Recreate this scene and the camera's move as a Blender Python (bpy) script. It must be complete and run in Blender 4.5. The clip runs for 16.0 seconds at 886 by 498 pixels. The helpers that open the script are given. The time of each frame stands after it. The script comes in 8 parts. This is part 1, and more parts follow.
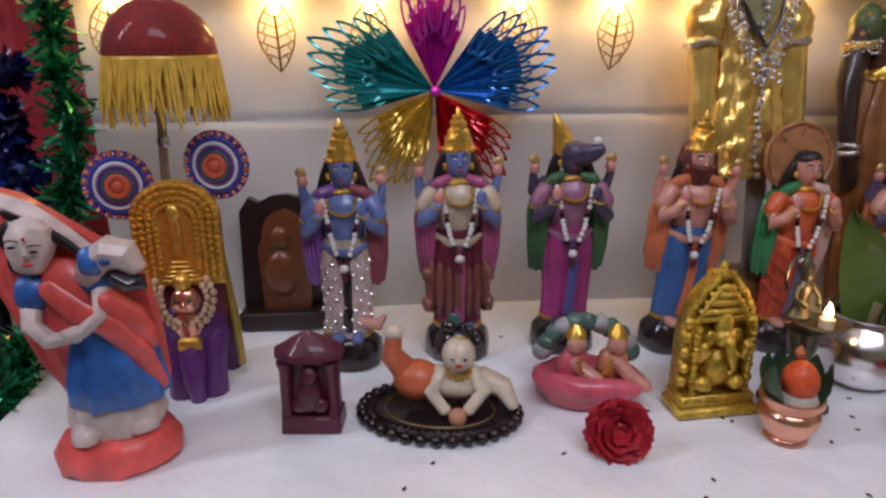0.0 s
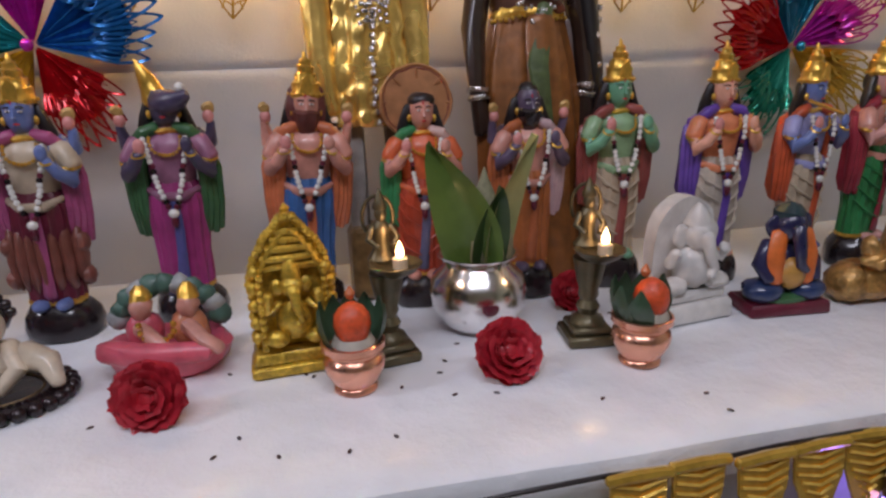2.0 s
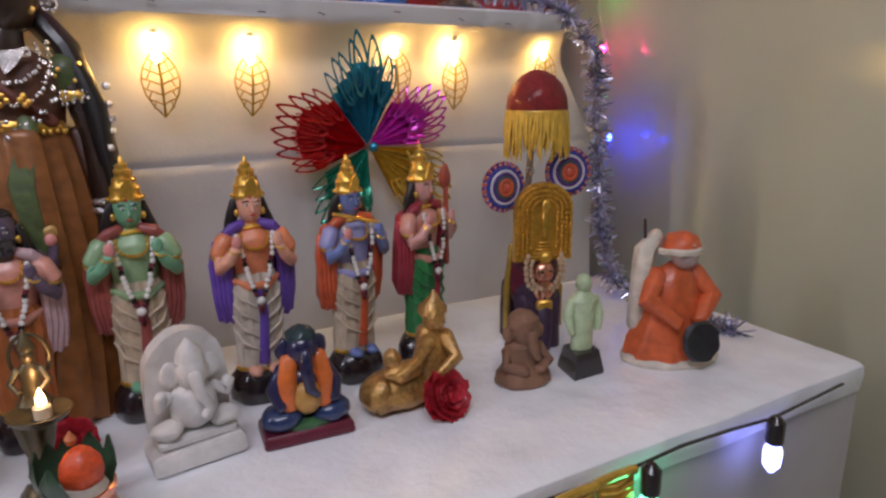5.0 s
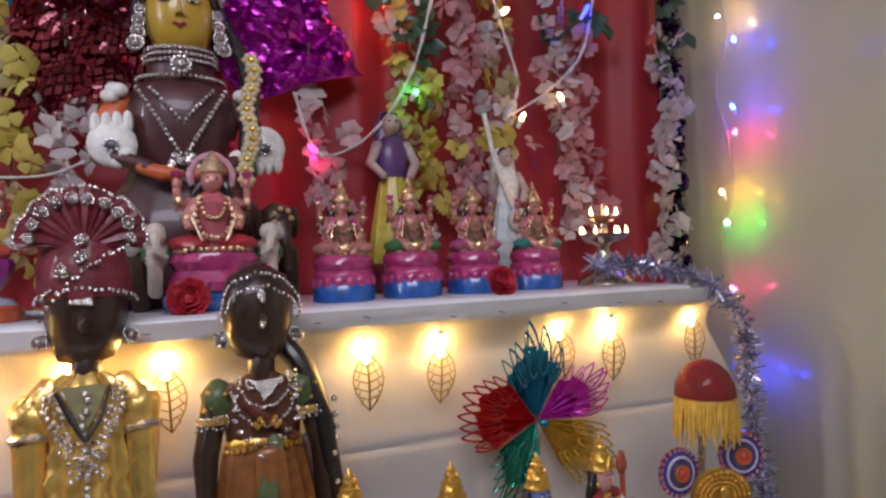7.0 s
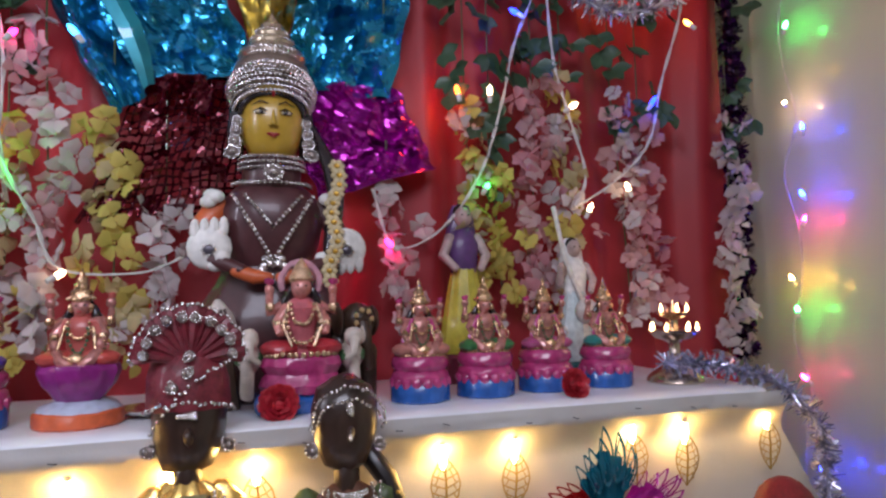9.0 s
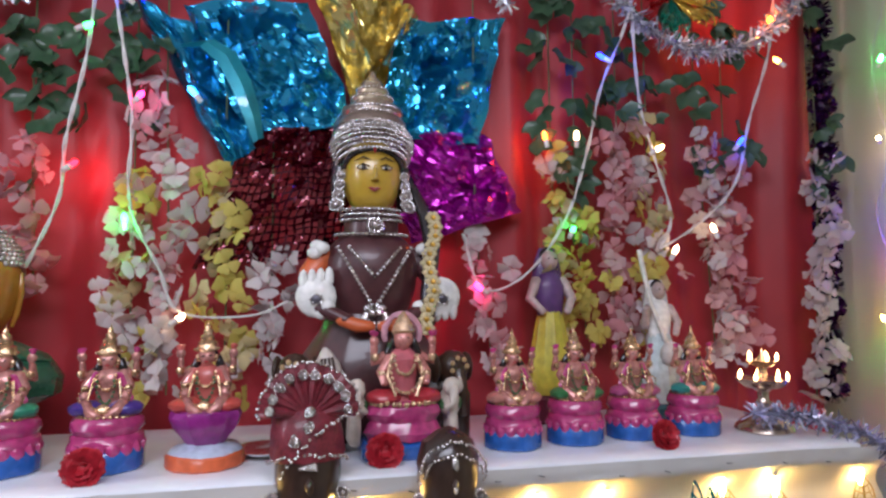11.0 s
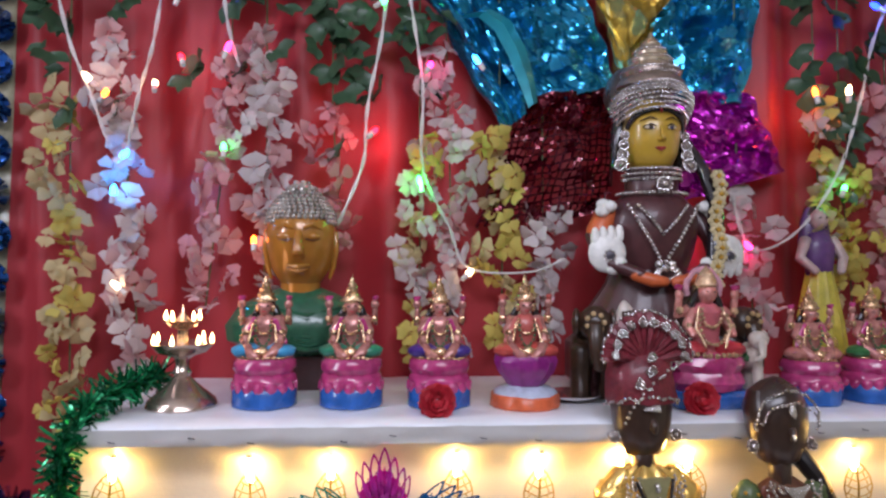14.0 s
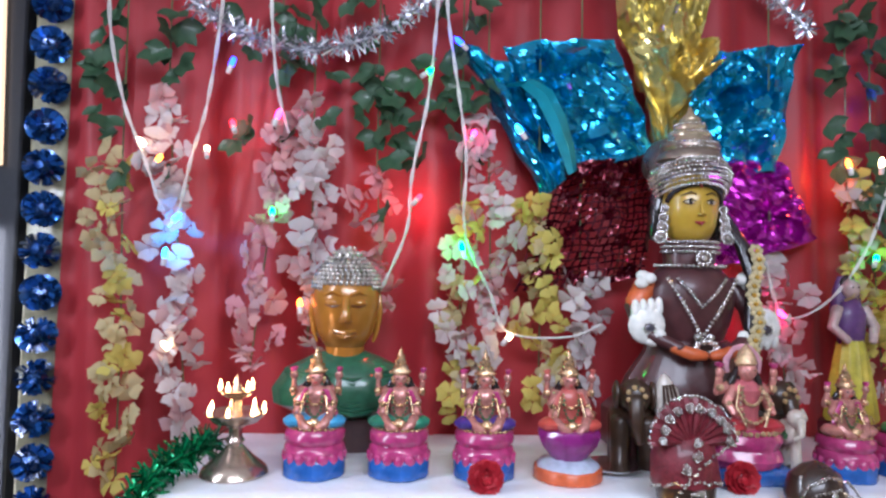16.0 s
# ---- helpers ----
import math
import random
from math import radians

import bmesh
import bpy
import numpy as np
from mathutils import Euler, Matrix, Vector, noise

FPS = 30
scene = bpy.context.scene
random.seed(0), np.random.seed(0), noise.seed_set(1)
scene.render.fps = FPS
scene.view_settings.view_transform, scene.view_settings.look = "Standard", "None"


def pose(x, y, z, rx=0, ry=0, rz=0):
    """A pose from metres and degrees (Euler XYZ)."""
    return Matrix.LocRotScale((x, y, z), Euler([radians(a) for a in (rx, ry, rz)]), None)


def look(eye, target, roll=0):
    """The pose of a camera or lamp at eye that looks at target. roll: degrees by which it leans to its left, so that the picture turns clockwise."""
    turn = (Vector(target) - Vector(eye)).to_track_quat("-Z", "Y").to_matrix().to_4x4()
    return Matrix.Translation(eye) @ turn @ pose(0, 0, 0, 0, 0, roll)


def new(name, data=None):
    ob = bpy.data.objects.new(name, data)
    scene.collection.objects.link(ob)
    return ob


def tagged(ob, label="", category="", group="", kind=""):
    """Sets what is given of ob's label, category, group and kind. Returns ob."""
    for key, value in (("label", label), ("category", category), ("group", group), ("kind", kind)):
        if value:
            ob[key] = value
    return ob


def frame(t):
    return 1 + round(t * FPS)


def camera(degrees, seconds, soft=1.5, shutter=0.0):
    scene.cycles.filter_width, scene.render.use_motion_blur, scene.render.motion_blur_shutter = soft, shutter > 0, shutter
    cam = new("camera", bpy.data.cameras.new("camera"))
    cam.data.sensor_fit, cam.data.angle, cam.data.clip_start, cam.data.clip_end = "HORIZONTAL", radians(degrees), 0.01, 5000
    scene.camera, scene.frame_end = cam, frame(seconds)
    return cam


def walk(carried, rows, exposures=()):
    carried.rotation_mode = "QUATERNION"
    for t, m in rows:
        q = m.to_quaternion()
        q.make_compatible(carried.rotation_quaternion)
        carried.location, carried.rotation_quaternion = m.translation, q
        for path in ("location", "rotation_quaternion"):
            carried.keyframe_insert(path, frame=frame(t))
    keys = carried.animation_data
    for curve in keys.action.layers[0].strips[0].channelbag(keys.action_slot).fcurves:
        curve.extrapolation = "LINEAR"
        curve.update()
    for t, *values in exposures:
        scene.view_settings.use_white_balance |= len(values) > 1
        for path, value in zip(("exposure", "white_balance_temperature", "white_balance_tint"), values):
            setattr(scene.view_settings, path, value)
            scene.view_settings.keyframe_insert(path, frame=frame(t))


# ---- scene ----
cam = camera(69.2, 16.0, soft=2.5)
PATH = [
    (0, (0.112, 0.214, 1.238), (0.233, 2.111, 0.616), -0.2),
    (0.5, (0.205, 0.197, 1.216), (0.345, 2.098, 0.61), -0.7),
    (1, (0.305, 0.179, 1.165), (0.496, 2.087, 0.595), -1.1),
    (1.5, (0.422, 0.188, 1.151), (0.708, 2.079, 0.567), -1.5),
    (2, (0.528, 0.2, 1.145), (0.923, 2.066, 0.543), -1.4),
    (2.5, (0.631, 0.2, 1.156), (1.132, 2.047, 0.575), -1.8),
    (3, (0.726, 0.202, 1.156), (1.34, 2.022, 0.6), -2.4),
    (3.5, (0.808, 0.196, 1.16), (1.553, 1.968, 0.607), -2.4),
    (3.7, (0.839, 0.195, 1.157), (1.644, 1.945, 0.618), -2.9),
    (5.8, (0.953, 0.119, 1.453), (1.95, 1.797, 1.014), 0.8),
    (6, (0.902, 0.15, 1.513), (1.89, 1.847, 1.133), 1.4),
    (6.2, (0.912, 0.117, 1.482), (1.814, 1.89, 1.281), 0.7),
    (6.5, (0.873, 0.109, 1.419), (1.713, 1.924, 1.4), -2.7),
    (7, (0.767, 0.135, 1.455), (1.512, 1.991, 1.489), -2.2),
    (7.5, (0.744, 0.125, 1.501), (1.433, 2.001, 1.577), -1.3),
    (8, (0.73, 0.123, 1.528), (1.41, 2.001, 1.627), -1.6),
    (8.5, (0.708, 0.116, 1.565), (1.344, 2.007, 1.703), -1.6),
    (8.7, (0.704, 0.114, 1.573), (1.337, 2.005, 1.726), -1.3),
    (10.8, (0.613, 0.083, 1.681), (1.052, 2.029, 1.815), -0.6),
    (11, (0.604, 0.071, 1.696), (1.051, 2.015, 1.84), -0.1),
    (11.5, (0.579, 0.05, 1.748), (0.999, 2.0, 1.897), -0.4),
    (12, (0.538, 0.045, 1.726), (0.953, 1.997, 1.862), 0.1),
    (12.5, (0.479, 0.055, 1.72), (0.814, 2.025, 1.788), 0.3),
    (13, (0.415, 0.047, 1.725), (0.693, 2.028, 1.746), 0.1),
    (13.5, (0.312, 0.051, 1.675), (0.542, 2.037, 1.727), -0.0),
    (14, (0.186, 0.072, 1.655), (0.327, 2.066, 1.719), 0.3),
    (14.5, (0.117, 0.073, 1.651), (0.211, 2.07, 1.699), 1.2),
    (15, (0.037, 0.083, 1.639), (0.079, 2.082, 1.677), 1.4),
    (15.5, (0.065, 0.076, 1.693), (0.16, 2.073, 1.748), 2.1),
    (16, (0.088, 0.037, 1.794), (0.22, 2.031, 1.877), 1.3),
]
walk(cam, [(t, look(eye, target, roll)) for t, eye, target, roll in PATH],
     [(0, -0.23, 6500, 24), (2, -0.23, 6500, 24), (2.5, -0.17, 6500, 24), (3.5, -0.14, 6450, 24), (6, -0.06, 6600, 26), (8.5, -0.01, 6250, 26), (10.8, 0.20, 6250, 21), (11.1, 0.36, 6250, 21), (11.6, 0.78, 6250, 20), (12.4, 0.78, 6250, 20), (13.2, 0.42, 6250, 20), (13.8, 0.12, 6250, 23), (15.0, 0.14, 6300, 24), (15.5, 0.04, 6300, 23), (16, 0.58, 5900, 17)])

# ---- world and lights ----
world = bpy.data.worlds.new("world")
scene.world = world
world.use_nodes = True
world.node_tree.nodes["Background"].inputs[0].default_value = (0.35, 0.38, 0.45, 1)
world.node_tree.nodes["Background"].inputs[1].default_value = 0.05


def lamp(name, kind, m, energy, color, size=0.1, size_y=None):
    data = bpy.data.lights.new(name, kind)
    data.energy, data.color = energy, color
    if kind == "AREA":
        data.shape, data.size, data.size_y = "RECTANGLE", size, size_y or size
    else:
        data.shadow_soft_size = size
    ob = new(name, data)
    ob.matrix_world = m
    return ob


lamp("ceiling_tube_light", "AREA", look((0.45, -0.30, 2.60), (0.6, 1.2, 1.1)), 24, (0.84, 0.92, 1.0), 1.5, 0.5)
lamp("side_tube_light", "AREA", look((-1.36, 0.45, 2.3), (0.8, 1.1, 1.0)), 13.5, (0.84, 0.92, 1.0), 0.12, 1.0)

# ---- materials ----
MATS = {}


def paint(color, rough=0.42, metal=0.0, var=0.26, scale=60.0, bump=0.15, coat=0.24, name=""):
    """A painted or raw surface: two scales of colour change, worn gloss and fine relief."""
    key = (tuple(color), rough, metal, var, scale, bump, coat)
    if key in MATS:
        return MATS[key]
    m = bpy.data.materials.new(name or "paint")
    m.use_nodes = True
    nt = m.node_tree
    b = nt.nodes["Principled BSDF"]
    tc = nt.nodes.new("ShaderNodeTexCoord")
    n1 = nt.nodes.new("ShaderNodeTexNoise")
    n1.inputs["Scale"].default_value = scale
    n1.inputs["Detail"].default_value = 6
    n2 = nt.nodes.new("ShaderNodeTexNoise")
    n2.inputs["Scale"].default_value = scale * 0.16
    n2.inputs["Detail"].default_value = 3
    for n in (n1, n2):
        nt.links.new(tc.outputs["Object"], n.inputs["Vector"])
    add = nt.nodes.new("ShaderNodeMath")
    nt.links.new(n1.outputs[0], add.inputs[0])
    nt.links.new(n2.outputs[0], add.inputs[1])
    ramp = nt.nodes.new("ShaderNodeMapRange")
    ramp.inputs[1].default_value, ramp.inputs[2].default_value = 0.7, 1.3
    ramp.inputs[3].default_value, ramp.inputs[4].default_value = 1 - var, 1 + var
    nt.links.new(add.outputs[0], ramp.inputs[0])
    mul = nt.nodes.new("ShaderNodeVectorMath")
    mul.operation = "SCALE"
    mul.inputs[0].default_value = color
    nt.links.new(ramp.outputs[0], mul.inputs["Scale"])
    nt.links.new(mul.outputs[0], b.inputs["Base Color"])
    r2 = nt.nodes.new("ShaderNodeMapRange")
    r2.inputs[3].default_value, r2.inputs[4].default_value = max(0.02, rough - 0.1), min(1, rough + 0.1)
    nt.links.new(n2.outputs[0], r2.inputs[0])
    nt.links.new(r2.outputs[0], b.inputs["Roughness"])
    b.inputs["Metallic"].default_value = metal
    b.inputs["Coat Weight"].default_value = coat
    if bump:
        bp = nt.nodes.new("ShaderNodeBump")
        bp.inputs["Strength"].default_value = bump
        bp.inputs["Distance"].default_value = 0.002
        nt.links.new(n1.outputs[0], bp.inputs["Height"])
        nt.links.new(bp.outputs[0], b.inputs["Normal"])
    MATS[key] = m
    return m


def glow(color, strength, name="glow"):
    key = ("glow", tuple(color), strength)
    if key not in MATS:
        m = bpy.data.materials.new(name)
        m.use_nodes = True
        b = m.node_tree.nodes["Principled BSDF"]
        b.inputs["Base Color"].default_value = (*color, 1)
        b.inputs["Emission Color"].default_value = (*color, 1)
        b.inputs["Emission Strength"].default_value = strength
        MATS[key] = m
    return MATS[key]


def foil(color, rough=0.2):
    return paint(tuple(min(1.0, 1.25 * c) for c in color), rough, 0.62, 0.25, 90, 0.5, 0.5, "foil")


GOLD = paint((0.78, 0.46, 0.08), 0.3, 0.75, 0.25, 120, 0.4, name="gold_paint")
BRASS = paint((0.12, 0.098, 0.052), 0.42, 0.7, 0.3, 90, 0.3, name="old_brass")
SILVER = paint((0.88, 0.86, 0.85), 0.22, 1.0, 0.08, 50, 0.08, name="silver")
COPPER = paint((0.84, 0.40, 0.27), 0.27, 0.9, 0.1, 50, 0.03, name="copper")
STONES = paint((0.66, 0.62, 0.60), 0.12, 0.85, 0.6, 380, 1.0, 0.6, name="stones")
SETTING = paint((0.16, 0.12, 0.11), 0.3, 0.6, 0.4, 300, 0.6, name="dark_setting")
BLACK = paint((0.018, 0.012, 0.014), 0.22, 0.0, 0.3, 60, 0.1, 0.5)
SKINP = paint((0.60, 0.27, 0.21), 0.35)
BLUESKIN = paint((0.13, 0.18, 0.40), 0.3)
DARKSKIN = paint((0.06, 0.045, 0.09), 0.35)
WHITE = paint((0.78, 0.76, 0.72), 0.45)
PINK = paint((0.46, 0.045, 0.17), 0.25, 0, 0.35, coat=0.5)
BLUE = paint((0.02, 0.10, 0.36), 0.25, 0, 0.35, coat=0.5)
RED = paint((0.50, 0.02, 0.03), 0.5)
GREEN = paint((0.03, 0.22, 0.08), 0.4)
MAROON = paint((0.13, 0.012, 0.03), 0.4)
WOOD = paint((0.045, 0.022, 0.012), 0.4, 0, 0.35, 70, 0.25, 0.2, "dark_wood")


def cloth_mat(name, color, rough=0.75, fold=7.0, bump=0.5, sheen=0.0, coat=0.0):
    m = bpy.data.materials.new(name)
    m.use_nodes = True
    nt = m.node_tree
    b = nt.nodes["Principled BSDF"]
    tc = nt.nodes.new("ShaderNodeTexCoord")
    n = nt.nodes.new("ShaderNodeTexNoise")
    n.inputs["Scale"].default_value, n.inputs["Detail"].default_value = fold, 5
    nt.links.new(tc.outputs["Object"], n.inputs["Vector"])
    w = nt.nodes.new("ShaderNodeTexNoise")
    w.inputs["Scale"].default_value, w.inputs["Detail"].default_value = 260, 4
    nt.links.new(tc.outputs["Object"], w.inputs["Vector"])
    r = nt.nodes.new("ShaderNodeMapRange")
    r.inputs[3].default_value, r.inputs[4].default_value = 0.82, 1.15
    nt.links.new(n.outputs[0], r.inputs[0])
    mul = nt.nodes.new("ShaderNodeVectorMath")
    mul.operation = "SCALE"
    mul.inputs[0].default_value = color
    nt.links.new(r.outputs[0], mul.inputs["Scale"])
    nt.links.new(mul.outputs[0], b.inputs["Base Color"])
    b.inputs["Roughness"].default_value = rough
    b.inputs["Sheen Weight"].default_value = sheen
    b.inputs["Coat Weight"].default_value = coat
    b.inputs["Coat Roughness"].default_value = 0.2
    s = nt.nodes.new("ShaderNodeMath")
    s.operation = "MULTIPLY_ADD"
    s.inputs[1].default_value = 0.06
    nt.links.new(w.outputs[0], s.inputs[0])
    nt.links.new(n.outputs[0], s.inputs[2])
    bp = nt.nodes.new("ShaderNodeBump")
    bp.inputs["Strength"].default_value, bp.inputs["Distance"].default_value = bump, 0.01
    nt.links.new(s.outputs[0], bp.inputs["Height"])
    nt.links.new(bp.outputs[0], b.inputs["Normal"])
    return m


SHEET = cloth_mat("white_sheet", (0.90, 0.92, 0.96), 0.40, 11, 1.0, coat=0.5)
# white cloth too, but greyed: shade on the hanging sides is in this colour
SHADED_DRAPE = cloth_mat("shaded_white_drape", (0.56, 0.54, 0.525), 0.55, 5, 0.7, coat=0.15)
CURTAIN = cloth_mat("red_curtain", (0.38, 0.018, 0.026), 0.55, 4, 0.4, 0.12, 0.04)
WALLPAINT = cloth_mat("cream_wall", (0.64, 0.65, 0.47), 0.185, 2.0, 0.05)
FLOOR = cloth_mat("floor_tile", (0.45, 0.42, 0.38), 0.3, 3, 0.1)
# near-black paint: the darkness beyond the opening is put into the colour
UNLIT_BLACK = paint((0.012, 0.013, 0.02), 0.6)


# ---- shape building ----
class Shape:
    """Gathers pieces into one mesh."""

    def __init__(self):
        self.v, self.f, self.mi, self.mats, self.wobble = [], [], [], [], 0.0
        self.firm = {}

    def slot(self, mat):
        if mat not in self.mats:
            self.mats.append(mat)
        return self.mats.index(mat)

    def add(self, vs, fs, mat, m=None):
        k, s = len(self.v), self.slot(mat)
        self.v += [tuple(m @ Vector(p)) if m else tuple(p) for p in vs]
        self.f += [tuple(i + k for i in f) for f in fs]
        self.mi += [s] * len(fs)
        return self

    def lathe(self, prof, mat, c=(0, 0, 0), n=20, sx=1.0, sy=1.0, m=None, fold=0.0, folds=9):
        vs, fs, k = [], [], len(prof)
        for i in range(n):
            a = 2 * math.pi * i / n
            w = 1 + fold * math.sin(folds * a)
            for r, z in prof:
                vs.append((c[0] + r * w * sx * math.cos(a), c[1] + r * w * sy * math.sin(a), c[2] + z))
        for i in range(n):
            j = (i + 1) % n
            for q in range(k - 1):
                fs.append((i * k + q, j * k + q, j * k + q + 1, i * k + q + 1))
        fs.append(tuple(i * k for i in range(n))[::-1])
        fs.append(tuple(i * k + k - 1 for i in range(n)))
        return self.add(vs, fs, mat, m)

    def ball(self, c, r, mat, n=14, m=None):
        r = (r, r, r) if isinstance(r, (int, float)) else r
        k = max(5, n // 2) if n > 7 else 4
        if max(r) < 0.011:
            anchor = Vector(c) if m is None else m @ Vector(c)
            for q in range(len(self.v), len(self.v) + n * (k + 1)):
                self.firm[q] = anchor
        prof = [(math.sin(math.pi * (q + 0.02) / (k + 0.04)), -math.cos(math.pi * (q + 0.02) / (k + 0.04))) for q in range(k + 1)]
        vs, fs = [], []
        for i in range(n):
            a = 2 * math.pi * i / n
            for pr, pz in prof:
                vs.append((c[0] + r[0] * pr * math.cos(a), c[1] + r[1] * pr * math.sin(a), c[2] + r[2] * pz))
        for i in range(n):
            j = (i + 1) % n
            for q in range(k):
                fs.append((i * (k + 1) + q, j * (k + 1) + q, j * (k + 1) + q + 1, i * (k + 1) + q + 1))
        return self.add(vs, fs, mat, m)

    def tube(self, pts, rad, mat, n=10, m=None, flat=1.0):
        pts = [Vector(p) for p in pts]
        rad = [rad] * len(pts) if isinstance(rad, (int, float)) else list(rad)
        if n > 6:
            # rounded ends
            for end, nxt in ((0, 1), (-1, -2)):
                if rad[end] > 0.004:
                    d = (pts[end] - pts[nxt]).normalized() * rad[end]
                    tips = [(pts[end] + d * 0.38, rad[end] * 0.82), (pts[end] + d * 0.62, rad[end] * 0.45)]
                    for q, r in tips:
                        pts.insert(0 if end == 0 else len(pts), q)
                        rad.insert(0 if end == 0 else len(rad), r)
        vs, fs = [], []
        for i, p in enumerate(pts):
            d = (pts[min(i + 1, len(pts) - 1)] - pts[max(i - 1, 0)]).normalized()
            u = d.cross(Vector((0.13, 1, 0.07))).normalized()
            w = d.cross(u)
            for q in range(n):
                a = 2 * math.pi * q / n
                vs.append(p + rad[i] * (math.cos(a) * u + flat * math.sin(a) * w))
        for i in range(len(pts) - 1):
            for q in range(n):
                e = (q + 1) % n
                fs.append((i * n + q, i * n + e, (i + 1) * n + e, (i + 1) * n + q))
        fs.append(tuple(range(n))[::-1])
        fs.append(tuple((len(pts) - 1) * n + q for q in range(n)))
        return self.add(vs, fs, mat, m)

    def box(self, c, s, mat, ch=0.003, m=None):
        """A box with chamfered edges."""
        vs, idx = [], {}
        h = [a / 2 for a in s]
        ch = min(ch, min(h) * 0.6)
        for x in (-1, 1):
            for y in (-1, 1):
                for z in (-1, 1):
                    for ax in range(3):
                        p = [x * (h[0] - ch), y * (h[1] - ch), z * (h[2] - ch)]
                        p[ax] = (x, y, z)[ax] * h[ax]
                        idx[(x, y, z, ax)] = len(vs)
                        vs.append((c[0] + p[0], c[1] + p[1], c[2] + p[2]))
        fs = []
        for ax in range(3):
            o = [a for a in range(3) if a != ax]
            for s1 in (-1, 1):
                loop = []
                for a, b2 in ((-1, -1), (1, -1), (1, 1), (-1, 1)):
                    k = [0, 0, 0]
                    k[ax], k[o[0]], k[o[1]] = s1, a, b2
                    loop.append(idx[(*k, ax)])
                fs.append(tuple(loop))
            for a in (-1, 1):
                for b2 in (-1, 1):
                    k0, k1 = [0, 0, 0], [0, 0, 0]
                    k0[ax], k1[ax] = -1, 1
                    k0[o[0]] = k1[o[0]] = a
                    k0[o[1]] = k1[o[1]] = b2
                    fs.append((idx[(*k0, o[0])], idx[(*k1, o[0])], idx[(*k1, o[1])], idx[(*k0, o[1])]))
        for x in (-1, 1):
            for y in (-1, 1):
                for z in (-1, 1):
                    fs.append(tuple(idx[(x, y, z, ax)] for ax in range(3)))
        return self.add(vs, fs, mat, m)

    def slab(self, outline, t, mat, m=None):
        """A flat plate, t thick in y, from an outline in x and z."""
        n = len(outline)
        vs = [(x, -t / 2, z) for x, z in outline] + [(x, t / 2, z) for x, z in outline]
        fs = [tuple(range(n)), tuple(range(n, 2 * n))[::-1]]
        fs += [(i, i + n, (i + 1) % n + n, (i + 1) % n) for i in range(n)]
        return self.add(vs, fs, mat, m)

    def beads(self, pts, r, mat, n=6):
        for p in pts:
            self.ball(p, r, mat, n)
        return self

    def gem(self, c, r, d=-1):
        """A round stone brooch: dark plate, ring of small stones, bright middle."""
        self.ball(c, (r, r * 0.35, r), SETTING, 12)
        for i in range(11):
            a = 2 * math.pi * i / 11
            self.ball((c[0] + r * 0.86 * math.cos(a), c[1] + d * r * 0.3, c[2] + r * 0.86 * math.sin(a)), r * 0.25, STONES, 5)
        self.ball((c[0], c[1] + d * r * 0.4, c[2]), r * 0.42, STONES, 7)
        return self

    def mesh(self, name, smooth=True):
        if self.wobble:
            self.v = [tuple(Vector(p) + self.wobble * noise.noise_vector(self.firm.get(i, Vector(p)) * 70)) for i, p in enumerate(self.v)]
        me = bpy.data.meshes.new(name)
        me.from_pydata(self.v, [], self.f)
        for m in self.mats:
            me.materials.append(m)
        me.polygons.foreach_set("material_index", self.mi)
        bm = bmesh.new()
        bm.from_mesh(me)
        bmesh.ops.recalc_face_normals(bm, faces=bm.faces)
        for f in bm.faces:
            f.smooth = smooth and len(f.verts) < 5
        for e in bm.edges:
            if len(e.link_faces) == 2 and e.calc_face_angle(0) > 0.7:
                e.smooth = False
        bm.to_mesh(me)
        bm.free()
        return me

    def put(self, name, m=None, parent=None, label="", category="", group="", kind="", smooth=True):
        ob = new(name, self.mesh(name, smooth))
        if parent:
            ob.parent = parent
        if m is not None:
            ob.matrix_basis = m
        return tagged(ob, label, category, group, kind)


def empty(name, m, label, category, group=""):
    ob = new(name)
    ob.empty_display_size = 0.02
    ob.matrix_basis = m
    return tagged(ob, label, category, group)


def arc(a0, a1, n):
    return [math.radians(a0 + (a1 - a0) * i / (n - 1)) for i in range(n)]


def sag(a, b, drop, n=12):
    a, b = Vector(a), Vector(b)
    return [a.lerp(b, i / (n - 1)) - Vector((0, 0, drop * 4 * (i / (n - 1)) * (1 - i / (n - 1)))) for i in range(n)]


# ---- structure ----
ZL, ZU = 0.782, 1.382


def plain(name, c, s, mat, label, category, ch=0.004):
    return Shape().box(c, s, mat, ch).put(name, label=label, category=category, kind="structure")


plain("floor", (0.4, -0.2, -0.05), (6.4, 5.4, 0.1), FLOOR, "pale tiled floor of the room", "floor")
plain("ceiling", (0.4, -0.2, 2.95), (6.4, 5.4, 0.1), cloth_mat("ceiling_paint", (0.75, 0.75, 0.72)), "white painted ceiling", "ceiling")
plain("wall_east", (2.42, -0.2, 1.45), (0.14, 5.4, 2.9), WALLPAINT, "cream gloss-painted wall beside the shelves", "wall")
plain("wall_north", (0.74, 2.2, 1.45), (3.22, 0.14, 2.9), WALLPAINT, "cream painted wall behind the red curtain", "wall")
plain("wall_west", (-2.3, -0.2, 1.45), (0.14, 5.4, 2.9), UNLIT_BLACK, "wall painted near-black for the darkness of the next room", "wall")
plain("wall_south", (0.0, -2.6, 1.45), (4.7, 0.14, 2.9), WALLPAINT, "cream painted wall behind the camera", "wall")
plain("wall_recess", (-1.55, 2.5, 1.45), (1.40, 0.12, 2.9), UNLIT_BLACK, "near-black backing standing for the darkness of an opening", "wall")


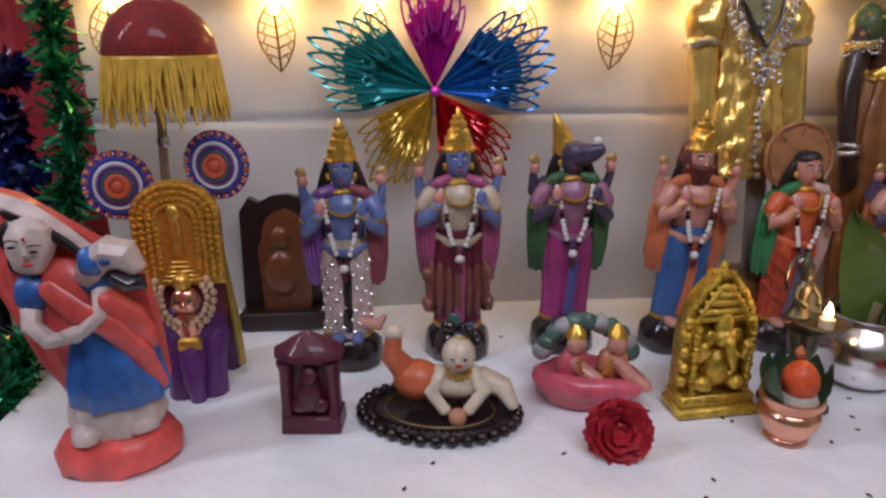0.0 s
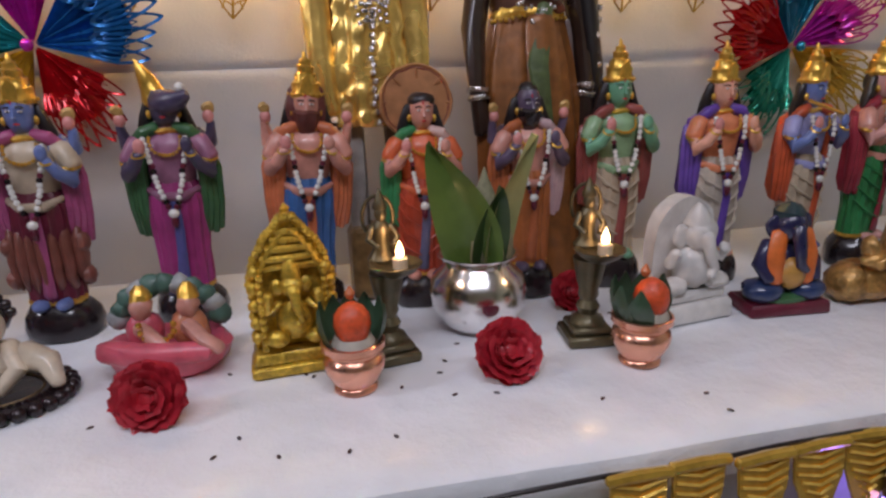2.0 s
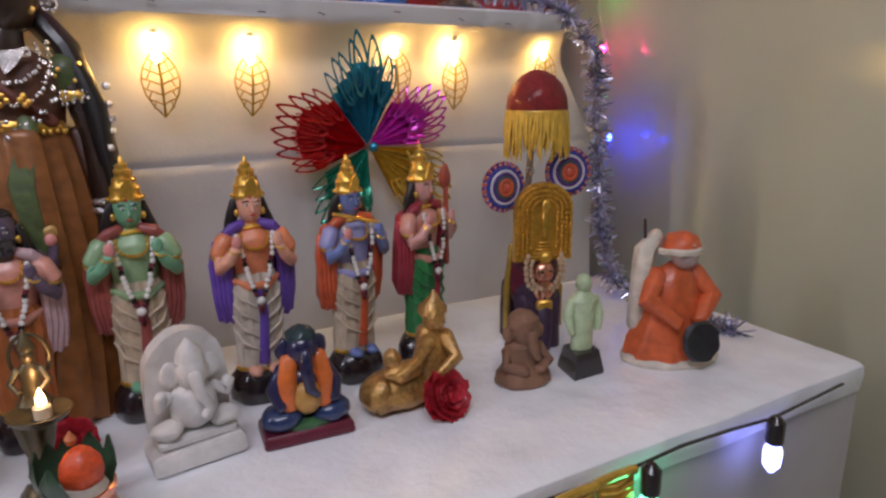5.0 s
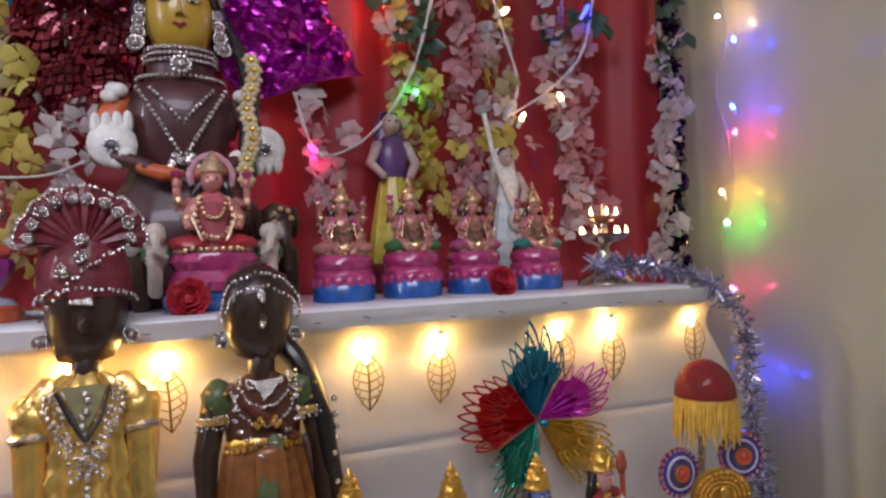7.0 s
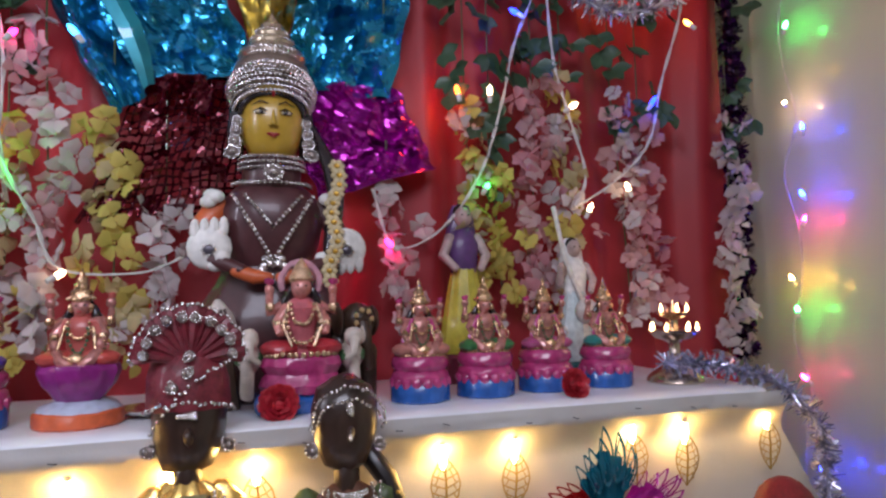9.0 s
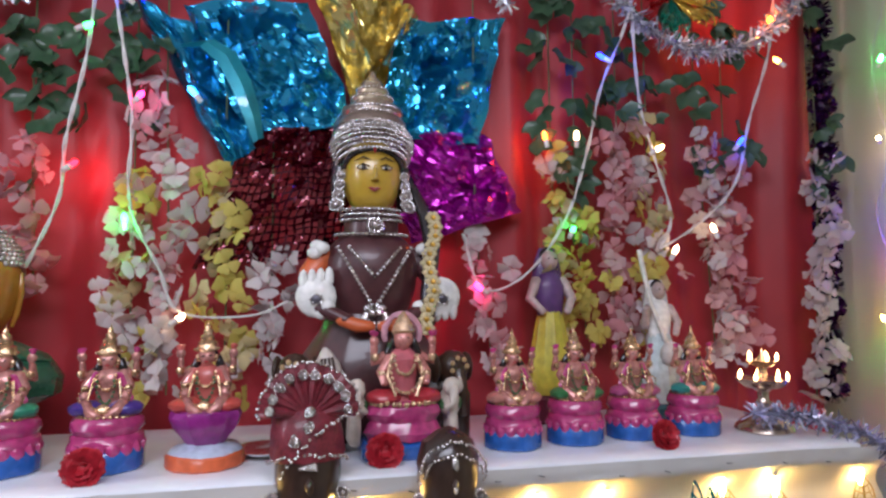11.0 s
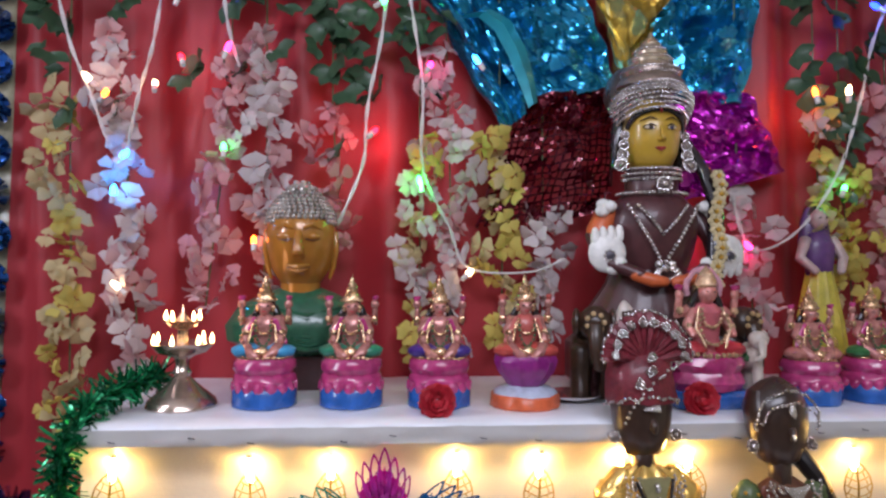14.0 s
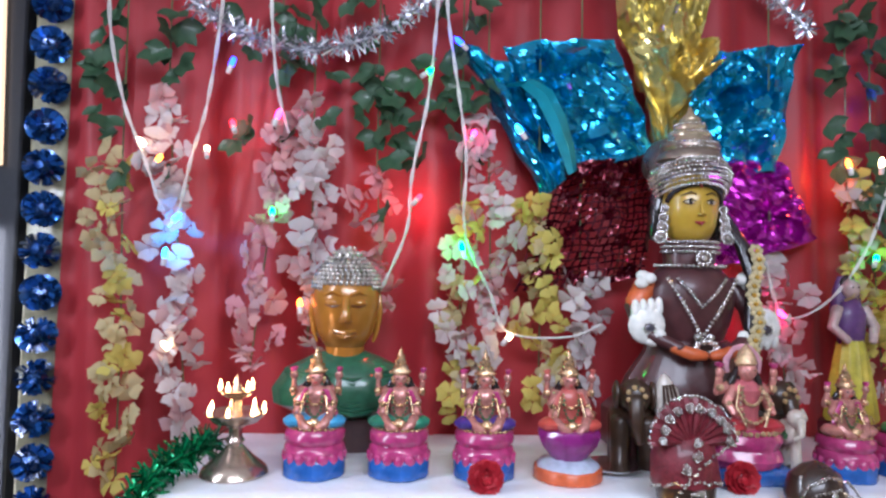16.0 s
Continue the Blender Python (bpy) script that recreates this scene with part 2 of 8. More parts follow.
def shelf(name, x0, x1, y0, y1, z, t, mat, label):
    """A board under a white sheet: slightly uneven top and a rounded front edge."""
    nx, s = 90, Shape()
    prof = [(y1, 0.0), (y1 - 0.3 * (y1 - y0), 0.001), (y0 + 0.12, 0.0), (y0 + 0.05, 0.0), (y0 + 0.012, -0.0015), (y0 + 0.003, -0.006), (y0, -0.016), (y0 + 0.001, -t * 0.6), (y0 + 0.004, -t), (y1, -t)]
    vs = []
    for i in range(nx + 1):
        x = x0 + (x1 - x0) * i / nx
        for k, (y, dz) in enumerate(prof):
            w = noise.noise((x * 9, y * 11, z * 3)) * (0.0022 if 1 <= k <= 5 else 0.001 if k == 0 else 0.004)
            vs.append((x, y + (w if k >= 5 else 0), z + dz + (min(0, w) if k < 6 else 0)))
    k = len(prof)
    fs = [(i * k + q, (i + 1) * k + q, (i + 1) * k + (q + 1) % k, i * k + (q + 1) % k) for i in range(nx) for q in range(k)]
    fs += [tuple(range(k))[::-1], tuple(nx * k + q for q in range(k))]
    s.add(vs, fs, mat)
    return s.put(name, label=label, category="shelf", kind="structure")


def drape(name, x0, x1, z0, z1, y, mat, label, amp=0.006, fx=5, fz=3, nx=70, nz=24, y_of=None, cat="cloth"):
    """A hanging cloth with soft folds and some thickness."""
    vs, fs = [], []
    for side in (0, 1):
        for i in range(nx + 1):
            for j in range(nz + 1):
                x, z = x0 + (x1 - x0) * i / nx, z0 + (z1 - z0) * j / nz
                w = noise.noise((x * fx, z * fz, y * 7)) * amp + (y_of(x, z) if y_of else 0)
                vs.append((x, y + w + side * 0.004, z))
    n = (nx + 1) * (nz + 1)
    for side in (0, 1):
        for i in range(nx):
            for j in range(nz):
                a = side * n + i * (nz + 1) + j
                q = (a, a + nz + 1, a + nz + 2, a + 1)
                fs.append(q if side == 0 else q[::-1])
    return Shape().add(vs, fs, mat).put(name, label=label, category=cat, kind="structure")


shelf("shelf_lower", -0.40, 2.03, 0.665, 1.29, ZL, 0.05, SHEET, "lower display step covered with a smooth white sheet")
shelf("shelf_upper", -0.37, 1.79, 1.236, 1.72, ZU, 0.045, SHEET, "upper display step covered with a smooth white sheet")
riser = drape("riser_cloth", -0.38, 1.98, 0.735, 1.374, 1.285, SHADED_DRAPE, "white cloth under clear film hung over the riser between the steps", 0.008, 4, 6,
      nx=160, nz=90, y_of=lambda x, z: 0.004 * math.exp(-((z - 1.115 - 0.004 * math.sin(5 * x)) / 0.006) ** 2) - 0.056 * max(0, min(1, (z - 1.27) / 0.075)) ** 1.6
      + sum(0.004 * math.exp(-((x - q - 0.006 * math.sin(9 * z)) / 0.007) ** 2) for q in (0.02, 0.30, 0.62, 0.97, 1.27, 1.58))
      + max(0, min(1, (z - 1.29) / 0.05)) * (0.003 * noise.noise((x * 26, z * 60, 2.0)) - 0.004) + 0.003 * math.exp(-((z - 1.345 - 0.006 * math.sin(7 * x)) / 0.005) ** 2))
for v in riser.data.vertices:
    if v.co.x > 1.62 and v.co.z > 1.10:
        v.co.x = 1.62 + (v.co.x - 1.62) * (1 - 0.40 * min(1, (v.co.z - 1.10) / 0.24))
for i in range(17):
    Shape().tube([(-0.006, 0, 0.001), (0, -0.0022, 0), (0.006, 0, -0.001)], 0.0011, paint((0.10, 0.10, 0.11), 0.35, 0.7), n=5).put(
        "staple", pose(-0.30 + 0.125 * i + 0.02 * math.sin(i * 2.7), 1.2165, 1.356 + 0.006 * math.sin(i * 1.9), 0, 12 * math.sin(i * 3.1), 0), label="small steel staple holding the film on the cloth", category="staple", group="staples along the upper step")
drape("front_cloth", -0.40, 2.03, 0.0, 0.735, 0.675, SHADED_DRAPE, "white cloth hung in front of the lower step", 0.012, 5, 2)
drape("side_cloth_body", -0.395, -0.39, 0.0, 0.735, 1.0, SHADED_DRAPE, "white cloth on the side of the steps", 0.002, nx=2)
drape("red_curtain", -0.765, 2.14, 0.0, 2.9, 1.735, CURTAIN, "deep red satin curtain hung as a backdrop", 0.02, 3, 0.6, 200, 12,
      y_of=lambda x, z: (0.019 * math.sin(x * 21 + 2.4 * math.sin(x * 5) + 0.25 * math.sin(z * 3)) + 0.007 * math.sin(x * 47 + 3 * math.sin(x * 3.1 + z))) * (1 if -0.6 < x < 1.88 else 1.7), cat="curtain")


# ---- lower step: the row of standing dolls ----
HAIR = paint((0.014, 0.009, 0.010), 0.4)
PALM = paint((0.62, 0.24, 0.22), 0.4)


def standing_doll(name, x, y, h, label, skirt, top, shawl, skin, crown=GOLD, turn=0, lean=0, hat="crown", arms=4, beard=None, extra=None, garland=WHITE, base=BLACK, fold=0.045, other=None, sash=None):
    """A painted clay deity doll on a rough dark base, about 0.36 m high, facing -y."""
    s = Shape()
    s.wobble = 0.0026
    s.lathe([(0.043, 0), (0.048, 0.004), (0.049, 0.018), (0.046, 0.034), (0.040, 0.043), (0.034, 0.049), (0.018, 0.052)], base, n=26, sy=0.85, fold=0.03, folds=5)
    for sx in (-1, 1):
        s.ball((sx * 0.014, -0.026, 0.052), (0.010, 0.016, 0.008), skin)
    # pleated skirt with swags over the thighs and a hanging front fold
    s.lathe([(0.028, 0.047), (0.034, 0.05), (0.0345, 0.07), (0.034, 0.10), (0.0365, 0.14), (0.038, 0.165), (0.035, 0.185), (0.028, 0.2)], skirt, n=60, sy=0.75, fold=fold, folds=15)
    for k in range(4 if arms == 2 else 0):
        z = 0.17 - 0.022 * k
        for sx in (-1, 1):
            s.tube([(sx * 0.037, -0.006, z + 0.012), (sx * 0.026, -0.024, z - 0.006), (sx * 0.006, -0.031, z - 0.018)], [0.0016, 0.0026, 0.0012], skirt, n=5)
    s.lathe([(0.0345, 0.049), (0.0362, 0.052), (0.035, 0.056)], GOLD, n=44, sy=0.75)
    s.tube([(0, -0.026, 0.185), (0.003, -0.0305, 0.14), (0.001, -0.0285, 0.10), (0, -0.026, 0.065)], [0.006, 0.006, 0.007, 0.008], sash or shawl, flat=0.4)
    s.lathe([(0.026, 0.19), (0.030, 0.205), (0.031, 0.225), (0.035, 0.243), (0.030, 0.256), (0.016, 0.264), (0.010, 0.278)], top, n=24, sy=0.7)
    s.tube([(-0.034, -0.006, 0.19), (-0.012, -0.027, 0.183), (0.014, -0.027, 0.183), (0.034, -0.006, 0.19)], [0.005, 0.006, 0.006, 0.005], top)
    # shawl over the shoulders, falling in soft folds on both sides
    for sx in (-1, 1):
        cl = (other or shawl) if sx > 0 else shawl
        out = [(0.028, 0.264), (0.044, 0.254), (0.052, 0.21), (0.055, 0.15), (0.050, 0.128), (0.034, 0.124), (0.030, 0.2)]
        s.slab([(sx * a, b) for a, b in out], 0.014, cl, pose(0, 0.010, 0))
        for k in range(4):
            dx = 0.034 + 0.0062 * k
            s.tube([(sx * (dx - 0.004), -0.002 + 0.003 * k, 0.262 - 0.006 * k), (sx * (dx + 0.004), -0.008 + 0.003 * k, 0.215), (sx * (dx + 0.003), -0.007 + 0.003 * k, 0.165), (sx * (dx - 0.001), -0.004 + 0.003 * k, 0.126 + 0.004 * (k % 2))], [0.0055, 0.0066, 0.0062, 0.0045], cl, n=7)
        s.tube([(sx * 0.012, -0.006, 0.272), (sx * 0.028, -0.010, 0.266), (sx * 0.042, -0.004, 0.252)], [0.006, 0.009, 0.008], cl)
    # arms kept close to the body
    for sx in (-1, 1):
        s.tube([(sx * 0.034, -0.004, 0.254), (sx * 0.049, -0.012, 0.228), (sx * 0.050, -0.022, 0.214), (sx * 0.040, -0.034, 0.226), (sx * 0.031, -0.040, 0.243)], [0.0115, 0.0115, 0.0105, 0.0085, 0.006], skin)
        s.tube([(sx * 0.038, -0.006, 0.252), (sx * 0.049, -0.012, 0.232)], [0.0135, 0.013], top)
        s.ball((sx * 0.029, -0.042, 0.252), (0.0075, 0.0045, 0.0105), PALM if sx < 0 else skin)
        if arms == 4:
            s.tube([(sx * 0.036, 0.008, 0.258), (sx * 0.053, 0.004, 0.250), (sx * 0.056, -0.004, 0.274)], [0.011, 0.010, 0.006], skin)
            s.ball((sx * 0.055, -0.006, 0.282), (0.0075, 0.006, 0.009), PALM)
            s.lathe([(0.005, -0.0025), (0.0085, 0), (0.005, 0.0025)], paint((0.5, 0.30, 0.10), 0.4, 0.3), n=12, m=pose(sx * 0.055, -0.007, 0.294, 90, 0, 0))
        s.lathe([(0.0105, -0.003), (0.0125, 0), (0.0105, 0.003)], GOLD, n=12, m=pose(sx * 0.049, -0.013, 0.231, 20, sx * 20, 0))
        s.lathe([(0.0065, -0.002), (0.008, 0), (0.0065, 0.002)], GOLD, n=10, m=pose(sx * 0.032, -0.039, 0.241, 30, 0, 0))
    # necklaces and a long flower garland
    s.lathe([(0.016, 0.264), (0.019, 0.267), (0.015, 0.271)], GOLD, n=16, sy=0.85)
    s.beads([(0.019 * math.sin(a), -0.023 - 0.004 * math.cos(a), 0.256 - 0.020 * math.cos(a)) for a in arc(-100, 100, 15)], 0.0026, GOLD)
    for sx in (-1, 1):
        for i in range(15):
            t = i / 14
            mat = garland if i % 7 < 5 else (MAROON if i % 2 else BLACK)
            s.ball((sx * (0.024 * (1 - t) ** 0.75 + 0.002), -0.026 - 0.008 * math.sin(math.pi * t * 0.6), 0.258 - 0.094 * t), (0.0040, 0.0034, 0.0040), mat, 7)
    s.ball((0, -0.035, 0.162), (0.007, 0.005, 0.006), garland, 8)
    s.ball((0, -0.035, 0.152), (0.005, 0.005, 0.009), MAROON, 8)
    # head with long hair falling on the shoulders
    s.lathe([(0.004, 0.272), (0.010, 0.275), (0.0155, 0.284), (0.0175, 0.296), (0.0175, 0.308), (0.012, 0.318)], skin, (0, -0.003, 0), n=20, sy=1.05)
    s.ball((0, 0.007, 0.298), (0.021, 0.017, 0.023), HAIR)
    for sx in (-1, 1):
        s.tube([(sx * 0.0185, 0.002, 0.304), (sx * 0.0225, 0.004, 0.285), (sx * 0.027, 0.004, 0.27), (sx * 0.032, 0.006, 0.258)], [0.005, 0.0085, 0.0095, 0.006], HAIR)
        s.ball((sx * 0.007, -0.0197, 0.3005), (0.0034, 0.0014, 0.0014), WHITE, 8)
        s.ball((sx * 0.007, -0.0206, 0.3006), (0.0014, 0.0010, 0.0013), BLACK, 6)
        s.tube([(sx * 0.0035, -0.0215, 0.3045), (sx * 0.0075, -0.0212, 0.3062), (sx * 0.012, -0.0185, 0.3045)], 0.0008, BLACK, n=4)
        s.ball((sx * 0.018, -0.006, 0.288), (0.0034, 0.0034, 0.0058), GOLD, 8)
    s.tube([(0, -0.0205, 0.303), (0, -0.0232, 0.296), (0, -0.0242, 0.2925)], [0.0014, 0.002, 0.0028], skin, n=6)
    s.ball((0, -0.0198, 0.2855), (0.0042, 0.0018, 0.0014), RED, 8)
    s.ball((0, -0.0208, 0.309), (0.0012, 0.001, 0.0036), RED, 6)
    if beard:
        s.lathe([(0.004, 0.258), (0.011, 0.264), (0.0165, 0.276), (0.0185, 0.288), (0.016, 0.292)], beard, (0, -0.009, 0), n=16, fold=0.06, folds=7)
        if hat == 'crown':
            s.lathe([(0.022, 0.262), (0.028, 0.275), (0.029, 0.295), (0.024, 0.318), (0.016, 0.326)], beard, (0, 0.006, 0), n=24, sy=0.7, fold=0.05, folds=9)
    if hat == "crown":
        s.lathe([(0.0195, 0.308), (0.0215, 0.313), (0.0185, 0.318), (0.0185, 0.327), (0.0155, 0.330), (0.0155, 0.338), (0.0115, 0.341), (0.0115, 0.348), (0.0075, 0.351), (0.0075, 0.356), (0.0035, 0.359), (0.003, 0.365), (0.0005, 0.369)], crown, n=18)
        s.slab([(-0.008, 0.312), (0.008, 0.312), (0.006, 0.330), (0, 0.338), (-0.006, 0.330)], 0.004, crown, pose(0, -0.019, 0))
        s.beads([(0.0215 * math.cos(a), 0.0215 * math.sin(a), 0.312) for a in arc(0, 340, 14)], 0.0026, crown)
    elif hat == "snout":
        s.lathe([(0.017, 0.300), (0.019, 0.306), (0.014, 0.32), (0.013, 0.326), (0.010, 0.334), (0.009, 0.340), (0.005, 0.352), (0.001, 0.360)], crown, n=16, m=pose(0, 0, 0.31) @ pose(-0.010, 0.008, 0, 4, -20, 0) @ pose(0, 0, -0.31))
        s.tube([(0.0, -0.004, 0.302), (0.012, -0.018, 0.303), (0.024, -0.026, 0.306), (0.031, -0.030, 0.311)], [0.019, 0.0165, 0.012, 0.009], skin)
        s.ball((0.028, -0.028, 0.322), 0.0062, WHITE, 10)
    elif hat == "bun":
        s.ball((0, 0.004, 0.318), (0.014, 0.014, 0.012), paint((0.015, 0.01, 0.012), 0.4))
    elif hat == "halo":
        tilt = pose(-0.004, 0.018, 0.309, 82, 0, 0)
        s.lathe([(0.002, -0.016), (0.026, -0.010), (0.044, -0.001), (0.050, 0.003), (0.054, 0.001), (0.053, -0.004), (0.042, -0.008), (0.026, -0.016), (0.002, -0.022)], paint((0.21, 0.055, 0.03), 0.45), n=32, m=tilt)
        s.lathe([(0.050, 0.002), (0.054, 0.005), (0.056, 0.0), (0.052, -0.004)], paint((0.40, 0.17, 0.07), 0.4), n=32, m=tilt)
        for a in arc(0, 315, 8):
            s.tube([(0.012 * math.cos(a), 0.030, 0.309 + 0.012 * math.sin(a)), (-0.004 + 0.050 * math.cos(a), 0.014, 0.309 + 0.050 * math.sin(a))], 0.0013, paint((0.40, 0.17, 0.07), 0.4), n=5)
        s.ball((0, 0.0, 0.312), (0.02, 0.02, 0.014), paint((0.015, 0.01, 0.012), 0.4))
    if extra:
        extra(s)
    k = h / 0.368
    return s.put(name, pose(x, y, ZL, 0, lean, turn) @ Matrix.Scale(k, 4), label=label, category="deity doll", group="row of standing deity dolls")


def fish_tail(s):
    s.lathe([(0.034, 0.05), (0.036, 0.08), (0.037, 0.12), (0.038, 0.16), (0.034, 0.18)], paint((0.66, 0.50, 0.48), 0.25, coat=0.5), n=28, sy=0.8)
    for i in range(44):
        a, z = 3.3 + 2.7 * ((i * 0.618) % 1), 0.058 + 0.0026 * i
        s.ball((0.0365 * math.cos(a), 0.0292 * math.sin(a), z), (0.0048, 0.0026, 0.0042), SILVER, 6)
    s.tube([(0.02, -0.02, 0.075), (0.045, -0.024, 0.07), (0.055, -0.02, 0.085)], [0.008, 0.009, 0.004], SKINP)


def flute(s):
    s.tube([(-0.05, -0.035, 0.285), (0.03, -0.035, 0.262)], 0.003, GOLD)


def fish_shell(s):
    for k in range(7):
        s.ball((0.013 * (k - 3), -0.020 + 0.0022 * abs(k - 3) ** 1.6, 0.112), (0.009, 0.014, 0.052 - 0.003 * abs(k - 3)), paint((0.22, 0.07, 0.05), 0.4), 12)
    for sx in (-1, 1):
        for z in (0.085, 0.13):
            s.ball((sx * 0.044, -0.008, z), (0.010, 0.014, 0.014), paint((0.22, 0.07, 0.05), 0.4), 10)


def plough(s):
    s.tube([(0.055, -0.01, 0.16), (0.052, -0.012, 0.33)], 0.0045, paint((0.4, 0.08, 0.05), 0.4))
    s.ball((0.05, -0.012, 0.31), (0.012, 0.008, 0.02), paint((0.4, 0.08, 0.05), 0.4))


PURPLE = paint((0.22, 0.08, 0.32), 0.4)
ORANGE = paint((0.62, 0.12, 0.04), 0.4)
CREAM = paint((0.50, 0.40, 0.29), 0.38)
TAN = paint((0.45, 0.33, 0.2), 0.45)
DKGREEN = paint((0.04, 0.13, 0.05), 0.45)
standing_doll("deity_doll", 0.030, 1.080, 0.358, "blue-faced clay deity doll with a pale fish-scaled lower body", CREAM, BLUESKIN, PURPLE, BLUESKIN, extra=fish_tail, other=paint((0.30, 0.07, 0.10), 0.4), sash=BLACK)
standing_doll("deity_doll", 0.190, 1.098, 0.368, "blue-faced clay deity doll with a brown tortoise-shaped body", MAROON, CREAM, paint((0.4, 0.08, 0.2), 0.4), BLUESKIN, extra=fish_shell)
standing_doll("deity_doll", 0.354, 1.110, 0.368, "dark boar-headed clay deity doll in a magenta skirt", paint((0.36, 0.04, 0.18), 0.4), paint((0.3, 0.12, 0.2), 0.4), DKGREEN, DARKSKIN, hat="snout", turn=0, sash=paint((0.10, 0.10, 0.30), 0.4))
standing_doll("deity_doll", 0.520, 1.098, 0.362, "bearded lion-faced clay deity doll in a blue skirt", paint((0.04, 0.13, 0.34), 0.4), SKINP, paint((0.62, 0.17, 0.07), 0.4), SKINP, beard=paint((0.12, 0.025, 0.02), 0.5), lean=3)
standing_doll("deity_doll", 0.680, 1.088, 0.345, "dwarf sage clay doll with an umbrella halo and orange robe", paint((0.45, 0.06, 0.025), 0.4), ORANGE, GREEN, SKINP, hat="halo", arms=2, lean=2, other=paint((0.62, 0.40, 0.36), 0.4), sash=paint((0.12, 0.12, 0.22), 0.4))
standing_doll("deity_doll", 0.842, 1.080, 0.350, "dark bearded sage clay doll in an ochre robe", paint((0.42, 0.12, 0.03), 0.45), SKINP, paint((0.45, 0.12, 0.04), 0.45), paint((0.10, 0.07, 0.12), 0.35), hat="bun", beard=BLACK, arms=4, other=paint((0.55, 0.36, 0.38), 0.4))
standing_doll("deity_doll", 0.985, 1.090, 0.368, "green-faced clay deity doll in a cream dhoti", CREAM, paint((0.25, 0.4, 0.22), 0.4), paint((0.3, 0.07, 0.06), 0.4), paint((0.14, 0.36, 0.22), 0.35), arms=2)
standing_doll("deity_doll", 1.138, 1.062, 0.362, "fair-faced clay deity doll with a purple shawl", paint((0.54, 0.46, 0.38), 0.38), paint((0.68, 0.22, 0.1), 0.4), paint((0.13, 0.06, 0.36), 0.4), paint((0.75, 0.36, 0.25), 0.35), arms=2)
standing_doll("deity_doll", 1.285, 1.055, 0.356, "blue-faced clay flute-playing deity doll with an orange shawl", CREAM, paint((0.3, 0.3, 0.55), 0.4), paint((0.55, 0.09, 0.03), 0.4), BLUESKIN, arms=2, turn=12, extra=flute)
standing_doll("deity_doll", 1.412, 1.062, 0.365, "dark-haired clay deity doll in a green skirt with a plough", paint((0.02, 0.2, 0.06), 0.4), SKINP, paint((0.32, 0.03, 0.05), 0.4), paint((0.6, 0.3, 0.26), 0.35), turn=24, arms=2, extra=plough)


# ---- lower step: other things ----
def part(name, s, parent, label="", m=None, smooth=True):
    return s.put(name, m, parent, label, smooth=smooth)


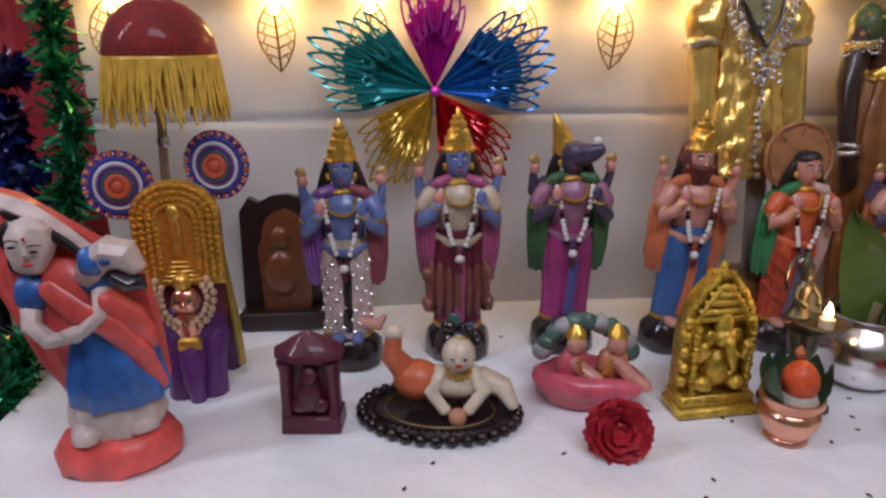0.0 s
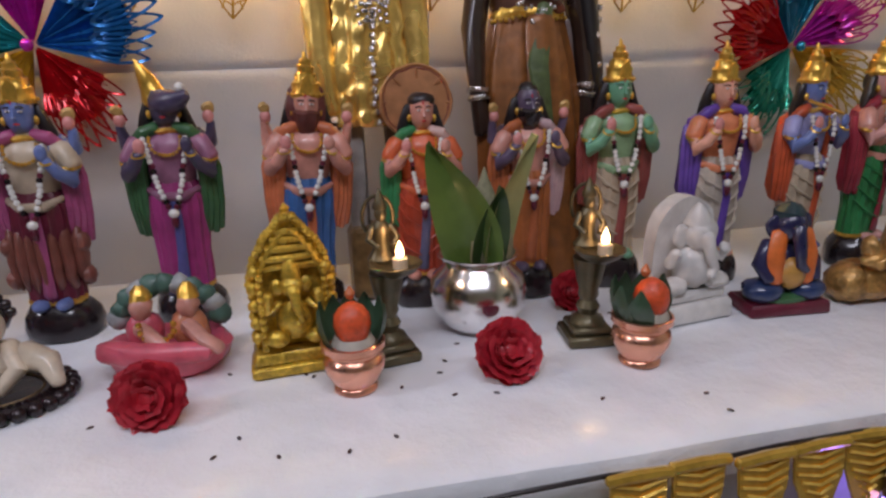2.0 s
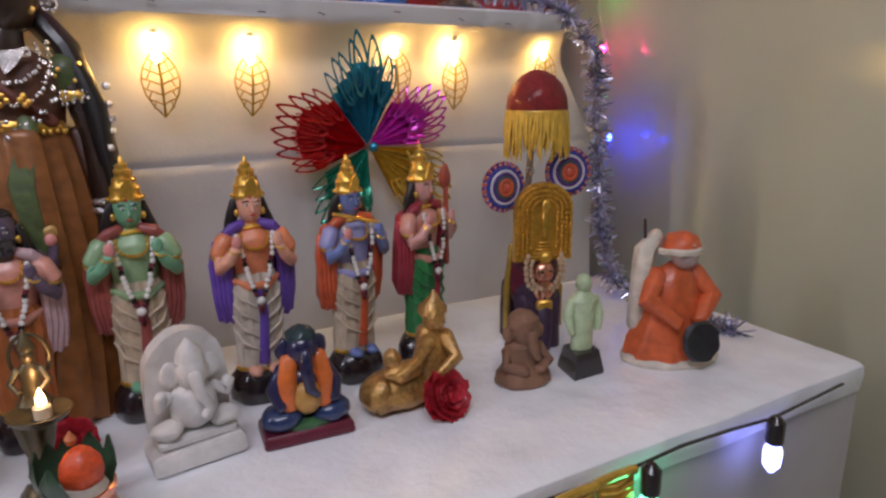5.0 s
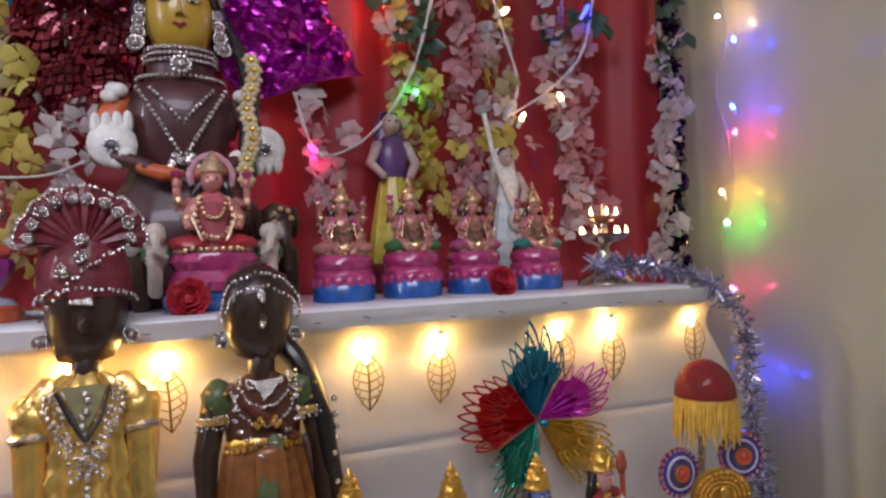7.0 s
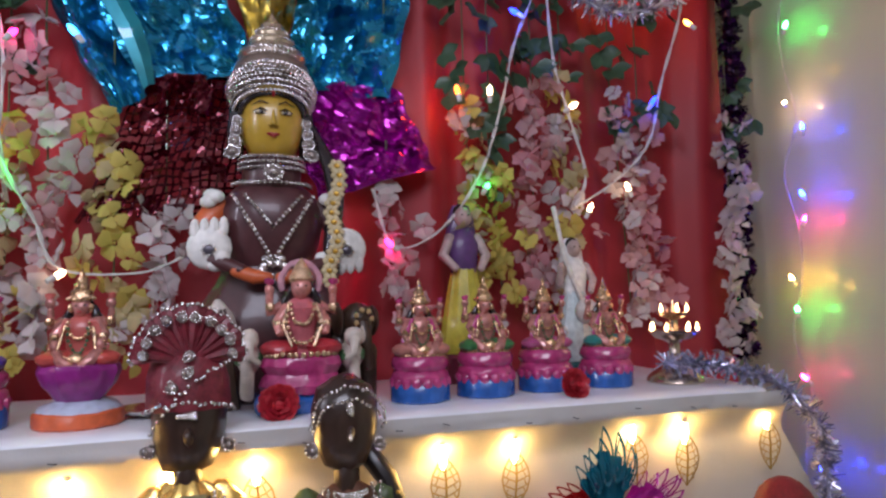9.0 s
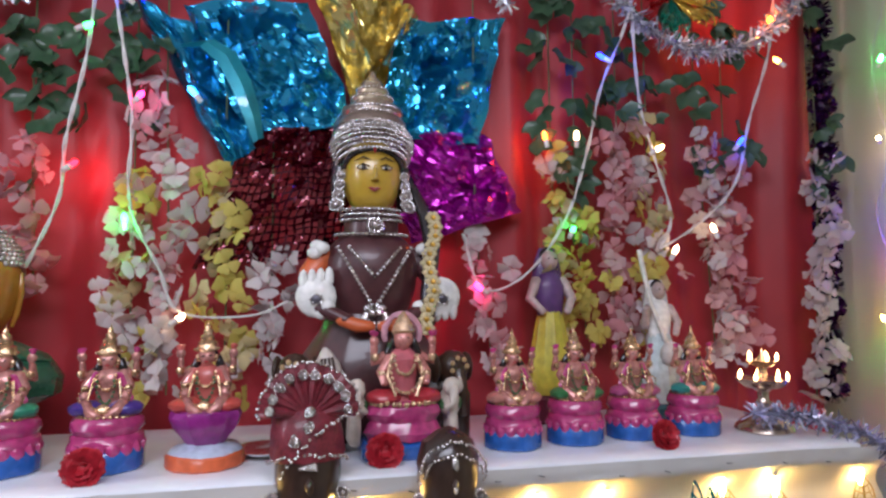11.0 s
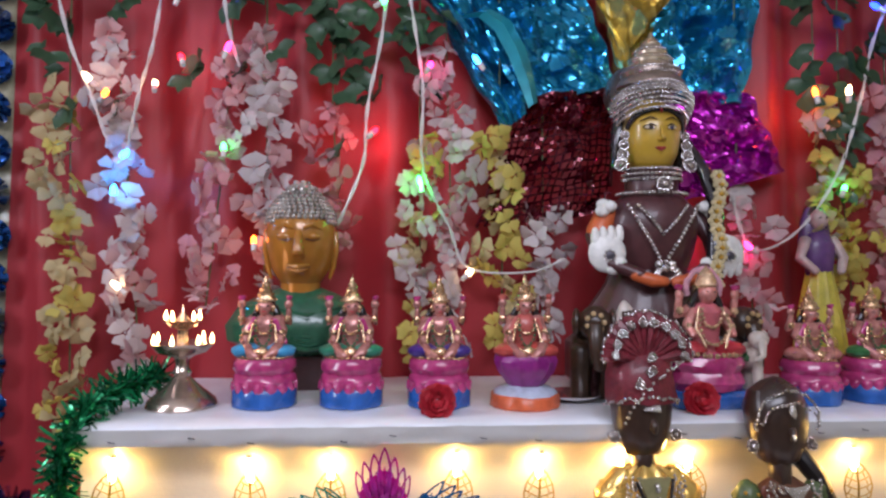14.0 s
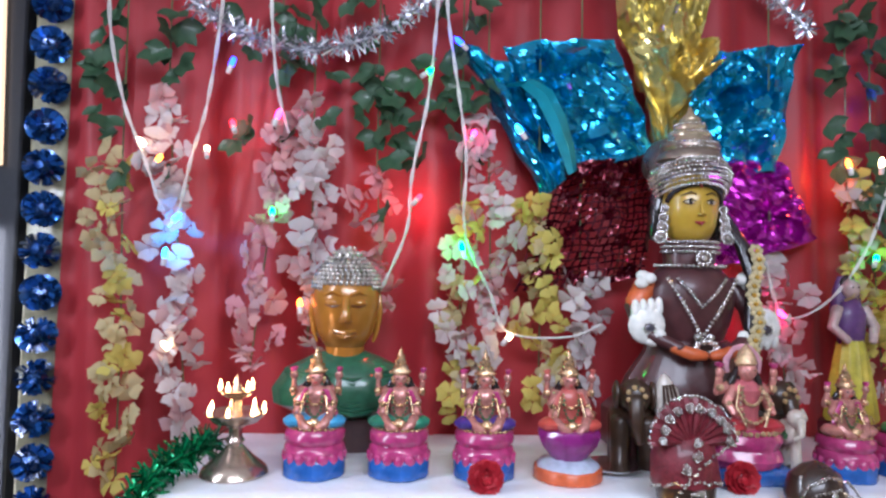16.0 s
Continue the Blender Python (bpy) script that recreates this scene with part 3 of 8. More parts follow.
def peacock_lady():
    s = Shape()
    coral, sky, pale = paint((0.78, 0.10, 0.085), 0.45, 0, 0.3, 40, 0.4), paint((0.03, 0.13, 0.42), 0.4, 0, 0.45, 40, 0.4), paint((0.62, 0.49, 0.45), 0.5, 0, 0.3, 50, 0.4)
    s.wobble = 0.0034
    s.lathe([(0.060, 0), (0.066, 0.006), (0.066, 0.026), (0.058, 0.038), (0.03, 0.044), (0.01, 0.046)], coral, n=30, sy=0.72)
    for dx, dy in ((-0.024, -0.022), (0.030, -0.012)):
        s.ball((dx, dy, 0.050), (0.017, 0.022, 0.014), pale)
    s.lathe([(0.046, 0.042), (0.049, 0.058), (0.047, 0.078), (0.04, 0.088)], pale, (0.004, 0, 0), n=30, sy=0.66, fold=0.05, folds=8)
    # pleated skirt, fuller on the far hip
    s.lathe([(0.049, 0.080), (0.052, 0.084), (0.049, 0.11), (0.043, 0.14), (0.034, 0.17), (0.029, 0.186)], sky, (0.010, -0.003, 0), n=44, sy=0.68, fold=0.06, folds=9)
    # long veil behind, from the crown of the head to the knees
    s.slab([(-0.080, 0.312), (-0.062, 0.306), (-0.02, 0.276), (0.028, 0.236), (0.050, 0.20), (0.056, 0.14), (0.058, 0.085), (0.03, 0.07), (-0.034, 0.082), (-0.058, 0.13), (-0.078, 0.185), (-0.086, 0.25), (-0.088, 0.295)], 0.026, coral, pose(0, 0.026, 0))
    for k in range(4):
        s.tube([(-0.084 + 0.006 * k, 0.014 - 0.004 * k, 0.29), (-0.080 + 0.008 * k, 0.008 - 0.003 * k, 0.21), (-0.056 + 0.010 * k, 0.006 - 0.003 * k, 0.13), (-0.040 + 0.010 * k, 0.008, 0.088)], [0.008, 0.010, 0.010, 0.007], coral, n=7)
    s.tube([(-0.078, 0.010, 0.308), (-0.045, -0.004, 0.296), (-0.012, -0.006, 0.27), (0.012, -0.012, 0.246)], [0.008, 0.010, 0.009, 0.007], pale, n=8)
    s.tube([(-0.066, -0.004, 0.294), (-0.04, -0.012, 0.286), (-0.014, -0.014, 0.266), (0.004, -0.016, 0.25)], [0.004, 0.006, 0.006, 0.004], HAIR, n=7)
    # bodice and the sash across it
    s.lathe([(0.030, 0.17), (0.032, 0.19), (0.035, 0.215), (0.028, 0.234), (0.012, 0.244)], coral, (-0.018, -0.002, 0), n=22, sy=0.7)
    s.tube([(-0.032, -0.026, 0.222), (-0.008, -0.034, 0.195), (0.022, -0.036, 0.178), (0.044, -0.026, 0.14), (0.054, -0.016, 0.10)], [0.010, 0.013, 0.014, 0.013, 0.010], coral, flat=0.5)
    s.tube([(0.020, -0.030, 0.205), (0.038, -0.026, 0.185), (0.052, -0.014, 0.15)], [0.013, 0.015, 0.012], coral)
    s.ball((-0.050, -0.010, 0.212), (0.020, 0.018, 0.021), sky)
    s.ball((0.012, -0.014, 0.222), (0.020, 0.016, 0.018), sky)
    s.tube([(-0.054, -0.014, 0.202), (-0.052, -0.028, 0.182), (-0.034, -0.040, 0.170), (-0.016, -0.042, 0.174)], [0.011, 0.010, 0.009, 0.008], pale)
    s.ball((-0.012, -0.043, 0.176), (0.012, 0.008, 0.009), pale)
    s.tube([(0.016, -0.024, 0.214), (0.014, -0.036, 0.19), (-0.004, -0.043, 0.178)], [0.010, 0.009, 0.007], pale)
    # head turned to the bird
    s.lathe([(0.006, -0.029), (0.014, -0.024), (0.020, -0.010), (0.0225, 0.006), (0.020, 0.022), (0.008, 0.029)], pale, n=22, sy=0.95, m=pose(-0.044, -0.012, 0.262, 0, 14, 16))
    s.ball((-0.049, 0.004, 0.268), (0.029, 0.022, 0.029), HAIR)
    s.ball((-0.062, -0.004, 0.246), (0.008, 0.010, 0.020), HAIR)
    for dx, dz in ((-0.052, 0.268), (-0.033, 0.2645)):
        s.ball((dx, -0.0355, dz), (0.0042, 0.002, 0.0017), BLACK, 8)
        s.tube([(dx - 0.006, -0.0345, dz + 0.005), (dx, -0.0365, dz + 0.0068), (dx + 0.006, -0.034, dz + 0.0048)], 0.0008, BLACK, n=4)
    s.tube([(-0.042, -0.0355, 0.267), (-0.041, -0.0395, 0.259)], [0.002, 0.0034], pale, n=6)
    s.ball((-0.0415, -0.0345, 0.249), (0.0058, 0.0022, 0.002), RED, 8)
    s.ball((-0.042, -0.0365, 0.2755), (0.002, 0.0012, 0.002), RED, 6)
    # the bird on her arm
    s.tube([(0.004, -0.018, 0.226), (0.014, -0.026, 0.246), (0.030, -0.030, 0.256), (0.046, -0.032, 0.252), (0.053, -0.034, 0.240)], [0.012, 0.016, 0.018, 0.016, 0.010], pale)
    s.ball((0.014, -0.034, 0.248), (0.013, 0.012, 0.015), sky)
    s.ball((0.030, -0.046, 0.252), (0.0065, 0.004, 0.005), sky, 10)
    s.ball((0.030, -0.049, 0.252), (0.0028, 0.0022, 0.0026), BLACK, 8)
    s.tube([(0.032, -0.036, 0.234), (0.044, -0.036, 0.224), (0.056, -0.034, 0.222)], [0.007, 0.011, 0.009], BLACK)
    s.put("lady_doll", pose(-0.216, 0.865, ZL, 0, 0, 10), label="coral and blue clay lady doll holding a peacock", category="clay doll")


peacock_lady()


def round_fan(parent, m):
    """A round ceremonial fan with a pleated rim."""
    f = Shape()
    for i in range(40):
        a = 2 * math.pi * i / 40
        w = (paint((0.13, 0.03, 0.22), 0.5), paint((0.62, 0.14, 0.08), 0.5))[i % 2]
        f.tube([(0.018 * math.cos(a), 0, 0.018 * math.sin(a)), (0.043 * math.cos(a), 0.002, 0.043 * math.sin(a))], [0.0022, 0.0034], w, n=5)
    for r, mat, y, w in ((0.033, paint((0.03, 0.05, 0.3), 0.5), -0.002, 0.003), (0.0275, paint((0.62, 0.58, 0.66), 0.5), -0.004, 0.0028), (0.0225, paint((0.10, 0.03, 0.18), 0.5), -0.005, 0.003), (0.0175, paint((0.05, 0.09, 0.12), 0.5), -0.006, 0.0034), (0.012, paint((0.55, 0.10, 0.04), 0.5), -0.008, 0.0042)):
        f.tube([(r * math.cos(a), y, r * math.sin(a)) for a in arc(0, 360, 25)], w, mat, n=6)
    for a in arc(0, 345, 24):
        f.ball((0.0395 * math.cos(a), -0.003, 0.0395 * math.sin(a)), (0.0016, 0.0012, 0.0016), paint((0.62, 0.58, 0.66), 0.5), 5)
    f.lathe([(0.03, -0.002), (0.03, 0.002)], paint((0.05, 0.05, 0.2), 0.6), n=24, m=pose(0, 0.003, 0, 90, 0, 0))
    f.ball((0, -0.008, 0), (0.009, 0.005, 0.009), paint((0.5, 0.08, 0.04), 0.5))
    return part("round_fan", f, parent, "pleated purple and white round fan", m)


def processional_deity(m, name, purple, label, fall=0.05, drop=0.0, wide=1.0):
    """A deity on a mount, with a gold plaque, two round fans and a fringed parasol."""
    e = empty(name, m @ Matrix.Diagonal((0.93, 1, 1, 1)), label, "deity figure", "pair of processional deities")
    b = Shape()
    dark, goldcloth = paint(purple, 0.5), paint((0.42, 0.27, 0.05), 0.4, 0.5)
    for sx in (-1, 1):
        b.tube([(sx * 0.022, -0.032, 0.0), (sx * 0.022, -0.03, 0.04), (sx * 0.026, -0.02, 0.085)], [0.019, 0.019, 0.022], dark)
        b.tube([(sx * 0.034, 0.04, 0.0), (sx * 0.034, 0.04, 0.05), (sx * 0.03, 0.03, 0.1)], [0.017, 0.017, 0.022], dark)
        b.tube([(sx * 0.056, 0.0, 0.024), (sx * 0.054, 0, 0.1), (sx * 0.045, 0, 0.18)], [0.006, 0.007, 0.006], goldcloth)
    b.tube([(0.002, -0.05, 0.0), (0, -0.054, 0.03), (0, -0.046, 0.062), (0, -0.03, 0.08)], [0.012, 0.015, 0.019, 0.022], dark)
    b.ball((0, 0.005, 0.1), (0.048, 0.06, 0.042), dark)
    b.box((0, -0.046, 0.082), (0.03, 0.022, 0.018), GOLD)
    b.lathe([(0.046, 0.09), (0.05, 0.11), (0.046, 0.16), (0.03, 0.19)], MAROON, n=22, sy=0.75)
    b.ball((0, -0.044, 0.140), (0.021, 0.014, 0.020), COPPER)
    b.lathe([(0.014, 0.092), (0.020, 0.104), (0.014, 0.124)], COPPER, (0, -0.046, 0), n=16, sy=0.6)
    for sx in (-1, 1):
        b.ball((sx * 0.008, -0.0575, 0.144), (0.0035, 0.002, 0.002), BLACK, 8)
    b.ball((0, -0.06, 0.138), (0.003, 0.003, 0.005), COPPER, 8)
    b.ball((0, -0.05, 0.168), 0.012, GOLD)
    b.wobble = 0.002
    b.beads([(0.030 * math.sin(a), -0.053, 0.146 - 0.034 * math.cos(a)) for a in arc(-120, 120, 17)], 0.0045, paint((0.65, 0.45, 0.28), 0.35))
    b.beads([(0.038 * math.sin(a), -0.05, 0.148 - 0.045 * math.cos(a)) for a in arc(-120, 120, 19)], 0.0052, paint((0.65, 0.45, 0.28), 0.35))
    part("mounted_idol", b, e, "dark draped idol with beads and gold cloth")
    p = Shape()
    out = [(-0.056, 0.16), (0.056, 0.16)] + [(0.056 * math.cos(a), 0.25 + 0.045 * math.sin(a)) for a in arc(0, 180, 13)]
    p.slab(out, 0.012, GOLD, pose(0, -0.036, 0))
    for k in range(4):
        w = 0.052 - 0.009 * k
        pts = [(-w, -0.045, 0.166 + 0.006 * k)] + [(w * math.cos(a), -0.045, 0.25 + (0.04 - 0.008 * k) * math.sin(a)) for a in arc(180, 0, 15)] + [(w, -0.045, 0.166 + 0.006 * k)]
        p.tube(pts, 0.0022, GOLD, n=5)
        run = [Vector(pts[0]).lerp(Vector(pts[1]), q / 9) for q in range(9)] + [Vector(q) for q in pts[1:-1]] + [Vector(pts[-2]).lerp(Vector(pts[-1]), q / 9) for q in range(1, 10)]
        for q in run:
            p.ball(q + Vector((0, -0.001, 0)), (0.0042, 0.0034, 0.0034), GOLD, 6)
    p.box((0, -0.046, 0.225), (0.012, 0.006, 0.05), GOLD)
    p.ball((0, -0.048, 0.256), (0.009, 0.005, 0.011), GOLD)
    for k in range(5):
        p.box((0, -0.046, 0.168 + 0.006 * k), (0.05 - 0.007 * k, 0.004, 0.004), GOLD, 0.001)
    part("gold_plaque", p, e, "embossed gold arched plaque")
    round_fan(e, pose(-0.070, -0.02, 0.287, 0, 0, 8))
    round_fan(e, pose(0.056, -0.02, 0.308, 0, 0, -8))
    pole = Shape().tube([(-0.018, 0, 0.18), (-0.015, 0, 0.3), (-0.004, 0.0, 0.46)], 0.0062, paint((0.35, 0.27, 0.22), 0.3, 0.5))
    for z in (0.33, 0.37, 0.41):
        pole.lathe([(0.0075, 0), (0.009, 0.006), (0.0075, 0.012)], SILVER, (-0.011, 0, z), n=10)
    part("parasol_pole", pole, e, m=pose(0, 0, -drop))
    c = Shape().lathe([(0.066, 0.435), (0.069, 0.442), (0.066, 0.460), (0.055, 0.480), (0.036, 0.495), (0.018, 0.502), (0.004, 0.504)], paint((0.22, 0.014, 0.014), 0.85, 0, 0.3, 200, 0.6), n=30, fold=0.012, folds=8)
    c.lathe([(0.068, 0.431), (0.0705, 0.435), (0.069, 0.439)], paint((0.60, 0.36, 0.05), 0.5, 0.2), n=30)
    canopy = part("parasol_canopy", c, e, "dark red velvet domed canopy", pose(0, 0, -drop) @ Matrix.Diagonal((wide, wide, 1, 1)))
    fr = Shape()
    rng = random.Random(5)
    thread = paint((0.74, 0.47, 0.07), 0.45, 0.1)
    for i in range(150):
        a = 2 * math.pi * i / 150
        r, ln = 0.068, fall + 0.014 * rng.random() + (0.016 if i % 8 < 4 else 0)
        p0 = Vector((r * math.cos(a), r * math.sin(a), 0.436))
        p1 = p0 + Vector((rng.uniform(-0.006, 0.006), rng.uniform(-0.006, 0.006), -ln * 0.5))
        p2 = p1 + Vector((rng.uniform(-0.006, 0.006), rng.uniform(-0.006, 0.006), -ln * 0.5))
        fr.tube([p0, p1, p2], [0.0034, 0.003, 0.0016], thread, n=4)
    part("fringe", fr, canopy, "gold thread fringe")
    return e


processional_deity(pose(-0.172, 1.035, ZL, 0, 0, 6), "processional_deity", (0.11, 0.018, 0.15), "gold-plaqued mounted deity in purple under a red fringed parasol")
processional_deity(pose(1.622, 1.035, ZL, 0, 0, -14), "processional_deity", (0.045, 0.02, 0.05), "gold-plaqued mounted deity in dark cloth under a red fringed parasol", 0.052, 0.026, 0.8)


def carved_panel():
    s = Shape()
    wood = paint((0.02, 0.009, 0.007), 0.35, coat=0.3)
    s.slab([(-0.068, 0), (0.068, 0), (0.068, 0.15), (0.058, 0.19), (0.036, 0.212), (0.012, 0.218), (-0.012, 0.216), (-0.034, 0.205), (-0.05, 0.214), (-0.066, 0.19)], 0.02, wood, pose(0, 0, 0))
    s.wobble = 0.002
    s.slab([(-0.03, 0.02), (0.03, 0.02), (0.034, 0.12)] + [(0.028 * math.cos(a), 0.14 + 0.04 * math.sin(a)) for a in arc(0, 180, 9)] + [(-0.034, 0.12)], 0.02, paint((0.15, 0.045, 0.014), 0.35), pose(0.006, -0.016, 0) @ Matrix.Diagonal((1.25, 1, 1.08, 1)))
    s.ball((0, -0.024, 0.15), (0.016, 0.01, 0.02), paint((0.20, 0.065, 0.02), 0.35))
    s.ball((0, -0.024, 0.09), (0.028, 0.012, 0.04), paint((0.20, 0.065, 0.02), 0.35))
    s.box((0, -0.02, 0.015), (0.14, 0.06, 0.03), wood)
    s.put("carved_panel", pose(-0.088, 1.235, ZL, -4, 0, 0), label="dark wooden panel with a carved brown figure against the riser cloth", category="carved panel")


carved_panel()


def small_shrine():
    s = Shape()
    mar = paint((0.10, 0.008, 0.03), 0.5, 0, 0.4, 120, 0.9)
    s.wobble = 0.0034
    s.box((0, 0, 0.012), (0.072, 0.045, 0.024), mar)
    s.box((0, 0.006, 0.062), (0.066, 0.03, 0.09), mar)
    for sx in (-1, 1):
        s.lathe([(0.009, 0.024), (0.007, 0.03), (0.007, 0.085), (0.01, 0.095)], mar, (sx * 0.028, -0.014, 0), n=10)
        s.ball((sx * 0.012, -0.02, 0.04), (0.01, 0.008, 0.01), mar)
    s.lathe([(0.05, 0), (0.048, 0.008), (0.03, 0.02), (0.01, 0.028), (0.002, 0.034)], mar, (0, 0, 0.098), n=16, sx=0.85, sy=0.55)
    s.ball((0, -0.018, 0.052), (0.015, 0.012, 0.022), mar)
    s.ball((0, -0.02, 0.08), (0.01, 0.009, 0.011), mar)
    s.put("shrine_figurine", pose(-0.004, 0.915, ZL, 0, 0, -4), label="small dark maroon carved shrine figurine on the white sheet", category="figurine")


small_shrine()


def crawling_child():
    t = Shape()
    iron = paint((0.022, 0.012, 0.014), 0.28, 0.45, 0.4, 90, 0.3, 0.4)
    t.lathe([(0.088, 0), (0.094, 0.004), (0.094, 0.010), (0.086, 0.014), (0.074, 0.012), (0.06, 0.009), (0.01, 0.009)], iron, n=44, sy=0.66)
    t.beads([(0.099 * math.cos(a), 0.068 * math.sin(a), 0.008) for a in arc(0, 349, 33)], 0.0082, iron, 9)
    t.beads([(0.084 * math.cos(a), 0.056 * math.sin(a), 0.014) for a in arc(0, 354, 56)], 0.0034, iron, 6)
    t.tube([(0.070 * math.cos(a), 0.045 * math.sin(a), 0.011) for a in arc(0, 360, 40)], 0.002, paint((0.20, 0.13, 0.06), 0.4, 0.6), n=6)
    t.put("bead_tray", pose(0.152, 0.925, ZL, 0, 0, -10), label="oval dark metal tray with a beaded rim", category="tray")
    s = Shape()
    pale = paint((0.66, 0.55, 0.42), 0.35)
    org = paint((0.62, 0.14, 0.05), 0.4)
    s.ball((0.02, 0.0, 0.034), (0.04, 0.024, 0.022), pale)
    s.ball((-0.03, 0.0, 0.036), (0.032, 0.026, 0.026), org)
    s.tube([(-0.04, 0.004, 0.04), (-0.062, 0.0, 0.07), (-0.058, -0.004, 0.098)], [0.018, 0.014, 0.01], org)
    s.ball((-0.058, -0.006, 0.104), (0.012, 0.01, 0.01), pale)
    s.ball((0.022, -0.012, 0.078), (0.021, 0.02, 0.023), pale, 18)
    s.ball((0.020, 0.004, 0.084), (0.024, 0.018, 0.023), BLACK)
    s.beads([(0.022 + 0.024 * math.cos(a), 0.002, 0.084 + 0.024 * math.sin(a)) for a in arc(10, 220, 10)], 0.0062, BLACK, 8)
    s.ball((0.010, 0.0, 0.110), (0.011, 0.011, 0.010), BLACK)
    s.ball((0.016, -0.002, 0.118), (0.008, 0.003, 0.010), paint((0.03, 0.12, 0.10), 0.4), 8)
    s.tube([(0.016, -0.008, 0.098), (0.024, -0.016, 0.099), (0.032, -0.012, 0.097)], 0.003, GOLD, n=6)
    s.tube([(0.022, -0.0315, 0.081), (0.022, -0.0345, 0.076)], [0.0016, 0.0028], pale, n=6)
    s.beads([(0.022 + 0.014 * math.sin(a), -0.022, 0.060 - 0.010 * math.cos(a)) for a in arc(-100, 100, 9)], 0.003, GOLD)
    for sx in (-1, 1):
        s.tube([(0.02 + sx * 0.018, -0.004, 0.05), (0.02 + sx * 0.032, -0.022, 0.03), (0.02 + sx * 0.014, -0.034, 0.012)], [0.012, 0.01, 0.008], pale)
        s.ball((0.022 + sx * 0.008, -0.0315, 0.08), (0.0028, 0.0012, 0.0014), BLACK, 6)
    s.tube([(0.05, 0, 0.036), (0.078, -0.008, 0.03), (0.09, -0.022, 0.012)], [0.018, 0.014, 0.008], pale)
    s.ball((0.022, -0.034, 0.072), (0.005, 0.002, 0.002), RED, 6)
    s.put("child_doll", pose(0.155, 0.935, ZL + 0.010, 0, 0, -5), label="crawling cream child deity doll in orange on a dark tray", category="clay doll")
    Shape().ball((0, 0, 0.011), 0.0115, paint((0.62, 0.27, 0.16), 0.5)).put("sweet_ball", pose(0.172, 0.888, ZL + 0.009), label="small orange sweet ball on the dark tray", category="sweet")


crawling_child()


def shell_couple():
    s = Shape()
    s.wobble = 0.0035
    pk, gr = paint((0.62, 0.10, 0.14), 0.35), paint((0.06, 0.13, 0.10), 0.45)
    s.lathe([(0.05, 0), (0.066, 0.012), (0.074, 0.032), (0.066, 0.04), (0.03, 0.034)], pk, n=26, sy=0.7, fold=0.03, folds=12)
    for k, a in enumerate(arc(10, 170, 11)):
        s.ball((0.058 * math.cos(a), 0.02, 0.05 + 0.05 * math.sin(a)), (0.014, 0.012, 0.014), (gr, paint((0.35, 0.36, 0.36), 0.4), gr)[k % 3])
    for dx, mat in ((-0.022, pk), (0.03, paint((0.55, 0.2, 0.1), 0.35))):
        s.ball((dx, -0.008, 0.052), (0.022, 0.018, 0.028), mat)
        s.ball((dx + 0.002, -0.014, 0.085), (0.013, 0.013, 0.015), SKINP)
        s.lathe([(0.013, 0), (0.011, 0.008), (0.004, 0.018)], GOLD, (dx + 0.002, -0.01, 0.094), n=12)
        s.tube([(dx, -0.02, 0.062), (dx + 0.02, -0.036, 0.05), (dx + 0.035, -0.04, 0.04)], [0.01, 0.009, 0.007], SKINP)
    s.tube([(-0.06, -0.03, 0.042), (-0.02, -0.044, 0.038), (0.05, -0.04, 0.036)], [0.013, 0.016, 0.012], pk)
    s.beads([(0.02 * math.sin(a), -0.035, 0.07 - 0.02 * math.cos(a)) for a in arc(-90, 90, 9)], 0.004, GOLD)
    s.put("couple_figurine", pose(0.350, 0.955, ZL, 0, 0, -4), label="pink and green painted figurine of a couple in a shell", category="figurine")


shell_couple()


def rose_petals():
    """Thirty-nine curled petals of one rose, ring by ring."""
    rng = random.Random(3)
    mat = paint((0.46, 0.012, 0.025), 0.65, 0, 0.3, 120, 0.4)
    out = []
    for ring, (r, n, tilt, h) in enumerate(((0.006, 4, 84, 0.022), (0.012, 6, 70, 0.024), (0.018, 8, 56, 0.024), (0.025, 10, 40, 0.024), (0.031, 11, 20, 0.02))):
        for i in range(n):
            s = Shape()
            s.wobble = 0.0025
            a = 360 * (i + 0.37 * ring + rng.uniform(-0.15, 0.15)) / n
            vs, w = [], 0.011 + 0.0035 * ring
            for u in range(5):
                for v in range(4):
                    x, z = (u / 4 - 0.5) * 2 * w * (0.55 + 0.5 * math.sin(math.pi * (v + 0.6) / 4.4)), h * v / 3
                    vs.append((x, -0.22 * w * math.cos(math.pi * (u / 4 - 0.5)) - 0.004 * (v == 3) + rng.uniform(-0.002, 0.002), z + rng.uniform(-0.003, 0.003)))
            s.add(vs, [(u * 4 + v, u * 4 + 4 + v, u * 4 + 5 + v, u * 4 + 1 + v) for u in range(4) for v in range(3)], mat, pose(0, 0, 0.014, 0, 0, a) @ pose(0, -r * 0.55, 0, 90 - tilt, 0, 0))
            out.append(s.mesh("petal"))
    return out, Shape().ball((0, 0, 0.014), (0.022, 0.022, 0.014), mat).mesh("heart")


PETALS, HEART = rose_petals()


def rose(x, y, z, k, label, rx=58, rz=0):
    e = empty("rose", pose(x, y, z + 0.030 * k, rx, 0, rz) @ Matrix.Scale(k, 4) @ pose(0, 0, -0.012), label, "flower", "cut red roses")
    new("heart", HEART).parent = e
    for me in PETALS:
        new("petal", me).parent = e
    return e


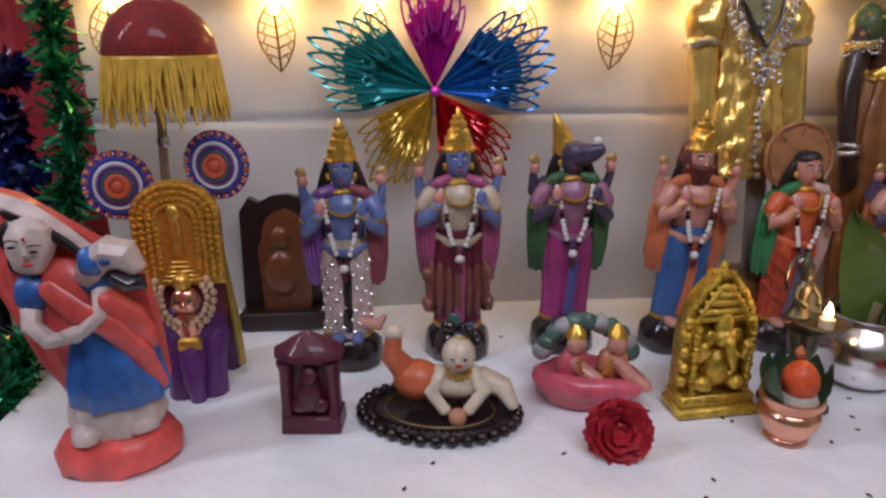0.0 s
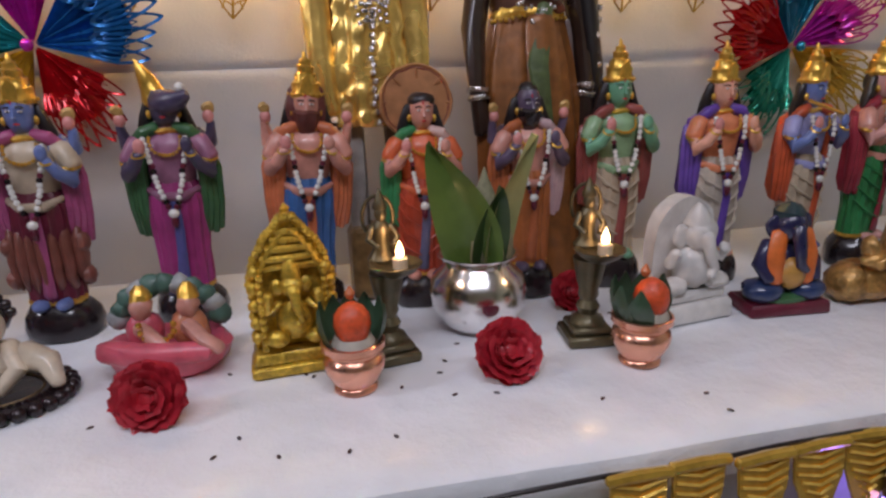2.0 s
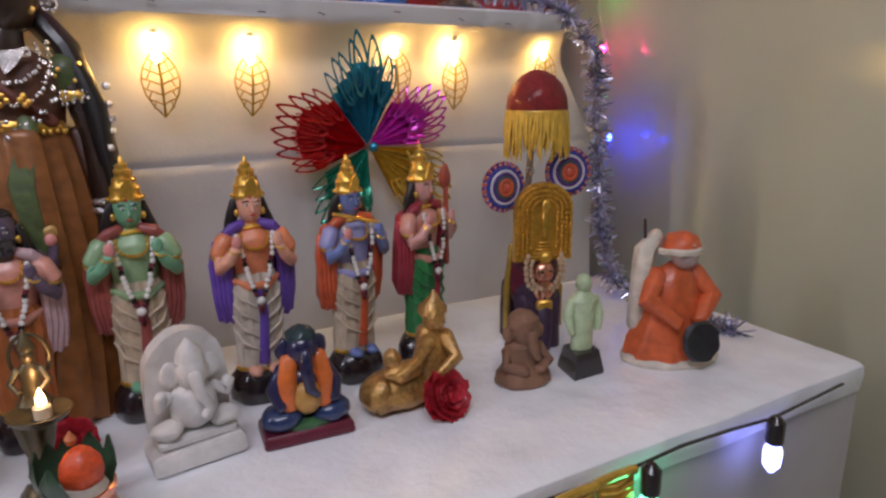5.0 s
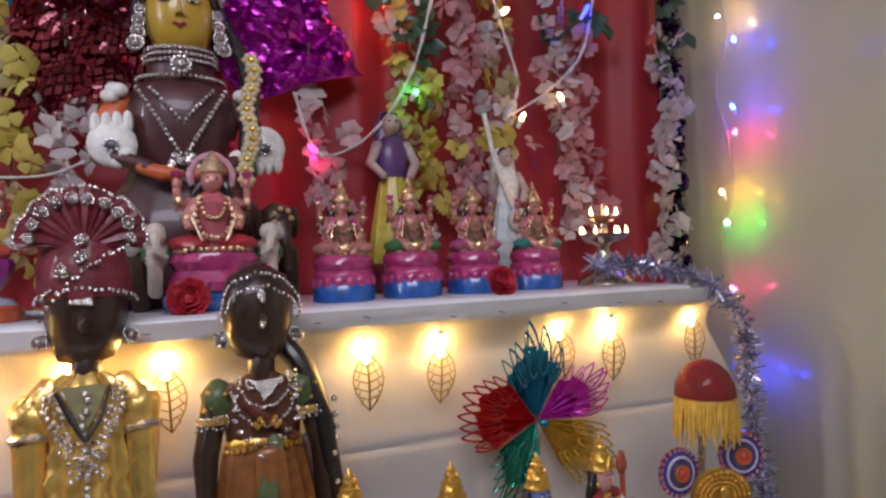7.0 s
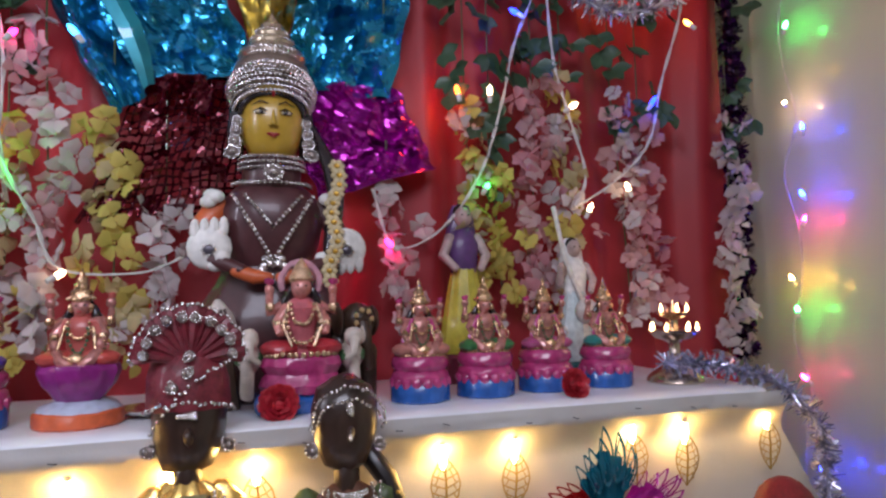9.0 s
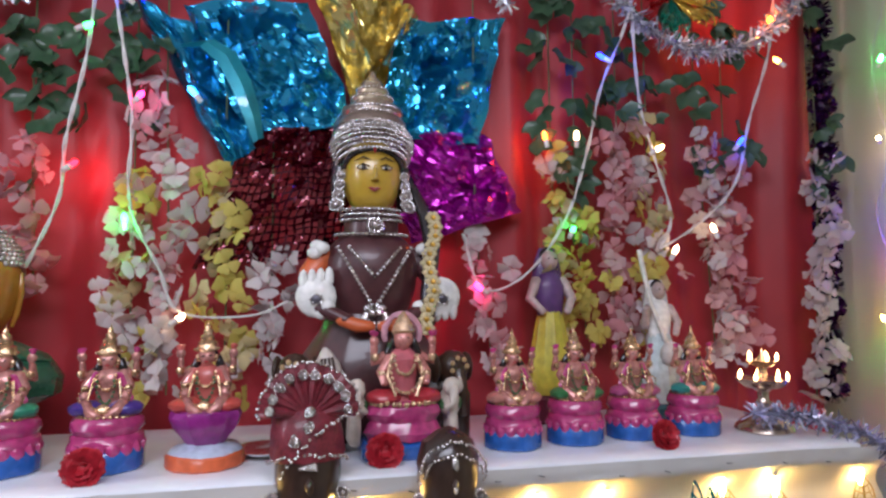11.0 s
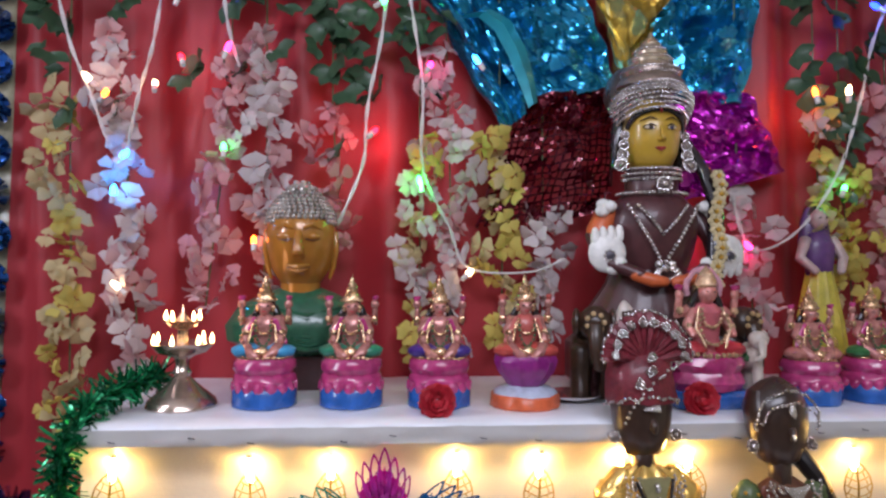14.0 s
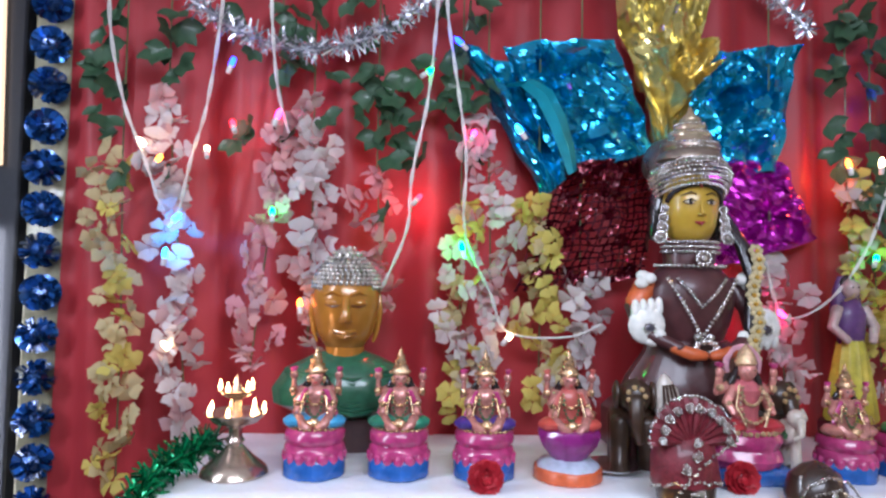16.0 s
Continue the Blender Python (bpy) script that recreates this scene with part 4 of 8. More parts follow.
rose(0.352, 0.835, ZL, 0.94, "bright red cut rose lying on the white sheet", 70, -8)
rose(0.735, 0.835, ZL, 0.96, "dark red cut rose lying before the silver pot", 55, 6)
rose(1.345, 0.868, ZL, 0.95, "red cut rose leaning on the gold figure", 66, 14)
rose(0.885, 1.005, ZL, 0.75, "small dark red rose behind the brass lamp", 60, 0)
rose(0.262, 1.280, ZU, 0.85, "dark red rose before a lotus idol", 80, 0)
rose(0.770, 1.278, ZU, 0.85, "dark red rose before the large lotus idol", 80, 0)
rose(1.352, 1.285, ZU, 0.80, "red rose leaning on a lotus idol", 74, 10)


def gold_shrine():
    s = Shape()
    s.wobble = 0.0024
    ochre = paint((0.62, 0.40, 0.05), 0.33, 0.72, 0.45, 220, 0.9)
    s.box((0, 0, 0.008), (0.108, 0.05, 0.016), ochre)
    s.box((0, 0.002, 0.022), (0.1, 0.044, 0.014), ochre)
    out = [(-0.046, 0.026), (0.046, 0.026), (0.046, 0.095), (0.045, 0.118), (0.039, 0.140), (0.029, 0.158), (0.018, 0.172), (0.008, 0.184), (-0.008, 0.184), (-0.018, 0.172), (-0.029, 0.158), (-0.039, 0.140), (-0.045, 0.118), (-0.046, 0.095)]
    for k in range(5):
        w = 0.038 - 0.0066 * k
        s.tube([(-w, -0.002, 0.128 + 0.010 * k), (0, -0.012 + 0.001 * k, 0.131 + 0.010 * k), (w, -0.002, 0.128 + 0.010 * k)], 0.0042, ochre, n=6)
    for sx in (-1, 1):
        s.beads([(sx * 0.036, -0.016, 0.036 + 0.0085 * q) for q in range(11)], 0.0048, ochre, 7)
    s.lathe([(0.01, 0.178), (0.012, 0.184), (0.005, 0.19), (0.006, 0.195), (0.001, 0.2)], ochre, (0, 0.008, 0), n=12)
    s.slab(out, 0.02, ochre, pose(0, 0.012, 0))
    for (x0, z0), (x1, z1) in zip(out[1:], out[2:] + out[:1]):
        s.beads([(x0 + (x1 - x0) * q / 3, 0.000, z0 + (z1 - z0) * q / 3) for q in range(3)], 0.0056, ochre, 7)
    s.tube([(0.82 * x, -0.006, 0.026 + 0.90 * (z - 0.026)) for x, z in out[1:]], 0.003, ochre, n=6)
    for sx in (-1, 1):
        for z in (0.045, 0.065, 0.085, 0.105, 0.125):
            s.ball((sx * (0.043 - 0.08 * max(0, z - 0.09)), -0.004, z), (0.008, 0.007, 0.008), ochre, 8)
        s.ball((sx * 0.022, -0.014, 0.045), (0.014, 0.012, 0.01), ochre)
        s.tube([(sx * 0.016, -0.008, 0.085), (sx * 0.03, -0.014, 0.08), (sx * 0.028, -0.02, 0.1)], 0.006, ochre)
        s.ball((sx * 0.017, -0.012, 0.108), (0.008, 0.004, 0.01), ochre)
    s.ball((0, -0.008, 0.066), (0.022, 0.016, 0.025), ochre)
    s.ball((0, -0.014, 0.108), (0.014, 0.013, 0.014), ochre)
    s.tube([(0, -0.024, 0.108), (0.002, -0.03, 0.09), (0.008, -0.028, 0.072), (0.002, -0.028, 0.066)], [0.007, 0.006, 0.005, 0.004], ochre)
    s.lathe([(0.012, 0.118), (0.01, 0.13), (0.004, 0.142)], ochre, (0, -0.01, 0), n=12)
    s.put("gold_deity_idol", pose(0.500, 0.918, ZL, 0, 0, 5), label="gold-painted elephant-headed deity idol with an arched back plate", category="idol")


gold_shrine()


def copper_pot(x, y, label, rz):
    e = empty("copper_pot", pose(x, y, ZL, 0, 0, rz), label, "pot", "pair of copper pots")
    part("pot_body", Shape().lathe([(0.022, 0), (0.0245, 0.002), (0.024, 0.006), (0.022, 0.008), (0.027, 0.015), (0.0325, 0.026), (0.0345, 0.035), (0.033, 0.041), (0.0285, 0.045), (0.0285, 0.048), (0.033, 0.051), (0.0355, 0.053), (0.0355, 0.060), (0.033, 0.061), (0.028, 0.055)], COPPER, n=30), e, "polished copper bowl-shaped pot")
    lf = Shape()
    for a in (-150, -115, -75, 75, 115, 150, 180):
        vs = []
        for k in range(5):
            w = (0.010, 0.016, 0.016, 0.01, 0.001)[k]
            r, z = 0.020 + 0.016 * math.sin(k / 4 * 2.0), 0.046 + 0.014 * k
            vs += [(-w, -r, z), (0, -r - 0.003, z), (w, -r, z)]
        fs = [(k * 3 + q, k * 3 + q + 1, k * 3 + q + 4, k * 3 + q + 3) for k in range(4) for q in range(2)]
        lf.add(vs, fs, paint((0.035, 0.075, 0.04), 0.35), pose(0, 0, 0, 0, 0, a))
    part("betel_leaves", lf, e, "dark green betel leaves")
    fruit = Shape().lathe([(0.012, 0.062), (0.018, 0.070), (0.0205, 0.081), (0.019, 0.092), (0.013, 0.101), (0.006, 0.106)], paint((0.70, 0.085, 0.02), 0.5, 0, 0.3, 150, 0.5), (0, -0.009, 0), n=20, fold=0.035, folds=5).lathe([(0.004, 0.108), (0.006, 0.114), (0.001, 0.122)], paint((0.6, 0.16, 0.05), 0.5), n=8)
    part("pale_collar", Shape().lathe([(0.022, 0.056), (0.024, 0.060), (0.020, 0.068), (0.012, 0.070)], paint((0.58, 0.52, 0.44), 0.5), (0, -0.007, 0), n=18), e, "pale cloth collar")
    part("orange_fruit", fruit, e, "orange coloured coconut")


copper_pot(0.562, 0.848, "copper pot with betel leaves and an orange coconut", 0)
copper_pot(0.896, 0.826, "copper pot with an orange coconut beside a brass lamp", 40)


def flame(s, c, k=1.0):
    s.lathe([(0.0015, 0), (0.0042, 0.004), (0.0045, 0.008), (0.0028, 0.014), (0.0004, 0.021)], FLAME, c, n=10, sx=k, sy=k)


FLAME = glow((1.0, 0.62, 0.25), 14, "flame")


def brass_lamp(x, y, rz, label):
    e = empty("brass_lamp", pose(x, y, ZL, 0, 0, rz), label, "oil lamp", "pair of brass oil lamps")
    s = Shape().box((0, 0, 0.007), (0.062, 0.062, 0.014), BRASS).box((0, 0, 0.019), (0.05, 0.05, 0.01), BRASS)
    s.lathe([(0.022, 0.024), (0.02, 0.03), (0.011, 0.036), (0.015, 0.046), (0.010, 0.055), (0.013, 0.062), (0.012, 0.068), (0.016, 0.082), (0.019, 0.098), (0.021, 0.110)], BRASS, n=22)
    part("lamp_stem", s, e)
    bowl = Shape().lathe([(0.012, 0.108), (0.026, 0.116), (0.032, 0.124), (0.03, 0.125), (0.022, 0.119), (0.004, 0.118)], BRASS, (0.008, -0.012, 0), n=20)
    part("oil_bowl", bowl, e)
    f = Shape()
    f.lathe([(0.016, 0.118), (0.018, 0.124), (0.011, 0.134), (0.0095, 0.148), (0.012, 0.162), (0.006, 0.170)], BRASS, (0, 0.014, 0), n=16, sy=0.8)
    f.ball((0, 0.012, 0.178), (0.0075, 0.0075, 0.0095), BRASS)
    f.lathe([(0.0085, 0.184), (0.009, 0.188), (0.006, 0.194), (0.003, 0.203), (0.0005, 0.208)], BRASS, (0, 0.014, 0), n=12)
    for sx in (-1, 1):
        f.tube([(sx * 0.011, 0.012, 0.163), (sx * 0.018, 0.006, 0.150), (sx * 0.008, -0.004, 0.142)], [0.0042, 0.0038, 0.003], BRASS)
    f.tube([(0.019 * math.cos(a), 0.024, 0.172 + 0.026 * math.sin(a)) for a in arc(-40, 220, 15)], 0.0024, BRASS, n=6)
    part("lamp_figure", f, e, "small brass deity on the lamp")
    c = Shape().lathe([(0.009, 0), (0.009, 0.012), (0.006, 0.014)], paint((0.75, 0.6, 0.42), 0.4), (0.012, -0.018, 0.119), n=12)
    flame(c, (0.012, -0.018, 0.131), 1.15)
    part("lit_candle", c, e, "burning candle stub")
    lamp("candle_light", "POINT", pose(x + 0.012, y - 0.018, ZL + 0.16), 0.10, (1.0, 0.62, 0.3), 0.006)


brass_lamp(0.610, 0.915, 10, "tarnished brass deity lamp with a burning candle")
brass_lamp(0.862, 0.900, -6, "tarnished brass deity lamp burning beside the silver pot")


def silver_pot():
    e = empty("silver_pot", pose(0.738, 0.975, ZL), "round silver pot with banana leaves and a coconut", "pot")
    part("pot_body", Shape().lathe([(0.034, 0), (0.038, 0.003), (0.05, 0.014), (0.062, 0.036), (0.065, 0.056), (0.06, 0.074), (0.047, 0.086), (0.043, 0.092), (0.046, 0.098), (0.053, 0.103), (0.054, 0.106), (0.05, 0.106), (0.042, 0.094), (0.05, 0.07)], SILVER, n=44), e, "polished silver pot body")
    mark = Shape().lathe([(0.012, 0), (0.010, 0.002), (0.002, 0.003)], MAROON, n=14, m=pose(0.0, -0.062, 0.05, 90, 0, 0))
    part("vermilion_mark", mark, e, "dark red vermilion mark")
    part("coconut", Shape().lathe([(0.03, 0.085), (0.038, 0.1), (0.038, 0.125), (0.03, 0.15), (0.016, 0.175), (0.006, 0.2), (0.001, 0.215)], paint((0.26, 0.25, 0.15), 0.75, 0, 0.3, 150, 0.8), (0.012, 0.008, 0), n=22), e, "pale husked coconut")
    for rz, tip, w, col in ((-24, -0.052, 0.040, (0.07, 0.135, 0.025)), (38, 0.070, 0.030, (0.24, 0.25, 0.10)), (12, 0.012, 0.024, (0.03, 0.07, 0.02))):
        lf = Shape()
        vs, fs = [], []
        for k in range(9):
            t = k / 8
            ww = w * math.sin(math.pi * min(1, 0.25 + 0.75 * t)) ** 0.8 + 0.002
            z, x = 0.09 + (0.165 if abs(tip) > 0.02 else 0.11) * t, tip * t * t
            for q in (-1, -0.5, 0, 0.5, 1):
                vs.append((x + q * ww, -0.03 - 0.016 * t - 0.010 * abs(q) + 0.01, z - 0.004 * abs(q)))
        fs = [(k * 5 + q, k * 5 + q + 1, k * 5 + q + 6, k * 5 + q + 5) for k in range(8) for q in range(4)]
        lf.add(vs, fs, paint(col, 0.4, 0, 0.2, 40, 0.2))
        part("banana_leaf", lf, e, "folded green leaf", pose(0, 0.0, 0, 0, 0, rz))


silver_pot()


def white_ganesha():
    s = Shape()
    s.wobble = 0.003
    marble = paint((0.66, 0.64, 0.62), 0.55, 0, 0.15, 60, 0.5)
    s.box((0, 0, 0.014), (0.112, 0.07, 0.028), marble, 0.006)
    s.box((0, 0.004, 0.035), (0.095, 0.056, 0.016), marble, 0.005)
    out = [(-0.05, 0.04), (0.05, 0.04), (0.05, 0.1)] + [(0.048 * math.cos(a), 0.115 + 0.05 * math.sin(a)) for a in arc(0, 180, 11)] + [(-0.05, 0.1)]
    s.slab(out, 0.024, marble, pose(0, 0.02, 0))
    s.ball((0, -0.008, 0.075), (0.03, 0.024, 0.032), marble)
    s.ball((0, -0.016, 0.12), (0.02, 0.018, 0.022), marble)
    s.tube([(0, -0.03, 0.12), (0.002, -0.038, 0.098), (0.012, -0.036, 0.078), (0.004, -0.038, 0.07)], [0.010, 0.008, 0.007, 0.005], marble)
    for sx in (-1, 1):
        s.ball((sx * 0.024, -0.01, 0.12), (0.012, 0.005, 0.016), marble)
        s.ball((sx * 0.034, -0.014, 0.052), (0.02, 0.018, 0.012), marble)
        s.tube([(sx * 0.026, -0.008, 0.092), (sx * 0.042, -0.014, 0.084), (sx * 0.04, -0.022, 0.1)], 0.008, marble)
    s.lathe([(0.018, 0.134), (0.014, 0.148), (0.003, 0.162)], marble, (0, -0.012, 0), n=14)
    s.put("white_deity_idol", pose(1.022, 0.935, ZL, 0, 0, 8), label="chalk-white stone elephant-headed deity idol on a square base", category="idol")


white_ganesha()


def dark_ganesha():
    s = Shape()
    s.wobble = 0.0025
    ink, org = paint((0.02, 0.02, 0.07), 0.3, coat=0.5), paint((0.72, 0.16, 0.03), 0.4)
    s.box((0, 0, 0.009), (0.118, 0.066, 0.018), MAROON, 0.004)
    for sx in (-1, 1):
        s.ball((sx * 0.032, -0.008, 0.032), (0.028, 0.026, 0.017), paint((0.02, 0.04, 0.12), 0.3, coat=0.5))
        s.tube([(sx * 0.024, 0, 0.095), (sx * 0.04, -0.006, 0.07), (sx * 0.034, -0.022, 0.052)], [0.012, 0.011, 0.008], ink)
        s.tube([(sx * 0.018, -0.012, 0.112), (sx * 0.024, -0.018, 0.085), (sx * 0.022, -0.022, 0.05)], [0.011, 0.012, 0.01], org, flat=0.6)
        s.ball((sx * 0.022, -0.002, 0.122), (0.012, 0.006, 0.016), ink)
    s.ball((0, 0, 0.064), (0.032, 0.026, 0.038), ink)
    s.ball((0, -0.02, 0.06), (0.02, 0.014, 0.024), paint((0.55, 0.28, 0.06), 0.4))
    s.ball((0, -0.006, 0.122), (0.022, 0.02, 0.023), ink)
    s.tube([(0, -0.022, 0.122), (0, -0.032, 0.1), (0.002, -0.034, 0.075), (0.012, -0.034, 0.066)], [0.010, 0.009, 0.007, 0.005], ink)
    s.lathe([(0.02, 0.134), (0.02, 0.142), (0.012, 0.15), (0.002, 0.154)], paint((0.02, 0.05, 0.06), 0.35), n=16)
    s.lathe([(0.05, 0.018), (0.05, 0.024), (0.03, 0.03)], DKGREEN, n=20, sy=0.6)
    s.put("dark_deity_idol", pose(1.160, 0.922, ZL, 0, 0, -4), label="glossy dark blue elephant-headed deity idol with an orange stole", category="idol")


dark_ganesha()


def gold_seated():
    s = Shape()
    s.wobble = 0.0042
    g = paint((0.50, 0.27, 0.08), 0.33, 0.55, 0.5, 160, 1.0)
    s.ball((-0.018, 0, 0.03), (0.06, 0.036, 0.032), g)
    s.ball((-0.05, -0.006, 0.03), (0.03, 0.03, 0.03), g)
    s.tube([(0.03, 0.006, 0.02), (0.035, 0.006, 0.07), (0.03, 0.004, 0.11)], [0.034, 0.03, 0.018], g)
    s.ball((0.034, -0.004, 0.13), (0.019, 0.019, 0.021), g)
    s.lathe([(0.022, 0.138), (0.02, 0.148), (0.012, 0.156), (0.006, 0.166), (0.001, 0.172)], g, (0.034, 0, 0), n=14)
    s.tube([(0.024, -0.01, 0.1), (-0.005, -0.034, 0.08), (-0.03, -0.036, 0.062)], [0.012, 0.01, 0.008], g)
    s.tube([(0.052, -0.004, 0.1), (0.06, -0.028, 0.075), (0.03, -0.04, 0.06)], [0.012, 0.01, 0.008], g)
    s.ball((-0.02, -0.024, 0.066), (0.03, 0.016, 0.014), g)
    s.ball((-0.035, -0.02, 0.085), (0.014, 0.013, 0.015), g)
    s.put("gold_couple_idol", pose(1.318, 0.918, ZL, 0, 0, -6), label="bronze-gold seated mother and child idol with a rose against it", category="idol")


gold_seated()


def clay_bust():
    s = Shape()
    s.wobble = 0.003
    clay = paint((0.24, 0.12, 0.07), 0.7, bump=0.4)
    s.lathe([(0.042, 0), (0.046, 0.006), (0.044, 0.016), (0.034, 0.03), (0.028, 0.05), (0.03, 0.064), (0.02, 0.072)], clay, n=22, sy=0.8)
    s.ball((0, -0.004, 0.085), (0.024, 0.023, 0.025), clay)
    s.lathe([(0.026, 0.094), (0.024, 0.106), (0.012, 0.116), (0.003, 0.118)], clay, n=16)
    for sx in (-1, 1):
        s.ball((sx * 0.026, 0, 0.082), (0.010, 0.006, 0.014), clay)
        s.tube([(sx * 0.026, 0, 0.055), (sx * 0.036, -0.014, 0.035), (sx * 0.012, -0.03, 0.03)], 0.009, clay)
    s.tube([(0, -0.025, 0.085), (0, -0.032, 0.065), (0.008, -0.032, 0.05)], [0.009, 0.008, 0.005], clay)
    s.put("clay_idol", pose(1.503, 0.900, ZL, 0, 0, -8), label="small unpainted terracotta elephant-headed idol", category="idol")


clay_bust()


def pale_statue():
    s = Shape()
    jade = paint((0.50, 0.62, 0.38), 0.4)
    s.lathe([(0.046, 0), (0.047, 0.006), (0.038, 0.034), (0.036, 0.04)], BLACK, n=4, sy=0.8, m=pose(0, 0, 0, 0, 0, 45))
    s.lathe([(0.02, 0.038), (0.019, 0.06), (0.022, 0.1), (0.026, 0.122), (0.016, 0.132), (0.009, 0.138)], jade, n=18, sy=0.65)
    s.ball((0, 0, 0.148), (0.013, 0.014, 0.016), jade)
    for sx in (-1, 1):
        s.tube([(sx * 0.022, 0, 0.12), (sx * 0.03, -0.002, 0.095), (sx * 0.024, -0.008, 0.072)], [0.009, 0.008, 0.006], jade)
    s.put("pale_statue", pose(1.608, 0.885, ZL, 0, 0, -6), label="pale green glow statuette on a black plinth", category="statuette")


pale_statue()


def orange_musician():
    s = Shape()
    s.wobble = 0.003
    o, w = paint((0.68, 0.13, 0.04), 0.45), paint((0.68, 0.60, 0.5), 0.5)
    s.lathe([(0.085, 0), (0.088, 0.006), (0.08, 0.014)], w, n=24, sy=0.7)
    s.lathe([(0.08, 0.012), (0.074, 0.04), (0.056, 0.08), (0.046, 0.12), (0.036, 0.15), (0.015, 0.168)], o, n=30, sy=0.7, fold=0.05, folds=9)
    s.ball((0.006, -0.014, 0.185), (0.024, 0.023, 0.026), paint((0.55, 0.42, 0.4), 0.45))
    s.lathe([(0.03, 0.184), (0.031, 0.196), (0.024, 0.212), (0.008, 0.22)], o, (0.006, -0.004, 0), n=20)
    s.tube([(0.036 * math.cos(a), -0.004 + 0.032 * math.sin(a), 0.19) for a in arc(0, 360, 20)], 0.006, w, n=6)
    s.tube([(-0.06, 0.012, 0.06), (-0.058, 0.01, 0.13), (-0.052, 0.01, 0.19), (-0.03, 0.012, 0.212)], [0.014, 0.016, 0.018, 0.012], w)
    s.tube([(-0.05, 0.012, 0.19), (-0.052, 0.012, 0.24)], 0.003, WOOD)
    for sx in (-1, 1):
        s.tube([(sx * 0.034, 0, 0.145), (sx * 0.058, -0.02, 0.11), (sx * 0.02, -0.05, 0.08)], [0.02, 0.018, 0.012], o)
    s.lathe([(0.03, 0), (0.034, 0.008), (0.03, 0.014), (0.02, 0.012), (0.004, 0.011)], paint((0.03, 0.03, 0.035), 0.35, 0.3), n=24, m=pose(0.012, -0.06, 0.05, 80, 0, 0))
    s.put("orange_doll", pose(1.775, 0.852, ZL, 0, 0, -16), label="orange-robed clay musician doll with a white drum", category="clay doll")


orange_musician()


# ---- foil flowers, bunting and lights on the riser ----
def foil_petal(e, m, color, n=9, spread=52, r0=0.03, r1=0.2, rng=None):
    """A pleated foil fan with cut-out loops at its rim."""
    s, mat = Shape(), foil(color)
    for i in range(n):
        a = math.radians(spread * (i / (n - 1) - 0.5))
        ln = r1 * (1.0 - 0.22 * abs(i / (n - 1) - 0.5) * 2 + rng.uniform(-0.05, 0.04))
        d, nrm = Vector((math.sin(a), 0, math.cos(a))), Vector((math.cos(a), 0, -math.sin(a)))
        yy = -0.006 - 0.012 * (i % 2) - 0.016 * rng.random()
        w = ln * math.radians(spread) / n * 0.75
        for lo, hi, ww, band in ((0.46, 1.0, 1.0, 0.34), (0.56, 0.80, 0.42, 0.45)):
            ring, m0 = [], 15
            for inner in (0, 1):
                f = 1 - band * inner
                for q in range(m0):
                    tt = 2 * math.pi * q / m0
                    mid = 0.5 * (lo + hi) + 0.02
                    along = ln * (mid - 0.5 * (hi - lo) * (1 - 0.16 * inner) * math.cos(tt))
                    tip = 1 - 0.45 * max(0, -math.cos(tt)) ** 2
                    ring.append(d * along + nrm * (w * ww * f * tip * math.sin(tt)) + Vector((0, yy - 0.03 * along / r1 + 0.004 * math.cos(2 * tt), 0)))
            s.add(ring, [(q, (q + 1) % m0, m0 + (q + 1) % m0, m0 + q) for q in range(m0)], mat)
        # the pleat itself
        p0, p1 = d * 0.004, d * ln * 0.74
        vs = [p0 + Vector((0, -0.004, 0)), p1 - nrm * w * 1.1 + Vector((0, yy - 0.012, 0)), p1 + Vector((0, yy + 0.006, 0)), p1 + nrm * w * 1.1 + Vector((0, yy - 0.012, 0))]
        s.add(vs, [(0, 1, 2), (0, 2, 3)], mat)
    return part("foil_petal", s, e, "", m, smooth=False)


def foil_flower(x, z, turn, petals, label, r=0.2):
    rng = random.Random(int(x * 100) + 7)
    e = empty("foil_flower", pose(x, 1.262, z), label, "foil decoration", "foil flowers on the riser cloth")
    for ang, col, n, k in petals:
        foil_petal(e, pose(0, 0, 0, 0, ang + turn, 0), col, n, 5.6 * n, 0.03, r * k, rng)
    part("hub", Shape().ball((0, -0.03, 0), (0.009, 0.008, 0.009), foil(petals[0][1])), e)


TEAL, MAG, BLU, GLD, RDF, GRN = (0.01, 0.28, 0.30), (0.55, 0.03, 0.42), (0.01, 0.14, 0.42), (0.55, 0.36, 0.05), (0.45, 0.008, 0.012), (0.005, 0.22, 0.14)
foil_flower(0.166, 1.160, 0, ((0, MAG, 7, 0.9), (-70, TEAL, 10, 1.0), (70, BLU, 10, 1.0), (-142, GLD, 9, 0.85), (146, RDF, 9, 0.85)), "multicoloured cut-foil flower pinned to the riser cloth")
foil_flower(1.405, 1.130, 0, ((-8, (0.01, 0.20, 0.32), 9, 0.98), (-75, RDF, 10, 1.0), (58, MAG, 9, 0.85), (-145, GRN, 9, 0.9), (125, GLD, 9, 0.95)), "multicoloured cut-foil flower pinned beside the parasol")

WARM = glow((1.0, 0.64, 0.16), 105, "warm_bulb")


